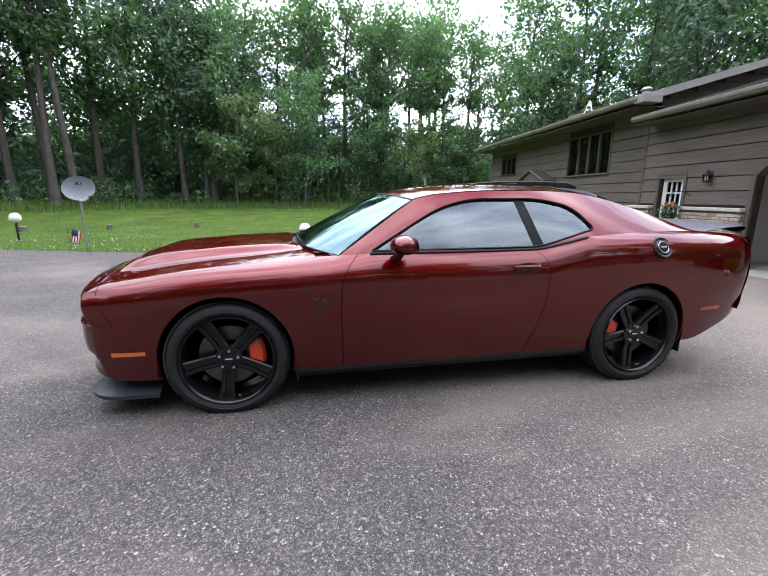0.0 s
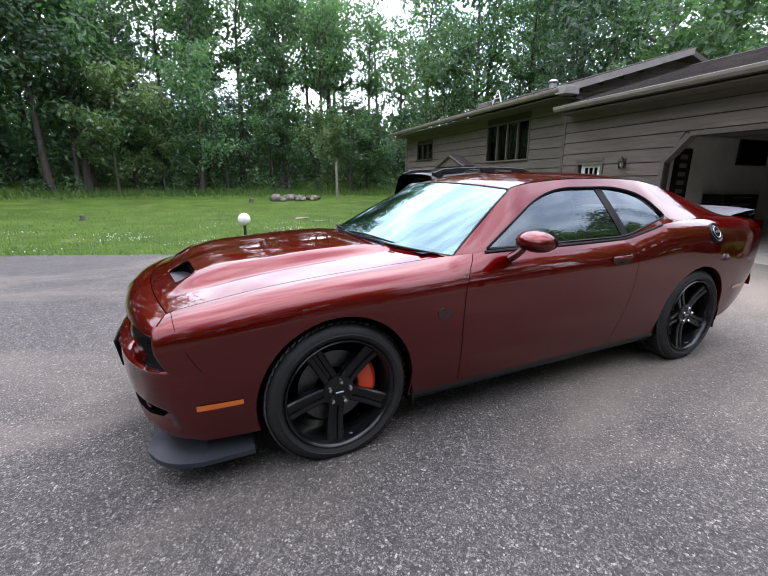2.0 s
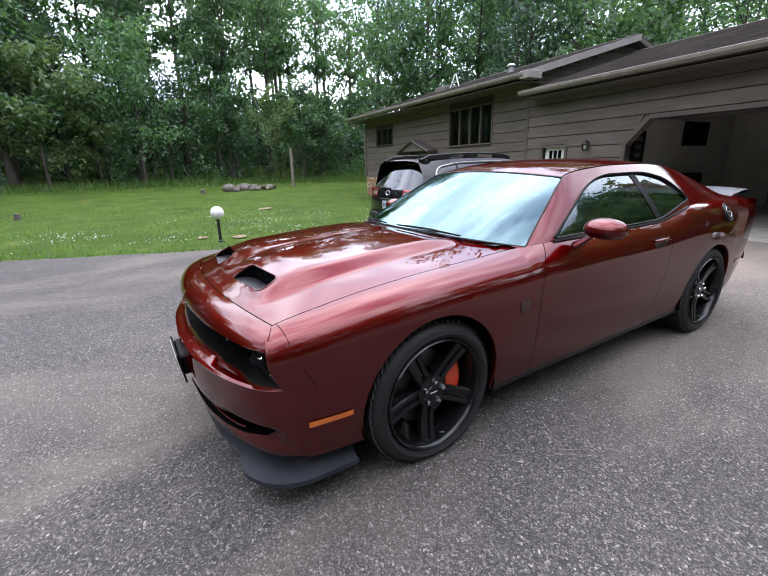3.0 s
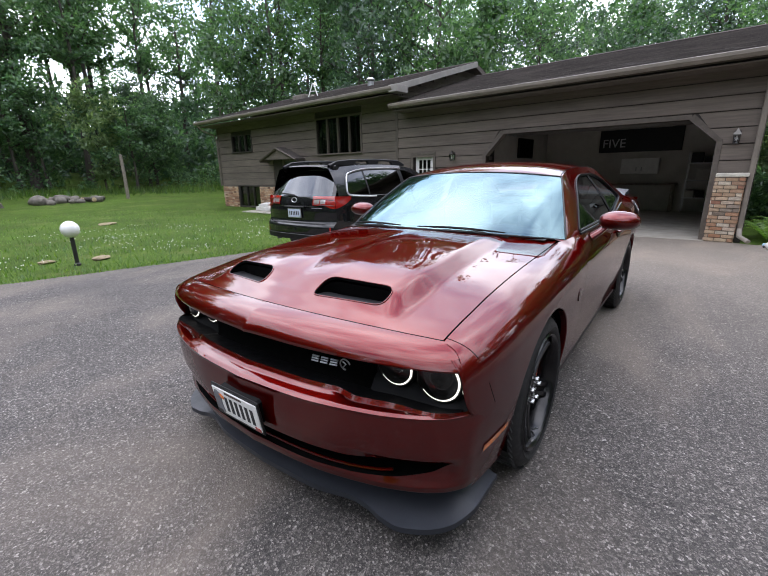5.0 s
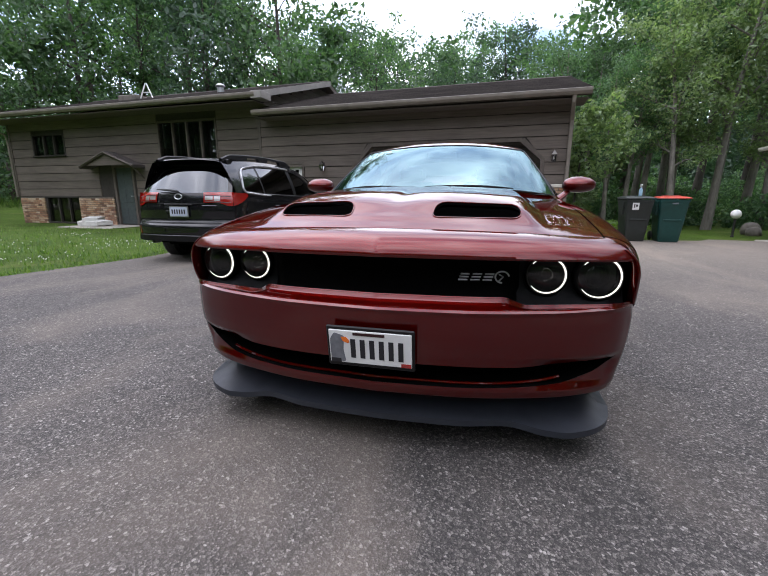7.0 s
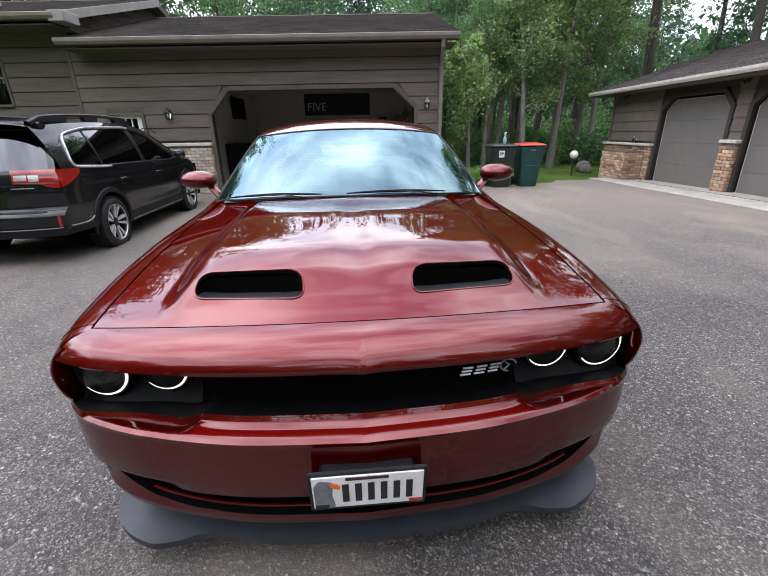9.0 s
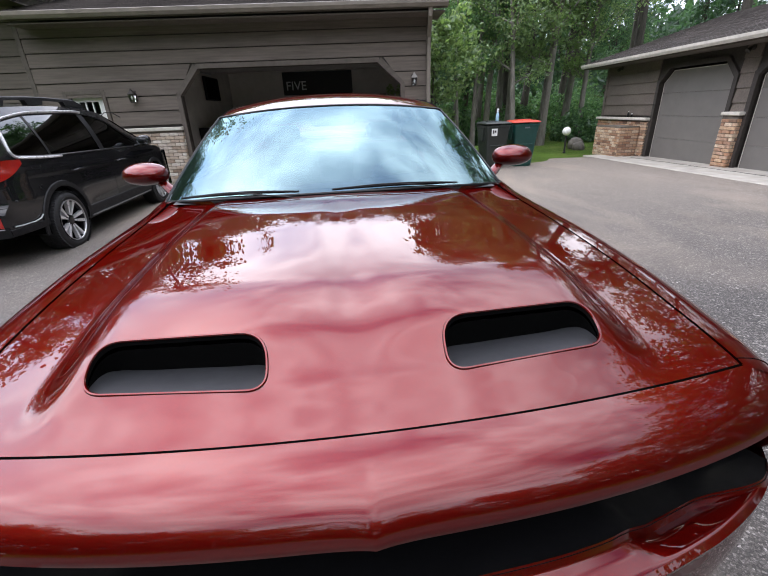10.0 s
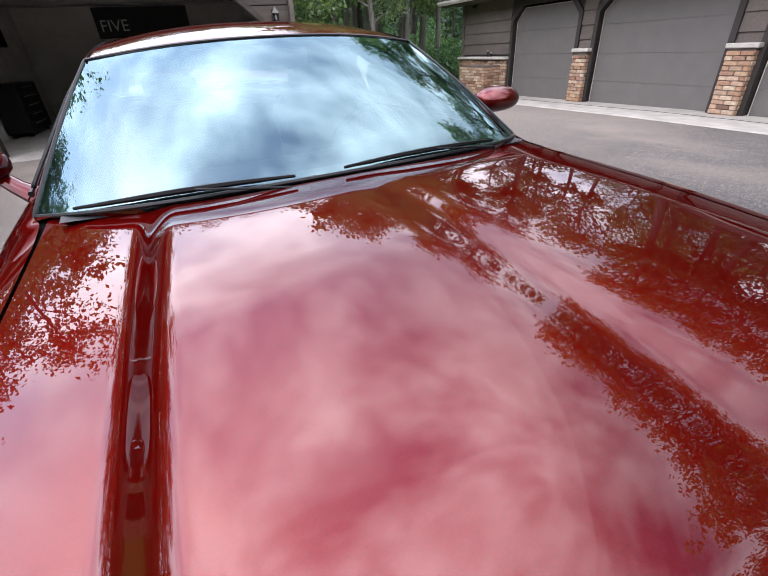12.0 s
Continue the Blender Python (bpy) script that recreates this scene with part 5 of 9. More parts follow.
# ---- woods ----
def make_tree(seed, height, spread, crown0, leaves, leafsize, mat, name, label, lean=0.0, bare=False, bark=None):
    """A tapered trunk with limbs and a crown of many small leaf clumps with gaps."""
    r = random.Random(seed)
    t = thing(name, label, "tree", group="trees of the woods")
    wood = Geo()
    top = Vector((lean * height, r.uniform(-0.03, 0.03) * height, height * 0.93))
    pts, rad = [], []
    r0 = height * r.uniform(0.0125, 0.0165)
    for i in range(9):
        f = i / 8
        p = Vector((top.x * f + 0.02 * height * math.sin(f * 5 + seed) * f, top.y * f + 0.015 * height * math.cos(f * 4 + seed) * f, top.z * f - (0.3 if i == 0 else 0)))
        pts.append(p)
        rad.append(r0 * (1.35 if i == 0 else 1 - 0.86 * f))
    wood.tube(pts, rad, 7, caps=False)
    tips = []

    def trunk_at(f):
        k = min(int(f * 8), 7)
        return pts[k].lerp(pts[k + 1], f * 8 - k)
    nl = r.randint(9, 13)
    for i in range(nl):
        f = crown0 + (0.95 - crown0) * (i + r.random() * 0.7) / nl
        a = i * 2.4 + r.uniform(-0.5, 0.5)
        reach = spread * (0.55 + 0.6 * math.sin(math.pi * min(1, (f - crown0) / (1 - crown0) * 0.85 + 0.12))) * r.uniform(0.65, 1.1)
        b = trunk_at(f)
        lp, lr = [b], [r0 * (1 - 0.86 * f) * 0.6]
        d = Vector((math.cos(a), math.sin(a), r.uniform(0.35, 0.95))).normalized()
        for q in range(1, 4):
            d = (d + Vector((r.uniform(-0.25, 0.25), r.uniform(-0.25, 0.25), r.uniform(-0.05, 0.22)))).normalized()
            lp.append(lp[-1] + d * reach / 3)
            lr.append(lr[0] * (1 - q * 0.28))
        wood.tube(lp, lr, 4, caps=False)
        for q in (1, 2, 3):
            tips.append((lp[q], reach * (0.34 if q > 1 else 0.26)))
            for _ in range(1 if bare else 2):
                e = lp[q] + Vector((r.uniform(-1, 1), r.uniform(-1, 1), r.uniform(-0.5, 0.9))) * reach * 0.36
                wood.tube([lp[q], (lp[q] + e) / 2 + Vector((0, 0, 0.08 * reach)), e], [lr[q] * 0.6, lr[q] * 0.4, 0.008], 3, caps=False)
                tips.append((e, reach * 0.27))
    for _ in range(5):
        tips.append((top + Vector((r.uniform(-1, 1), r.uniform(-1, 1), r.uniform(-1.2, 1.0))) * spread * 0.4, spread * 0.3))
    part("trunk", wood, bark or M_BARK, t, smooth=60, normals=False)
    n = leaves
    C = np.array([[*tip[0], tip[1]] for tip in tips])
    rg = np.random.RandomState(seed)
    pick = rg.randint(0, len(C), n)
    off = rg.normal(0, 0.42, (n, 3))
    cen = C[pick, :3] + off * C[pick, 3:4] * np.array([1, 1, 0.75])
    nrm = rg.normal(0, 1, (n, 3)) + np.array([0, 0, 0.7])
    nrm /= np.linalg.norm(nrm, axis=1)[:, None]
    ref = rg.normal(0, 1, (n, 3))
    u = np.cross(nrm, ref)
    u /= np.linalg.norm(u, axis=1)[:, None]
    v = np.cross(nrm, u)
    s = leafsize * rg.uniform(0.55, 1.25, (n, 1))
    fold = nrm * s * 0.22
    V = np.stack([cen - u * s, cen - v * s * 0.55 + fold, cen + u * s, cen + v * s * 0.55 + fold], 1).reshape(-1, 3)
    me = bpy.data.meshes.new("crown")
    me.from_pydata(V.tolist(), [], [(4 * i, 4 * i + 1, 4 * i + 2, 4 * i + 3) for i in range(n)])
    me.materials.append(mat)
    ob = new("crown", me)
    ob.parent = t
    return t


KINDS = [
    make_tree(11, 20.0, 5.6, 0.26, 4200, 0.23, M_LEAF, "tree", "tall broad-leaved tree with mid-green crown", 0.02),
    make_tree(12, 23.0, 5.8, 0.38, 4000, 0.235, M_LEAF3, "tree", "tall dark-leaved forest tree with a bare lower trunk", -0.03),
    make_tree(13, 16.0, 4.8, 0.18, 4200, 0.215, M_LEAF3, "tree", "dense dark green forest tree", 0.04),
    make_tree(14, 21.0, 3.8, 0.50, 2300, 0.23, M_LEAF, "tree", "slender forest tree with a thin airy crown", 0.05, True),
    make_tree(15, 8.0, 3.0, 0.10, 4400, 0.17, M_LEAF2, "tree", "young yellow-green tree at the wood's edge", 0.02),
    make_tree(16, 12.0, 3.9, 0.12, 4600, 0.21, M_LEAF, "tree", "bushy green understorey tree", -0.04),
    make_tree(17, 13.0, 2.5, 0.36, 6400, 0.085, M_LEAF, "tree", "slender tree with a pale trunk and fine leaves", 0.06, bark=M_BARKPALE),
    make_tree(18, 9.5, 2.3, 0.30, 6400, 0.080, M_LEAF2, "tree", "slender leaning tree with fine yellow-green leaves", -0.10, bark=M_BARKPALE),
]
TALL = [20.0, 23.0, 16.0, 21.0, 8.0, 12.0, 13.0, 9.5]
rt_ = random.Random(77)


def skyline(x, y, airy=False):
    """Height of the canopy over the ground: lower over the clearing behind the house, and thin to the north."""
    d = math.hypot(x + 1.8, y + 2.5)
    az = math.degrees(math.atan2(y + 2.5, x + 1.8))
    el = 26.0 + 2.5 * math.sin(az * 0.23)
    if -11 < az < 33:
        el = 19.3 + 2.2 * math.sin(az * 0.9) + 1.5 * math.sin(az * 0.31 + 1)
    elif 66 < az < 99:
        el = 22.5 + 2 * math.sin(az) if airy else 11.5 + 2.0 * math.sin(az * 0.8)
    elif -150 < az < -28:
        el = (33.0 if airy else 13.0 + 3.0 * math.sin(az * 0.9)) if az > -58 else (44.0 if airy else 35.5 + 4.0 * math.sin(az * 0.7))
    return d * math.tan(math.radians(el)) + 1.4 - gz(x, y)


def plant(k, x, y, s=1.0, rot=None, dz=0.0):
    s = min(s, skyline(x, y, k == 3) / TALL[k] / 1.04)
    m = Matrix.Translation((x, y, gz(x, y) + dz)) @ pose(0, 0, 0, 0, 0, rt_.uniform(0, 360) if rot is None else rot) @ Matrix.Diagonal((s, s, s * rt_.uniform(0.92, 1.1), 1))
    c = copy_thing(KINDS[k], m)
    c.scale = m.to_scale()
    return c


def clear_of_buildings(x, y):
    q = HM.inverted() @ Vector((x, y, 0))
    if -3 < q.x < 10.5 and -4.2 < q.y < 20:
        return False
    if -11 < q.x < 6.0 and -18 < q.y < -7:
        return False
    return True


# the kinds themselves stand in the wood too
for i, (k, x, y) in enumerate(zip(KINDS, (-13.2, -24.0, -30.0, 2.5, -6.2, 6.0, 12.6, 13.6), (31.0, 28.5, 22.0, 36.5, 30.5, 33.0, -4.5, -8.2))):
    h_ = min(1.0, skyline(x, y, i == 3) / TALL[i])
    k.matrix_world = Matrix.Translation((x, y, gz(x, y))) @ Matrix.Diagonal((h_, h_, h_, 1))
# wood's edge to the north
for k, x, y, s in ((3, -15.3, 26.5, 0.95), (0, -19.5, 27.5, 1.0), (1, -10.0, 31.0, 1.0), (5, -8.6, 31.5, 1.0), (4, -3.5, 32.5, 0.9), (5, -1.0, 31.0, 0.85), (2, 1.0, 34.0, 1.0),
                   (5, 4.6, 33.5, 0.7), (4, 8.6, 31.0, 0.7), (5, 10.2, 30.0, 0.8), (2, 12.0, 32.0, 1.0), (1, -27, 24, 1.0), (3, -21.5, 25.5, 0.9), (2, -24, 21.5, 0.9), (0, -33, 16, 1.0)):
    plant(k, x, y, s)
# deeper rows all round
ring = [(33, 38, 46, 0.85), (39, 46, 50, 0.9), (48, 58, 46, 0.95)]
for r0, r1, n, s0 in ring:
    for i in range(n):
        a = 2 * math.pi * (i + rt_.uniform(-0.4, 0.4)) / n
        d = rt_.uniform(r0, r1)
        x, y = 2 + d * math.cos(a), d * math.sin(a)
        if not clear_of_buildings(x, y):
            continue
        az = math.degrees(a)
        if 64 < az < 93:
            k = rt_.choice([3, 3, 3, 5, 4])       # the thin part of the wood
            s_ = s0 * rt_.uniform(0.8, 1.0) if k == 3 else min(s0, 0.75)
        else:
            k, s_ = rt_.choice([0, 0, 1, 1, 2, 2, 3, 3, 5]), s0 * rt_.uniform(0.85, 1.15)
        plant(k, x, y, s_)
for i in range(13):
    a, d = math.radians(rt_.uniform(66, 104)), rt_.uniform(31, 47)
    plant(3, 2 + d * math.cos(a), d * math.sin(a), rt_.uniform(0.8, 1.1))
# more trunks crowding the north-west
for i in range(9):
    a, d = math.radians(rt_.uniform(95, 165)), rt_.uniform(28, 38)
    plant(rt_.choice([0, 1, 1, 2, 3]), 2 + d * math.cos(a), d * math.sin(a), rt_.uniform(0.8, 1.1))
# trees close behind the house, beyond the bins and behind the detached garage
for k, x, y, s in ((6, 14.4, -6.2, 1.0), (7, 12.4, -6.6, 0.8), (6, 15.4, -7.6, 1.1), (6, 13.6, -5.4, 0.85), (7, 15.2, -5.0, 1.0), (6, 16.6, -6.6, 1.15), (6, 17.0, -4.6, 1.1), (7, 16.2, -9.4, 1.1), (6, 18.6, -8.4, 1.2), (6, 17.4, -11.2, 1.1), (7, 15.0, -10.6, 0.9), (6, 14.6, -3.4, 0.95), (3, 19.0, -9.0, 0.8), (3, 21.5, -13.0, 0.9), (3, 17.5, -14.5, 0.8), (0, 19.0, -3.0, 0.7), (5, 20.0, -7.0, 0.9), (2, 22.0, -6.0, 0.9),
                   (3, 24, -12, 0.9), (3, 22, -17.5, 0.95), (3, 16.5, -19, 0.95), (0, 12.5, -21, 0.9), (3, 8.5, -22, 0.9), (2, 18, 1.5, 0.8), (0, 21, 6, 0.78), (5, 19, 9, 0.9), (0, 22, 13, 0.8), (2, 20, 17, 0.85), (1, 24, 21, 0.8), (0, 18, 24.5, 0.85), (5, 15, 24, 0.8),
                   (4, 11.2, -3.2, 0.5), (0, -7.5, -14.5, 0.8), (1, -11.5, -12.5, 0.85), (3, -7.0, -12.5, 0.9), (1, 1.5, -18.6, 1.12), (1, 5.0, -18.8, 1.1), (0, 8.8, -19, 1.15), (3, 0.5, -18.5, 1.0), (3, -2.2, -18.4, 1.15), (3, -4.6, -18.0, 1.1), (3, 3.2, -17.9, 1.15), (3, 6.6, -17.6, 1.1), (3, -6, -17, 0.95), (0, 0, -24, 0.95), (1, -9, -23, 0.95), (0, -19, -20, 1.0), (2, -26, -11, 1.0), (1, -27, 1, 0.9), (0, -29, 9, 0.95)):
    plant(k, x, y, s)


# undergrowth: a ragged belt of shrubs under the trees, and a darker mass deep in the wood
def leaf_mass(name, label, n, place, size, mat, seed):
    rg = np.random.RandomState(seed)
    cen = place(rg, n)
    nrm = rg.normal(0, 1, (n, 3)) + np.array([0, 0, 0.6])
    nrm /= np.linalg.norm(nrm, axis=1)[:, None]
    u = np.cross(nrm, rg.normal(0, 1, (n, 3)))
    u /= np.linalg.norm(u, axis=1)[:, None]
    v = np.cross(nrm, u)
    s = size * rg.uniform(0.5, 1.3, (n, 1))
    V = np.stack([cen - u * s, cen - v * s * 0.55 + nrm * s * 0.2, cen + u * s, cen + v * s * 0.55 + nrm * s * 0.2], 1).reshape(-1, 3)
    me = bpy.data.meshes.new(name)
    me.from_pydata(V.tolist(), [], [(4 * i, 4 * i + 1, 4 * i + 2, 4 * i + 3) for i in range(n)])
    me.materials.append(mat)
    return tagged(new(name, me), label, "undergrowth", kind="stuff")


def belt(r0, r1, h0, h1, lumps, seed):
    rr_ = np.random.RandomState(seed)
    a = rr_.uniform(0, 2 * math.pi, lumps * 6)
    d = rr_.uniform(r0, r1, lumps * 6)
    x, y = 2 + d * np.cos(a), d * np.sin(a)
    ok = np.array([clear_of_buildings(p, q) for p, q in zip(x, y)])
    x, y = x[ok][:lumps], y[ok][:lumps]
    h = rr_.uniform(h0, h1, len(x))

    def place(rg, n):
        k = rg.randint(0, len(x), n)
        e = rg.normal(0, 1, (n, 3))
        e /= np.linalg.norm(e, axis=1)[:, None]
        q = rg.uniform(0.45, 1.0, (n, 1)) ** 0.5
        e[:, 2] = np.abs(e[:, 2])
        p = np.stack([x[k], y[k], ground_z(x[k], y[k])], -1) + e * q * np.stack([h[k] * 0.8, h[k] * 0.8, h[k]], -1)
        return p
    return place


leaf_mass("undergrowth", "ragged green shrubs along the wood's edge", 42000, belt(31.5, 37, 0.7, 2.1, 330, 4), 0.13, M_LEAF, 41)
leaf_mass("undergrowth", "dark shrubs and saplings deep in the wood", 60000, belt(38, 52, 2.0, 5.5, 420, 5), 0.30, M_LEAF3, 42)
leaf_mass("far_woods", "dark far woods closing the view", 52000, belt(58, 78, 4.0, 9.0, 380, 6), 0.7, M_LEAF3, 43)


def storey(r0, r1, z0, z1, lumps, seed, skip):
    """Leaf clumps hanging at mid height among the trunks."""
    rr_ = np.random.RandomState(seed)
    a = rr_.uniform(-math.pi, math.pi, lumps)
    d = rr_.uniform(r0, r1, lumps)
    z = rr_.uniform(z0, z1, lumps)
    ok = []
    for q, w, e in zip(a, d, z):
        az = math.degrees(q)
        x, y = 2 + w * math.cos(q), w * math.sin(q)
        ok.append(e < skyline(x, y) - 1.5 and not (skip and 62 < az < 94 and e > 6.5))
    ok = np.array(ok)
    a, d, z = a[ok], d[ok], z[ok]
    x, y = 2 + d * np.cos(a), d * np.sin(a)
    size = rr_.uniform(1.0, 2.6, len(x))

    def place(rg, n):
        k = rg.randint(0, len(x), n)
        e = rg.normal(0, 0.6, (n, 3)) * np.array([1.25, 1.25, 0.55])
        return np.stack([x[k], y[k], ground_z(x[k], y[k]) + z[k]], -1) + e * size[k][:, None]
    return place


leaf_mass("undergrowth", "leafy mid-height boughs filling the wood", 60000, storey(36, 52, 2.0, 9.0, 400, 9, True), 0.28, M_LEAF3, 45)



def near_belt(pts, seed):
    P = np.array(pts)

    def place(rg, n):
        k = rg.randint(0, len(P), n)
        e = rg.normal(0, 1, (n, 3))
        e /= np.linalg.norm(e, axis=1)[:, None]
        e[:, 2] = np.abs(e[:, 2])
        return np.stack([P[k, 0], P[k, 1], ground_z(P[k, 0], P[k, 1])], -1) + e * rg.uniform(0.3, 1, (n, 1)) ** 0.5 * P[k, 2:3] * np.array([0.9, 0.9, 1.0])
    return place


leaf_mass("undergrowth", "shrubs crowding the wood beyond the bins", 34000, near_belt([(13.5, -3.0, 1.3), (15.5, -4.2, 1.6), (15.0, -6.5, 1.1), (16.5, -8.5, 1.5), (14.8, -10.5, 1.3), (18, -6, 1.6), (19, -9, 1.7), (20, -12, 1.9), (17.5, -13, 1.6), (22, -8, 2.4), (24, -4, 2.6), (21, -3, 2.0), (25, -10, 2.8), (24, -15, 2.8)], 7), 0.085, M_LEAF, 44)

# tall rough grass before the trees
rg = random.Random(15)
tg = Geo()
for _ in range(9000):
    a = rg.uniform(0.9, 2.75)
    d = rg.gauss(30.0, 1.3)
    x, y = 2 + d * math.cos(a), d * math.sin(a)
    z = gz(x, y) - 0.03
    h, q, w = rg.uniform(0.2, 0.6), rg.uniform(0, 6.28), 0.018
    tg.add([(x - w * math.cos(q), y - w * math.sin(q), z), (x + w * math.cos(q), y + w * math.sin(q), z), (x + rg.uniform(-0.2, 0.2), y + rg.uniform(-0.2, 0.2), z + h)], [(0, 1, 2)])
tagged(part("tall_grass", tg, M_GRASS, smooth=0, normals=False), "tall rough grass before the trees", "grass", kind="stuff")

# ---- the coupe: nose towards -x, its left side towards -y ----
car = thing("coupe", "dark red metallic muscle coupe parked on the driveway", "car")
WB = 1.473
fW = spl([-2.4, -2.25, -2.18, -2.1, -1.9, -1.47, -1.0, -0.76, 0.0, 0.6, 1.0, 1.3, 1.6, 2.0, 2.3, 2.46, 2.55], [0.862, 0.907, 0.925, 0.940, 0.956, 0.965, 0.962, 0.958, 0.953, 0.952, 0.957, 0.966, 0.968, 0.952, 0.915, 0.87, 0.80])
fZC = spl([-2.4, -2.1, -1.8, -1.47, -1.0, 0.0, 0.6, 1.0, 1.3, 1.6, 2.0, 2.55], [0.690, 0.725, 0.752, 0.775, 0.795, 0.825, 0.835, 0.865, 0.895, 0.91, 0.915, 0.90])
fTY = spl([-2.4, -2.1, -1.5, -1.0, -0.84, -0.76, -0.5, 0.0, 0.6, 1.0, 1.3, 1.6, 2.0, 2.35, 2.55], [0.792, 0.792, 0.792, 0.793, 0.80, 0.826, 0.862, 0.872, 0.873, 0.876, 0.86, 0.83, 0.785, 0.76, 0.71])
fTZ = spl([-2.4, -2.26, -2.2, -2.1, -2.0, -1.8, -1.6, -1.4, -1.2, -1.0, -0.83, -0.68, -0.5, 0.0, 0.6, 0.85, 1.04, 1.3, 1.6, 2.0, 2.3, 2.55], [0.76, 0.812, 0.834, 0.855, 0.871, 0.901, 0.922, 0.938, 0.950, 0.962, 0.974, 0.986, 0.994, 0.996, 1.003, 1.045, 1.085, 1.10, 1.11, 1.105, 1.085, 1.05])
fZB = spl([-2.4, -1.9, -1.0, 1.0, 1.95, 2.25, 2.55], [0.25, 0.235, 0.235, 0.245, 0.265, 0.36, 0.50])
fK = spl([-2.4, -1.47, -0.9, -0.5, 0.6, 1.0, 1.6, 2.55], [0.86, 0.9, 0.8, 0.55, 0.55, 0.7, 0.85, 0.85])


def y_low(x, z):
    """Half width of the flank below the shoulder line."""
    zc, zb = fZC(x), fZB(x)
    q = np.clip((zc - z) / (zc - zb), 0, 1.2)
    return fW(x) - 0.05 * q ** 2.4 - 0.004 * q


def flank_low(x, z):
    return np.stack([x, -y_low(x, z), z], -1)


def flank_up(x, s):
    """From the shoulder line (s = 0) over to the hood edge, window base or deck edge (s = 1)."""
    w, zc, ty, tz, k = fW(x), fZC(x), fTY(x), fTZ(x), fK(x)
    ky, kz = w - 0.004, zc + k * (tz - zc)
    y = (1 - s) ** 2 * w + 2 * s * (1 - s) * ky + s * s * ty
    z = (1 - s) ** 2 * zc + 2 * s * (1 - s) * kz + s * s * tz
    return np.stack([x, -y, z], -1)


cutF = spl([0.2, 0.45, 0.60, 0.78, 0.90, 1.0], [-0.748, -0.752, -0.757, -0.752, -0.715, -0.62])
cutR = spl([0.2, 0.52, 0.69, 0.83, 0.93, 1.01], [0.52, 0.645, 0.683, 0.692, 0.67, 0.60])
noseX = spl([0.2, 0.45, 0.56, 0.60, 0.66, 0.72, 0.79, 0.83, 0.86], [-2.13, -2.13, -2.15, -2.20, -2.235, -2.25, -2.247, -2.212, -2.19])
tailX = spl([0.24, 0.45, 0.6, 0.8, 0.95, 1.1], [2.18, 2.40, 2.50, 2.53, 2.47, 2.38])
ARCH = {-1: (-WB, 0.352, 0.412), 1: (WB, 0.345, 0.405)}


def arch_poly(k):
    cx, cz, r = ARCH[k]
    a = np.linspace(math.radians(-16), math.radians(196), 60)
    p = [(cx + r * math.cos(t), cz + r * math.sin(t)) for t in a]
    return [(cx + r * 0.98, 0.0)] + p + [(cx - r * 0.98, 0.0)]


def panel(xa, xb, arch, gap0=0.0025, gap1=0.0025, nx=60, nz=30, nu=16):
    """A flank panel between two cut lines, each a function of height, with its wheel arch cut out."""
    S = np.linspace(0, 1, nz)
    U = np.linspace(0, 1, nx)
    xm0, xm1 = float(xa(0.6)), float(xb(0.6))

    def xz(u, s):
        xn = xm0 + (xm1 - xm0) * u
        z = fZB(xn) + (fZC(xn) - fZB(xn)) * s
        x = (xa(z) + gap0) * (1 - u) + (xb(z) - gap1) * u
        return x, fZB(x) + (fZC(x) - fZB(x)) * s
    UU, SS = np.meshgrid(U, S, indexing="ij")
    X, Z = xz(UU, SS)
    holes = [arch_poly(arch)] if arch else []
    g = cut_sheet(X, Z, flank_low, holes)
    S2 = np.linspace(0, 1, nu)
    UU, SS = np.meshgrid(U, S2, indexing="ij")
    xn = xm0 + (xm1 - xm0) * UU
    zz = flank_up(xn, SS)[..., 2]
    x = (xa(zz) + gap0) * (1 - UU) + (xb(zz) - gap1) * UU
    g.grid(flank_up(x, SS))
    return g


def weld(g, d=0.0008):
    bm = bmesh.new()
    me = g.mesh("tmp", None, 0)
    bm.from_mesh(me)
    bpy.data.meshes.remove(me)
    bmesh.ops.remove_doubles(bm, verts=bm.verts[:], dist=d)
    bm.verts.index_update()
    out = Geo()
    out.add([v.co for v in bm.verts], [tuple(v.index for v in f.verts) for f in bm.faces])
    bm.free()
    return out


def flip(g):
    o = Geo()
    o.v = [(x, -y, z) for x, y, z in g.v]
    o.f = [tuple(reversed(f)) for f in g.f]
    return o


def both(name, g, mat, parent=None, label="", **kw):
    """The same part on the left and on the right."""
    a = part(name, g, mat, parent or car, label, **kw)
    b = part(name, flip(g), mat, parent or car, label, **kw)
    return a, b


def const(v):
    return lambda z: np.zeros_like(np.asarray(z, float)) + v


fend = weld(panel(noseX, cutF, -1, 0.0, 0.0025, 84, 34))
both("front_fender", fend, M_PAINT, smooth=42)
doors = both("door", weld(panel(cutF, cutR, 0, nx=70)), M_PAINT, smooth=42)
both("rear_quarter", weld(panel(cutR, tailX, 1, 0.0025, 0.0, 90, 34)), M_PAINT, smooth=42)
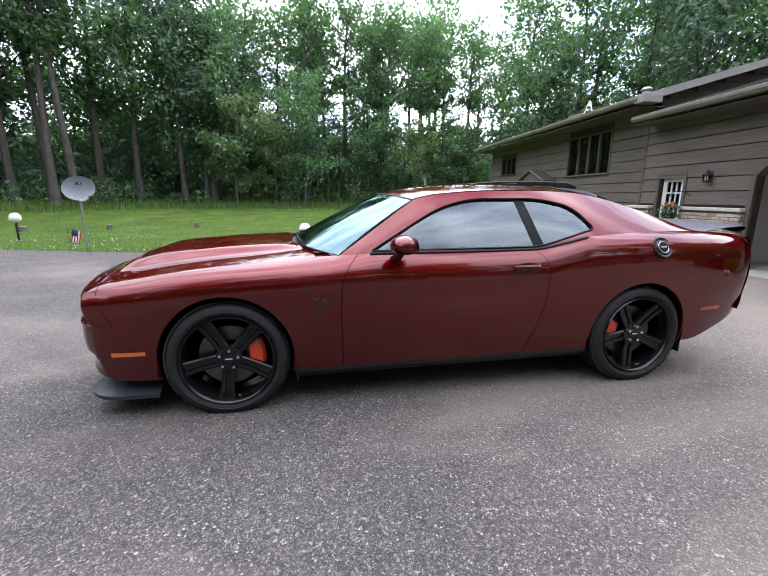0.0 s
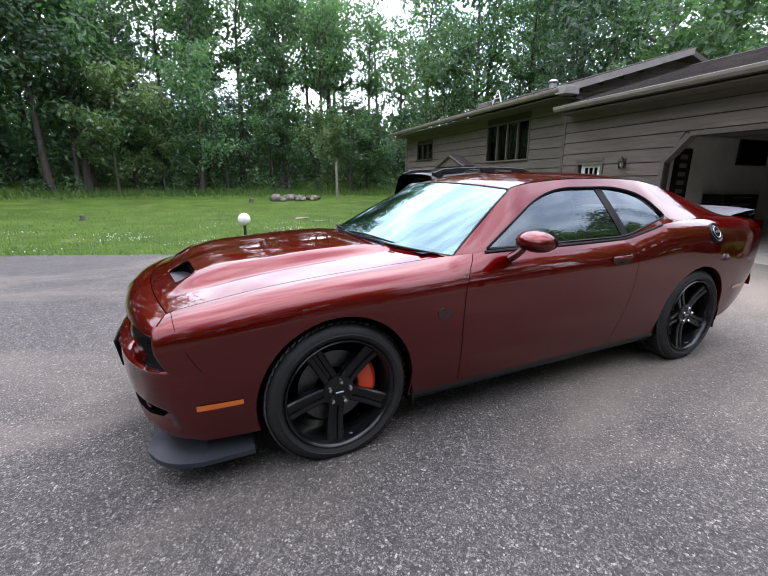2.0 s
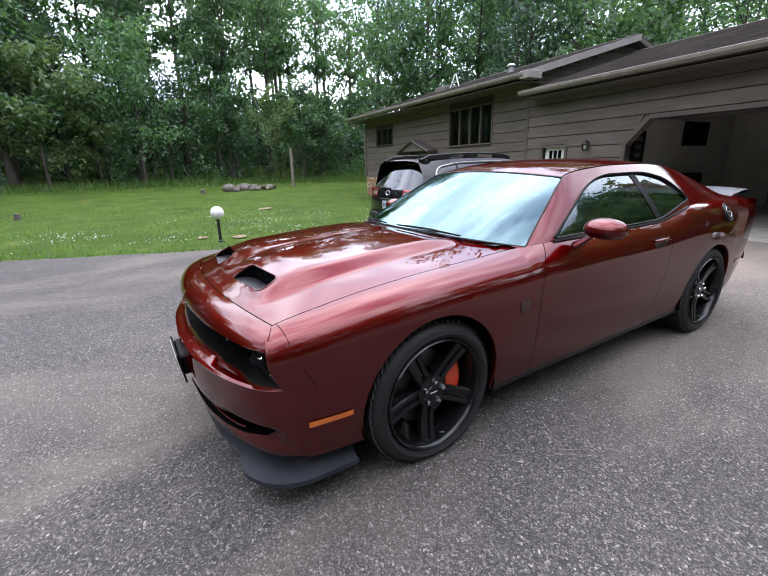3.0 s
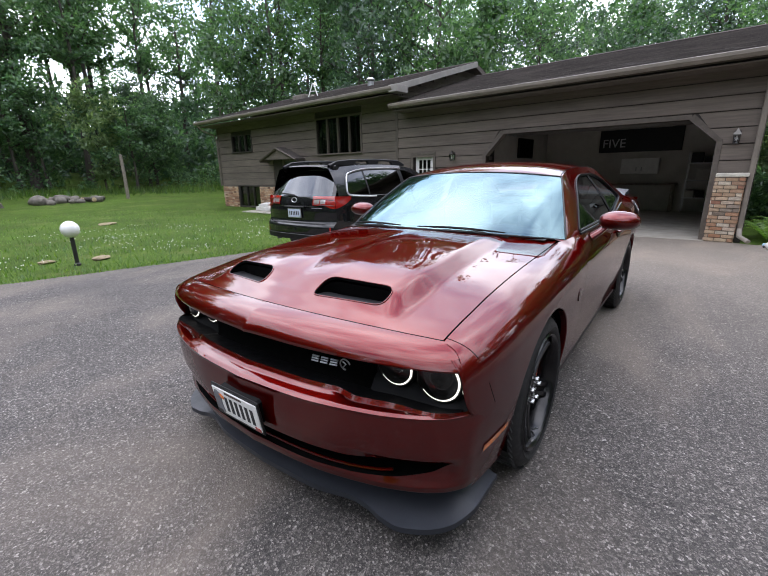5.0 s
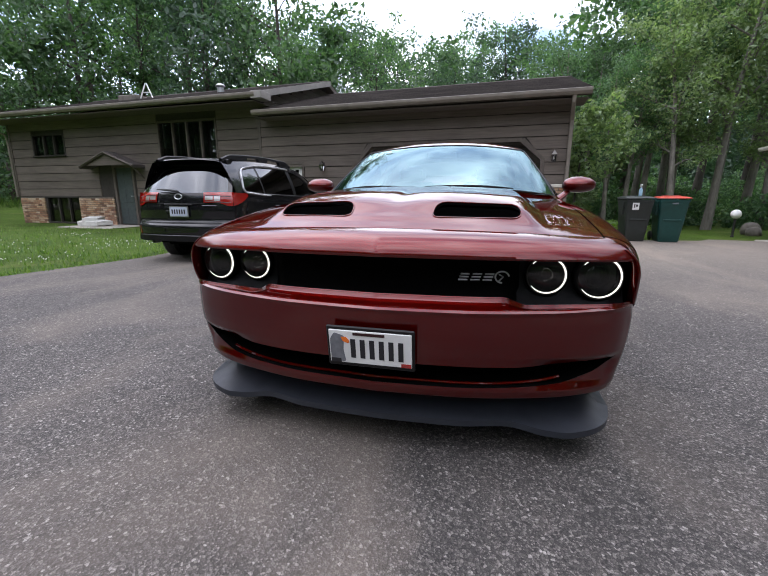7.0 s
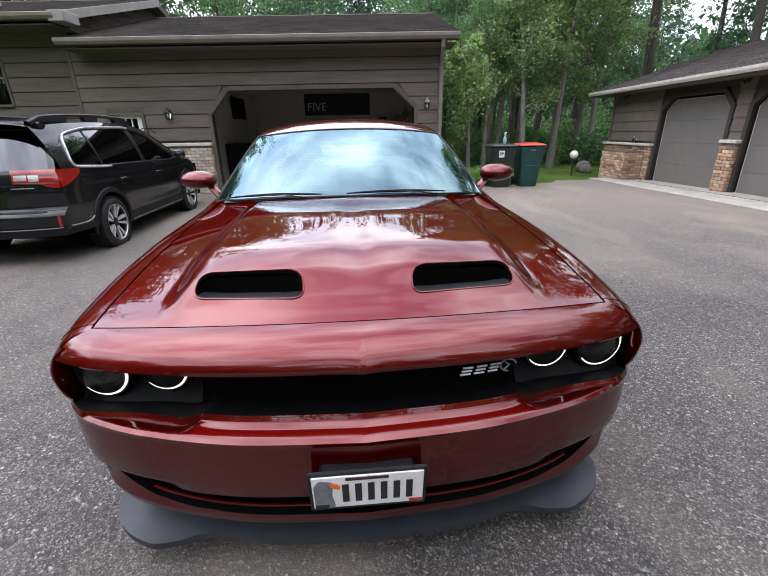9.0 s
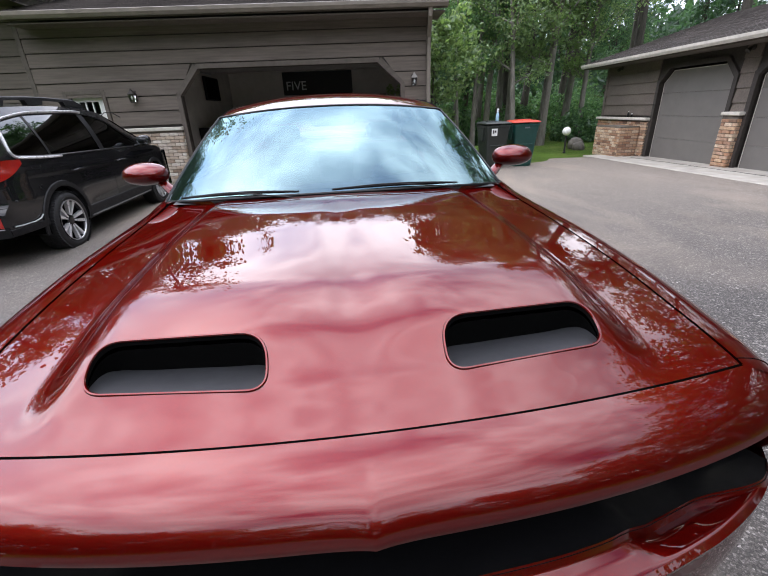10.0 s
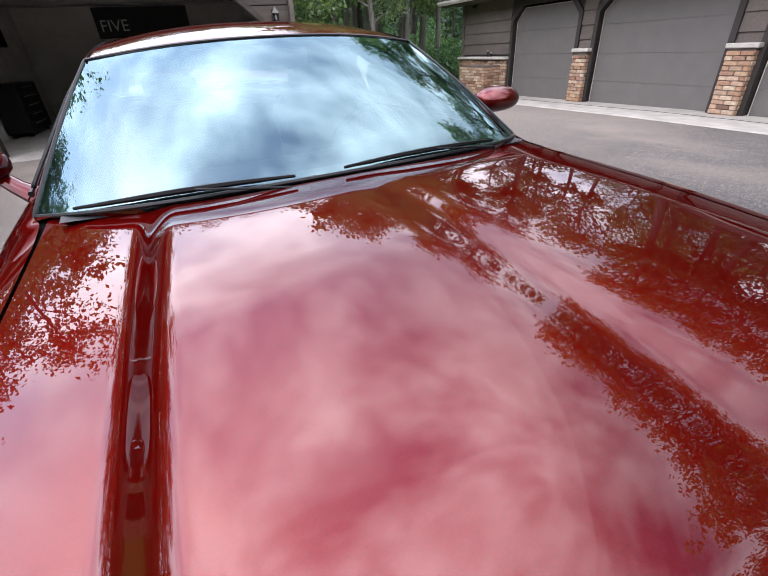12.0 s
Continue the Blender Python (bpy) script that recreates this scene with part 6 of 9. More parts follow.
# arch lips and liners
for k in (-1, 1):
    cx, cz, r = ARCH[k]
    a = np.linspace(math.radians(-14), math.radians(194), 56)
    xs, zs = cx + r * np.cos(a), cz + r * np.sin(a)
    rows = []
    for off, rr_ in ((0.0, 0.0), (0.004, -0.004), (0.03, -0.006), (0.034, 0.012)):
        x2, z2 = cx + (r + rr_) * np.cos(a), cz + (r + rr_) * np.sin(a)
        rows.append(np.stack([x2, -(y_low(xs, np.maximum(zs, 0.24)) - off), z2], -1))
    both("arch_lip", Geo().grid(np.array(rows)), M_PAINT)
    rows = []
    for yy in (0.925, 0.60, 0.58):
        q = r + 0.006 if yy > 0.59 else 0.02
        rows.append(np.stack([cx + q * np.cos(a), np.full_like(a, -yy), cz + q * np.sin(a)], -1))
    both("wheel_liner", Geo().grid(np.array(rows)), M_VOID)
# dark inner shell behind the panel gaps
XX, SS = np.meshgrid(np.linspace(-1.0, 1.02, 40), np.linspace(0.03, 1, 10), indexing="ij")
P = flank_low(XX, fZB(XX) + (fZC(XX) - fZB(XX)) * SS)
P[..., 1] += 0.014
g = Geo().grid(P)
P = flank_up(np.meshgrid(np.linspace(-2.2, 2.3, 60), np.linspace(0, 1, 8), indexing="ij")[0], np.meshgrid(np.linspace(-2.2, 2.3, 60), np.linspace(0, 1, 8), indexing="ij")[1])
P[..., 1] += 0.014
P[..., 2] -= 0.008
g.grid(P)
both("inner_shell", g, M_VOID)
# rocker skirt
XX = np.linspace(-1.06, 1.06, 40)
rows = []
for dy, dz in ((-0.002, 0.012), (-0.004, -0.012), (0.035, -0.055), (0.12, -0.06), (0.5, -0.06)):
    rows.append(np.stack([XX, -(y_low(XX, fZB(XX)) - dy), fZB(XX) + dz], -1))
both("side_skirt", Geo().grid(np.array(rows)), M_BLACK)
part("underbody", Geo().box(-2.2, 2.3, -0.62, 0.62, 0.17, 0.3, 0.02), M_VOID, car)

# hood ------------------------------------------------------------------
HX0 = lambda y: -2.302 + 0.102 * (np.abs(y) / 0.785) ** 2
HX1 = lambda y: -1.075 + 0.275 * (np.abs(y) / 0.785) ** 3
fCR = spl([0.0, 0.1, 0.3, 0.8, 1.0], [0.027, 0.031, 0.042, 0.042, 0.036])
fB = spl([0.0, 0.04, 0.08, 0.16, 0.3, 0.55, 0.85, 1.0], [0.0, 0.006, 0.017, 0.030, 0.041, 0.045, 0.036, 0.013])


def hood_z(x, y):
    """Height of the hood: crowned sheet, raised middle, two scoop bulges."""
    ay = np.abs(y)
    u = np.clip((x - HX0(y)) / (HX1(y) - HX0(y)), 0, 1)
    e = fTZ(-2.20 + u * 1.40)
    crown = fCR(u) * (1 - (ay / 0.785) ** 2)
    edge_y = 0.625 - 0.055 * u
    rise = fB(u) * (1 - sstep(edge_y - 0.10, edge_y, ay))
    lat = (0.55 + 0.45 * sstep(0.02, 0.22, ay)) * (1 - sstep(0.47, 0.60, ay))
    sc = 0.020 * sstep(-2.20, -2.08, x) * (1 - sstep(-2.08, -1.62, x)) * lat
    groove = 0.006 * np.exp(-(ay / 0.05) ** 2) * sstep(0.05, 0.3, u) * (1 - sstep(0.75, 1.0, u))
    return e + crown + rise + sc - groove


SCO = {}
for s in (-1, 1):
    o = round_poly([(-2.212, s * 0.165), (-2.165, s * 0.505), (-2.066, s * 0.502), (-2.104, s * 0.172)], [0.04, 0.045, 0.075, 0.065], 8)
    SCO[s] = o
U, V = np.meshgrid(np.linspace(0, 1, 160), np.linspace(-0.785, 0.785, 190), indexing="ij")
HXX = HX0(V) + (HX1(V) - HX0(V)) * U


def hood_f(a, b):
    return np.stack([a, b, hood_z(a, b)], -1)


hg = cut_sheet(HXX, V, hood_f, [SCO[-1], SCO[1]])
hood = part("hood", hg, M_PAINT, car, smooth=60)
# folded-down rim of the hood
rim = []
for y in np.linspace(-0.785, 0.785, 80):
    rim.append((HX0(y), y))
for y in np.linspace(0.785, -0.785, 80)[1:-1]:
    rim.append((HX1(y), y))
R0 = np.array([(a, b, float(hood_z(a, b))) for a, b in rim])
R1 = R0.copy()
R1[:, 2] -= 0.02
part("hood_rim", Geo().grid(np.array([R0, R1]), wrap_v=True), M_VOID, hood)
for s in (-1, 1):
    o = SCO[s]
    L = np.array([(a, b, float(hood_z(np.array(a), np.array(b)))) for a, b in o])
    c = L.mean(0)
    ring = [L]
    for q, dz in ((0.99, -0.004), (0.982, -0.010)):
        r_ = c + (L - c) * q
        r_[:, 2] = L[:, 2] + dz
        ring.append(r_)
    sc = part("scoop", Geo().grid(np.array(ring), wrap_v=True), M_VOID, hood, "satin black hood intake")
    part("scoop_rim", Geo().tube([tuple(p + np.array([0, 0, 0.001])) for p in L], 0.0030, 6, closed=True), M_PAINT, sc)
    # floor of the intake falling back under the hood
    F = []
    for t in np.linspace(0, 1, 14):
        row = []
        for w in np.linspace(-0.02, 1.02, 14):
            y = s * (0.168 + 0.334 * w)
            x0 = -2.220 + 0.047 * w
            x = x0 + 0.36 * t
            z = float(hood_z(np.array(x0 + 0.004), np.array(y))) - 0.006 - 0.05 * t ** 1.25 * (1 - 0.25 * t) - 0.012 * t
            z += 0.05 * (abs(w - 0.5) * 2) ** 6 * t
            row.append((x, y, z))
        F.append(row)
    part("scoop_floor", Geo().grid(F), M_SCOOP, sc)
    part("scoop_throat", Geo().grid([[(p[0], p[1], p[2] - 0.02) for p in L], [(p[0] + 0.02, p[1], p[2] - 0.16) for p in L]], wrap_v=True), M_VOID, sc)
# cowl strip and windshield base
CX = np.linspace(-0.74, 0.74, 60)
rows = []
for d, dz in ((-0.012, -0.012), (0.012, -0.018), (0.028, -0.012), (0.05, -0.006)):
    rows.append([(float(HX1(y)) + d, y, float(hood_z(np.array(HX1(y)), np.array(y))) + dz) for y in CX])
part("cowl", Geo().grid(rows), M_BLACK, car)

# nose: header panel, grille slot, bumper -------------------------------
W_END = 0.939
fNX = spl([0, 0.3, 0.6, 0.74, 0.83, 0.885, 0.915, 0.932, 0.940], [-2.488, -2.468, -2.405, -2.352, -2.300, -2.245, -2.19, -2.13, -2.08])


def nx(y):
    """Plan curve of the bumper's leading ridge."""
    return fNX(np.abs(y))


def hdr(v, t):
    """Header panel between the hood's edge (t = 0) and the lip over the grille (t = 1); v runs -1..1 across."""
    ye = 0.795 + (0.884 - 0.795) * t ** 0.8
    y = v * ye
    x0, z0 = HX0(v * 0.785) - 0.004, hood_z(HX0(v * 0.785), v * 0.785) - 0.001
    xl = -2.432 + 0.150 * np.abs(v) ** 2.2
    zl = 0.776 - 0.008 * np.abs(v) ** 2
    xc, zc = xl + 0.018, z0 - 0.014
    x = (1 - t) ** 2 * x0 + 2 * t * (1 - t) * xc + t * t * xl
    z = (1 - t) ** 2 * z0 + 2 * t * (1 - t) * zc + t * t * zl
    crease = 0.010 * np.exp(-(np.abs(v) / 0.05)) * t
    return np.stack([x - crease, y, z], -1)


VV, TT = np.meshgrid(np.linspace(-1, 1, 141), np.linspace(0, 1, 16), indexing="ij")
P = hdr(VV, TT)
# its ends run into the fenders' leading edges
for j_ in range(16):
    z_ = 0.828 + (0.766 - 0.828) * (j_ / 15) ** 1.15
    x_ = float(noseX(z_)) - 0.002
    F_ = flank_up(np.full(120, x_), np.linspace(0, 1, 120))
    y_ = -float(F_[int(np.argmin(np.abs(F_[:, 2] - z_))), 1]) - 0.001
    for i_, sg in ((0, -1), (-1, 1)):
        d_ = np.array([x_, sg * y_, z_]) - P[i_, j_]
        w_ = np.clip(sg * np.linspace(-1, 1, 141), 0, 1) ** 14
        P[:, j_] = P[:, j_] + w_[:, None] * d_[None] * min(1.0, (j_ / 15) * 7)
lip = P[:, -1]
under = lip.copy()
under[:, 0] += 0.05
under[:, 2] += 0.004
edge = lip.copy()
edge[:, 0] += 0.004
edge[:, 2] -= 0.007
P = np.concatenate([P, edge[:, None], under[:, None]], 1)
part("header_panel", Geo().grid(P), M_PAINT, car, smooth=50)
# corner where the header rounds into the fender's leading edge
rows = []
hend = P[0, :16]
hl_ = np.concatenate([[0], np.cumsum(np.linalg.norm(np.diff(hend, axis=0), axis=1))])
fe_ = []
for s_ in np.linspace(1, 0.15, 60):
    x_ = -2.20
    for _ in range(4):
        q_ = flank_up(np.array([x_]), np.array([s_]))[0]
        x_ = float(noseX(q_[2])) + 0.006
    fe_.append(q_)
fe_ = np.array([q_ for q_ in fe_ if q_[2] > 0.764])
fl_ = np.concatenate([[0], np.cumsum(np.linalg.norm(np.diff(fe_, axis=0), axis=1))])
for t in np.linspace(0, 1, 30):
    a_ = np.array([np.interp(t * hl_[-1], hl_, hend[:, k]) for k in range(3)]) + np.array([0.002, 0.004, -0.0015])
    b_ = np.array([np.interp(t * fl_[-1], fl_, fe_[:, k]) for k in range(3)]) + np.array([0.004, 0.0, -0.0012])
    rows.append([tuple(a_ + (b_ - a_) * w) for w in np.linspace(0, 1, 5)])
both("header_corner", Geo().grid(rows), M_PAINT, smooth=60)
# rounded pillars between the lamps and the fenders
rows = []
for z_ in np.linspace(0.598, 0.800, 14):
    xa = float(noseX(z_)) + 0.006
    if z_ > float(fZC(xa)):
        P_ = flank_up(np.full(80, xa), np.linspace(0, 1, 80))
        ya = -float(P_[int(np.argmin(np.abs(P_[:, 2] - z_))), 1])
    else:
        ya = float(y_low(np.array(xa), np.array(z_)))
    rows.append([(xa + 0.004, -ya + 0.0005, z_), (xa - 0.010, -ya + 0.003, z_), (xa - 0.018, -ya + 0.008, z_), (xa - 0.021, -ya + 0.014, z_), (xa - 0.016, -ya + 0.020, z_), (xa + 0.03, -ya + 0.024, z_)])
both("nose_pillar", Geo().grid(rows), M_PAINT, smooth=60)


def low_edge(v):
    """Lower edge of the grille slot: (x, y, z) with the step beside the lamps."""
    y = np.sin(v * math.pi / 2) * 0.884
    a = np.abs(y)
    z = 0.636 - 0.030 * sstep(0.44, 0.53, a) + 0.012 * sstep(0.62, 0.87, a)
    x = nx(y) + 0.065 + 0.012 * sstep(0.4, 0.55, a) - 0.075 * sstep(0.62, 0.87, a)
    w = sstep(0.74, 0.84, np.abs(v))
    yr = np.sin(v * math.pi / 2) * W_END
    return x + (nx(yr) + 0.003 - x) * w, y + (yr * 0.997 - y) * w, z + (0.612 - z) * w


def bump_row(v, k):
    """Rows of the bumper from the slot's lower edge down to the chin."""
    xe, ye, ze = low_edge(v)
    y = np.sin(v * math.pi / 2) * W_END
    a = np.abs(y)
    zr = 0.592 + 0.008 * (a / 0.88) ** 2.2
    q = 1 + 0.2 * (a / W_END) ** 4
    rows = {
        0: (xe, ye, ze), 1: (xe - 0.010, ye, ze - 0.016),
        2: (xe + (nx(y) - xe) * 0.36, (ye + y) / 2, zr + (ze - zr) * 0.42),
        3: (nx(y) + 0.012, y, zr + 0.008), 4: (nx(y) - 0.001, y, zr), 5: (nx(y) + 0.002 * q, y, zr - 0.012),
        6: (nx(y) + 0.001 * q, y, 0.55), 7: (nx(y) + 0.001 * q, y, 0.51), 8: (nx(y) + 0.003 * q, y * 0.999, 0.47),
        9: (nx(y) + 0.007 * q, y * 0.996, 0.43), 10: (nx(y) + 0.014 * q, y * 0.992, 0.39), 11: (nx(y) + 0.023 * q, y * 0.988, 0.35),
        12: (nx(y) + 0.030 * q, y * 0.984, 0.318), 13: (nx(y) + 0.030 * q, y * 0.98, 0.292), 14: (nx(y) + 0.036 * q, y * 0.975, 0.266),
        15: (nx(y) + 0.062 * q, y * 0.965, 0.246), 16: (nx(y) + 0.14 * q, y * 0.94, 0.240)}
    x, yy, z = rows[k]
    if 9 < k < 13:     # shallow duct running out from the slot to the corner
        x = x + (0.0, 0.030, 0.028, 0.012)[k - 9] * sstep(0.50, 0.66, a) * (1 - sstep(0.84, 0.90, a))
    if k > 5:
        w = sstep(0.78, 0.90, np.abs(v))
        yy = yy + (np.sign(v) * (y_low(np.maximum(x, -2.2), z + 0 * v) + 0.0006) - yy) * w
    return np.stack([x + 0 * v, yy + 0 * v, z + 0 * v], -1)


vs = np.linspace(-1, 1, 181)
rowsB = np.array([bump_row(vs, k) for k in range(17)])
# refine between rows with a smooth curve
ks = np.linspace(0, 16, 81)
fine = np.zeros((len(ks), len(vs), 3))
for i, k in enumerate(ks):
    k0 = int(min(math.floor(k), 15))
    t = k - k0
    fine[i] = rowsB[k0] * (1 - t) + rowsB[k0 + 1] * t
AA, BB = np.meshgrid(ks, vs, indexing="ij")


def bump_f(a, b):
    i = np.clip(a / 16 * 80, 0, 79.999)
    j = np.clip((b + 1) / 2 * 180, 0, 179.999)
    i0, j0 = i.astype(int), j.astype(int)
    ti, tj = (i - i0)[..., None], (j - j0)[..., None]
    return (fine[i0, j0] * (1 - ti) + fine[i0 + 1, j0] * ti) * (1 - tj) + (fine[i0, j0 + 1] * (1 - ti) + fine[i0 + 1, j0 + 1] * ti) * tj


# lower intake: a wide shallow slot over the chin
def across(y):
    return math.asin(y / W_END) / (math.pi / 2)


INT = round_poly([(9.45, -across(0.865)), (9.9, -across(0.5)), (9.9, across(0.5)), (9.45, across(0.865)), (10.9, across(0.80)), (12.1, across(0.66)), (12.5, across(0.3)), (12.5, -across(0.3)), (12.1, -across(0.66)), (10.9, -across(0.80))], [0.02, 0.1, 0.1, 0.02, 0.12, 0.2, 0.1, 0.1, 0.2, 0.12], 6)
bg = cut_sheet(AA, BB, bump_f, [INT])
bump = part("front_bumper", bg, M_PAINT, car, smooth=50)
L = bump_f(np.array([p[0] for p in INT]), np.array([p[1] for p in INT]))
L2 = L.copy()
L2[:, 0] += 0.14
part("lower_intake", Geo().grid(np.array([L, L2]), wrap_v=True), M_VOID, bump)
# black sheet closes the slot, its depth shade put into the colour
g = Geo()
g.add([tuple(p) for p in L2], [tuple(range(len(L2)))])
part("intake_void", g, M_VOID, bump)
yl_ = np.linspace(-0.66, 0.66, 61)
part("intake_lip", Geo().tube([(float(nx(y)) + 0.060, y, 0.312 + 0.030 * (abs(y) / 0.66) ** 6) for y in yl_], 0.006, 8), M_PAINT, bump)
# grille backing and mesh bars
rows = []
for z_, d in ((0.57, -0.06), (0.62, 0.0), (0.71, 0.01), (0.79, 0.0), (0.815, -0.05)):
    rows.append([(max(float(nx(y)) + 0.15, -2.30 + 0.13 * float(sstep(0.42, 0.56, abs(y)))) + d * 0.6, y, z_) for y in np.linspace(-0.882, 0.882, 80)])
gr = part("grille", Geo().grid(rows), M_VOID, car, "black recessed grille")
# shelf between the bumper's upper edge and the grille
fv = np.linspace(-0.80, 0.80, 90)
xe, ye, ze = low_edge(fv)
part("grille_shelf", Geo().grid(np.array([np.stack([xe - 0.004, ye, ze - 0.003], -1), np.stack([xe + 0.03, ye * 0.998, ze - 0.012], -1), np.stack([xe + 0.12 - 0.06 * np.abs(fv) ** 3, ye * 0.985, ze - 0.03], -1), np.stack([np.maximum(xe + 0.2, -2.17), ye * 0.97, ze - 0.03], -1)])), M_BEZEL, gr)
# lamp housings and lit rings
for s in (-1, 1):
    rows = []
    for z_, d in ((0.570, -0.045), (0.605, -0.02), (0.64, 0.0), (0.74, 0.0), (0.79, -0.01)):
        rows.append([(-2.190 + d - 0.02 * sstep(0.62, 0.5, y) + 0.03 * sstep(0.80, 0.88, y), s * y, z_) for y in np.linspace(0.46, 0.882, 30)])
    part("lamp_bezel", Geo().grid(rows), M_BEZEL, car)
    for y, rad in ((0.603, 0.070), (0.784, 0.077)):
        yaw = math.degrees(math.atan2(float(nx(y + 0.05) - nx(y - 0.05)), 0.1)) * s
        xo = -2.215
        m = Matrix.Translation((xo, s * y, 0.692)) @ pose(0, 0, 0, 0, 0, -yaw * 0.2) @ pose(0, 0, 0, 0, -90, 0)
        hl = part("headlamp", Geo().lathe([(rad + 0.012, -0.03), (rad + 0.010, 0.004), (rad + 0.004, 0.010), (rad, 0.006), (rad * 0.98, -0.01), (rad * 0.72, -0.035), (rad * 0.5, -0.05), (0.0, -0.05)], 36, m), M_BEZEL, car)
        a0 = math.radians(-15)
        arc = [m @ Vector((rad * 0.93 * math.cos(t), rad * 0.93 * math.sin(t), 0.004)) for t in np.linspace(math.radians(128), math.radians(412), 44)]
        part("halo_ring", Geo().tube(arc, [0.0012 + 0.0030 * math.sin(math.pi * t) ** 0.6 for t in np.linspace(0.0, 1.0, 44)], 8), M_HALO, hl, "lit white halo ring")
        part("projector", Geo().lathe([(rad * 0.52, -0.045), (rad * 0.52, -0.03), (rad * 0.42, -0.014), (rad * 0.2, -0.004), (0.0, -0.002)], 24, m), M_CLEAR if y < 0.7 else M_VOID, hl)
        part("lens", Geo().lathe([(rad * 1.0, 0.012), (rad * 0.8, 0.02), (rad * 0.4, 0.025), (0.0, 0.026)], 28, m), M_CLEAR, hl)
# emblem on the grille: slanted plain strokes and a crested disc
g = Geo()


def em(y, z):
    return (float(nx(y)) + 0.128, y - (z - 0.695) * 0.35, z)


for y0 in (-0.290, -0.333, -0.376):
    for z in (0.684, 0.695, 0.706):
        g.tube([em(y0, z), em(y0 - 0.032, z)], 0.0036, 5)
c_ = em(-0.440, 0.695)
g.tube([(c_[0], c_[1] + 0.024 * math.cos(a), c_[2] + 0.021 * math.sin(a)) for a in np.linspace(-1.6, 2.9, 16)], 0.003, 5)
g.tube([(c_[0], c_[1] + 0.012, c_[2] - 0.016), (c_[0], c_[1] - 0.004, c_[2] + 0.002), (c_[0], c_[1] + 0.012, c_[2] + 0.010)], 0.003, 5)
part("emblem", g, M_STEEL, gr, "small satin silver emblem")

# splitter: a flat blade with deeper wings at the corners
fSP = spl([0, 0.3, 0.5, 0.56, 0.62, 0.68, 0.76, 0.83, 0.875, 0.895], [-2.417, -2.400, -2.354, -2.350, -2.362, -2.366, -2.336, -2.282, -2.21, -2.13])


def split_out(v):
    y = v * 0.895
    a = np.abs(y)
    x = fSP(a)
    return x, y


sv = np.linspace(-1, 1, 121)
xo, yo = split_out(sv)
za = 0.150 - 0.016 * sstep(0.48, 0.60, np.abs(yo))
tailx = np.linspace(-2.12, -1.90, 10)
outer = np.array([(x, -0.898, 0.136) for x in tailx[::-1]] + list(zip(xo, yo, za)) + [(x, 0.898, 0.136) for x in tailx])
inner = outer.copy()
for i in range(len(inner)):
    y = inner[i, 1]
    if abs(y) > 0.8955:
        inner[i] = (inner[i, 0], math.copysign(0.80, y), 0.20)
    else:
        inner[i] = (float(nx(y * 0.94)) + 0.19, y * 0.9, 0.205)
mid = outer * 0.55 + inner * 0.45
mid[:, 2] = outer[:, 2] * 0.75 + inner[:, 2] * 0.25
low = outer.copy()
low[:, 2] -= 0.020
lowi = inner.copy()
lowi[:, 2] = 0.12
o2 = outer.copy()
o2[:, 2] += 0.004
part("splitter", Geo().grid(np.array([inner, mid, o2, outer, low, lowi])), M_SPLIT, car, "charcoal plastic front splitter", smooth=50)
# seam between the nose and the fender
rows = []
for t in np.linspace(0.58, 1, 14):
    z_ = 0.826 + (0.600 - 0.826) * t
    x_ = -2.192 + 0.100 * t ** 1.3
    if z_ > float(fZC(x_)):
        F_ = flank_up(np.full(160, x_), np.linspace(0, 1, 160))
        rows.append(tuple(F_[int(np.argmin(np.abs(F_[:, 2] - z_)))]))
    else:
        rows.append((x_, -float(y_low(np.array(x_), np.array(z_))), z_))
both("fender_seam", Geo().tube(rows, 0.0014, 5), M_VOID)
# seam that carries the header's rear edge out over the shoulder
rows = [tuple(flank_up(np.array([-2.186 + 0.012 * t]), np.array([1 - 0.62 * t]))[0]) for t in np.linspace(0, 1, 20)]
both("header_seam", Geo().tube(rows, 0.0014, 5), M_VOID)
# side markers, fender badge
for s in (-1, 1):
    P = []
    for x in np.linspace(-2.130, -1.936, 12):
        t = (x + 2.130) / 0.194
        P.append([(x, s * (float(y_low(np.array(x), np.array(z))) + 0.004), z) for z in (0.408 + 0.004 * t, 0.413 + 0.004 * t, 0.432 + 0.002 * t, 0.436 + 0.001 * t)])
    part("side_marker", Geo().grid(P), M_AMBER, car, "amber side marker lamp")
    P = []
    for x in np.linspace(2.0, 2.2, 10):
        P.append([(x, s * (float(y_low(np.array(x), np.array(z))) + 0.004), z) for z in (0.51, 0.54)])
    part("side_marker", Geo().grid(P), M_REDLENS, car, "red side marker lamp")
    g = Geo()
    o = [(-0.91, 0.66), (-0.87, 0.67), (-0.845, 0.70), (-0.865, 0.725), (-0.885, 0.715), (-0.90, 0.735), (-0.925, 0.72), (-0.93, 0.69)]
    g.prism(o, 0.955 * s, 0.9635 * s, axis=1, c=0.001)
    part("fender_badge", g, M_PAINTDARK, car, "dark fender badge")
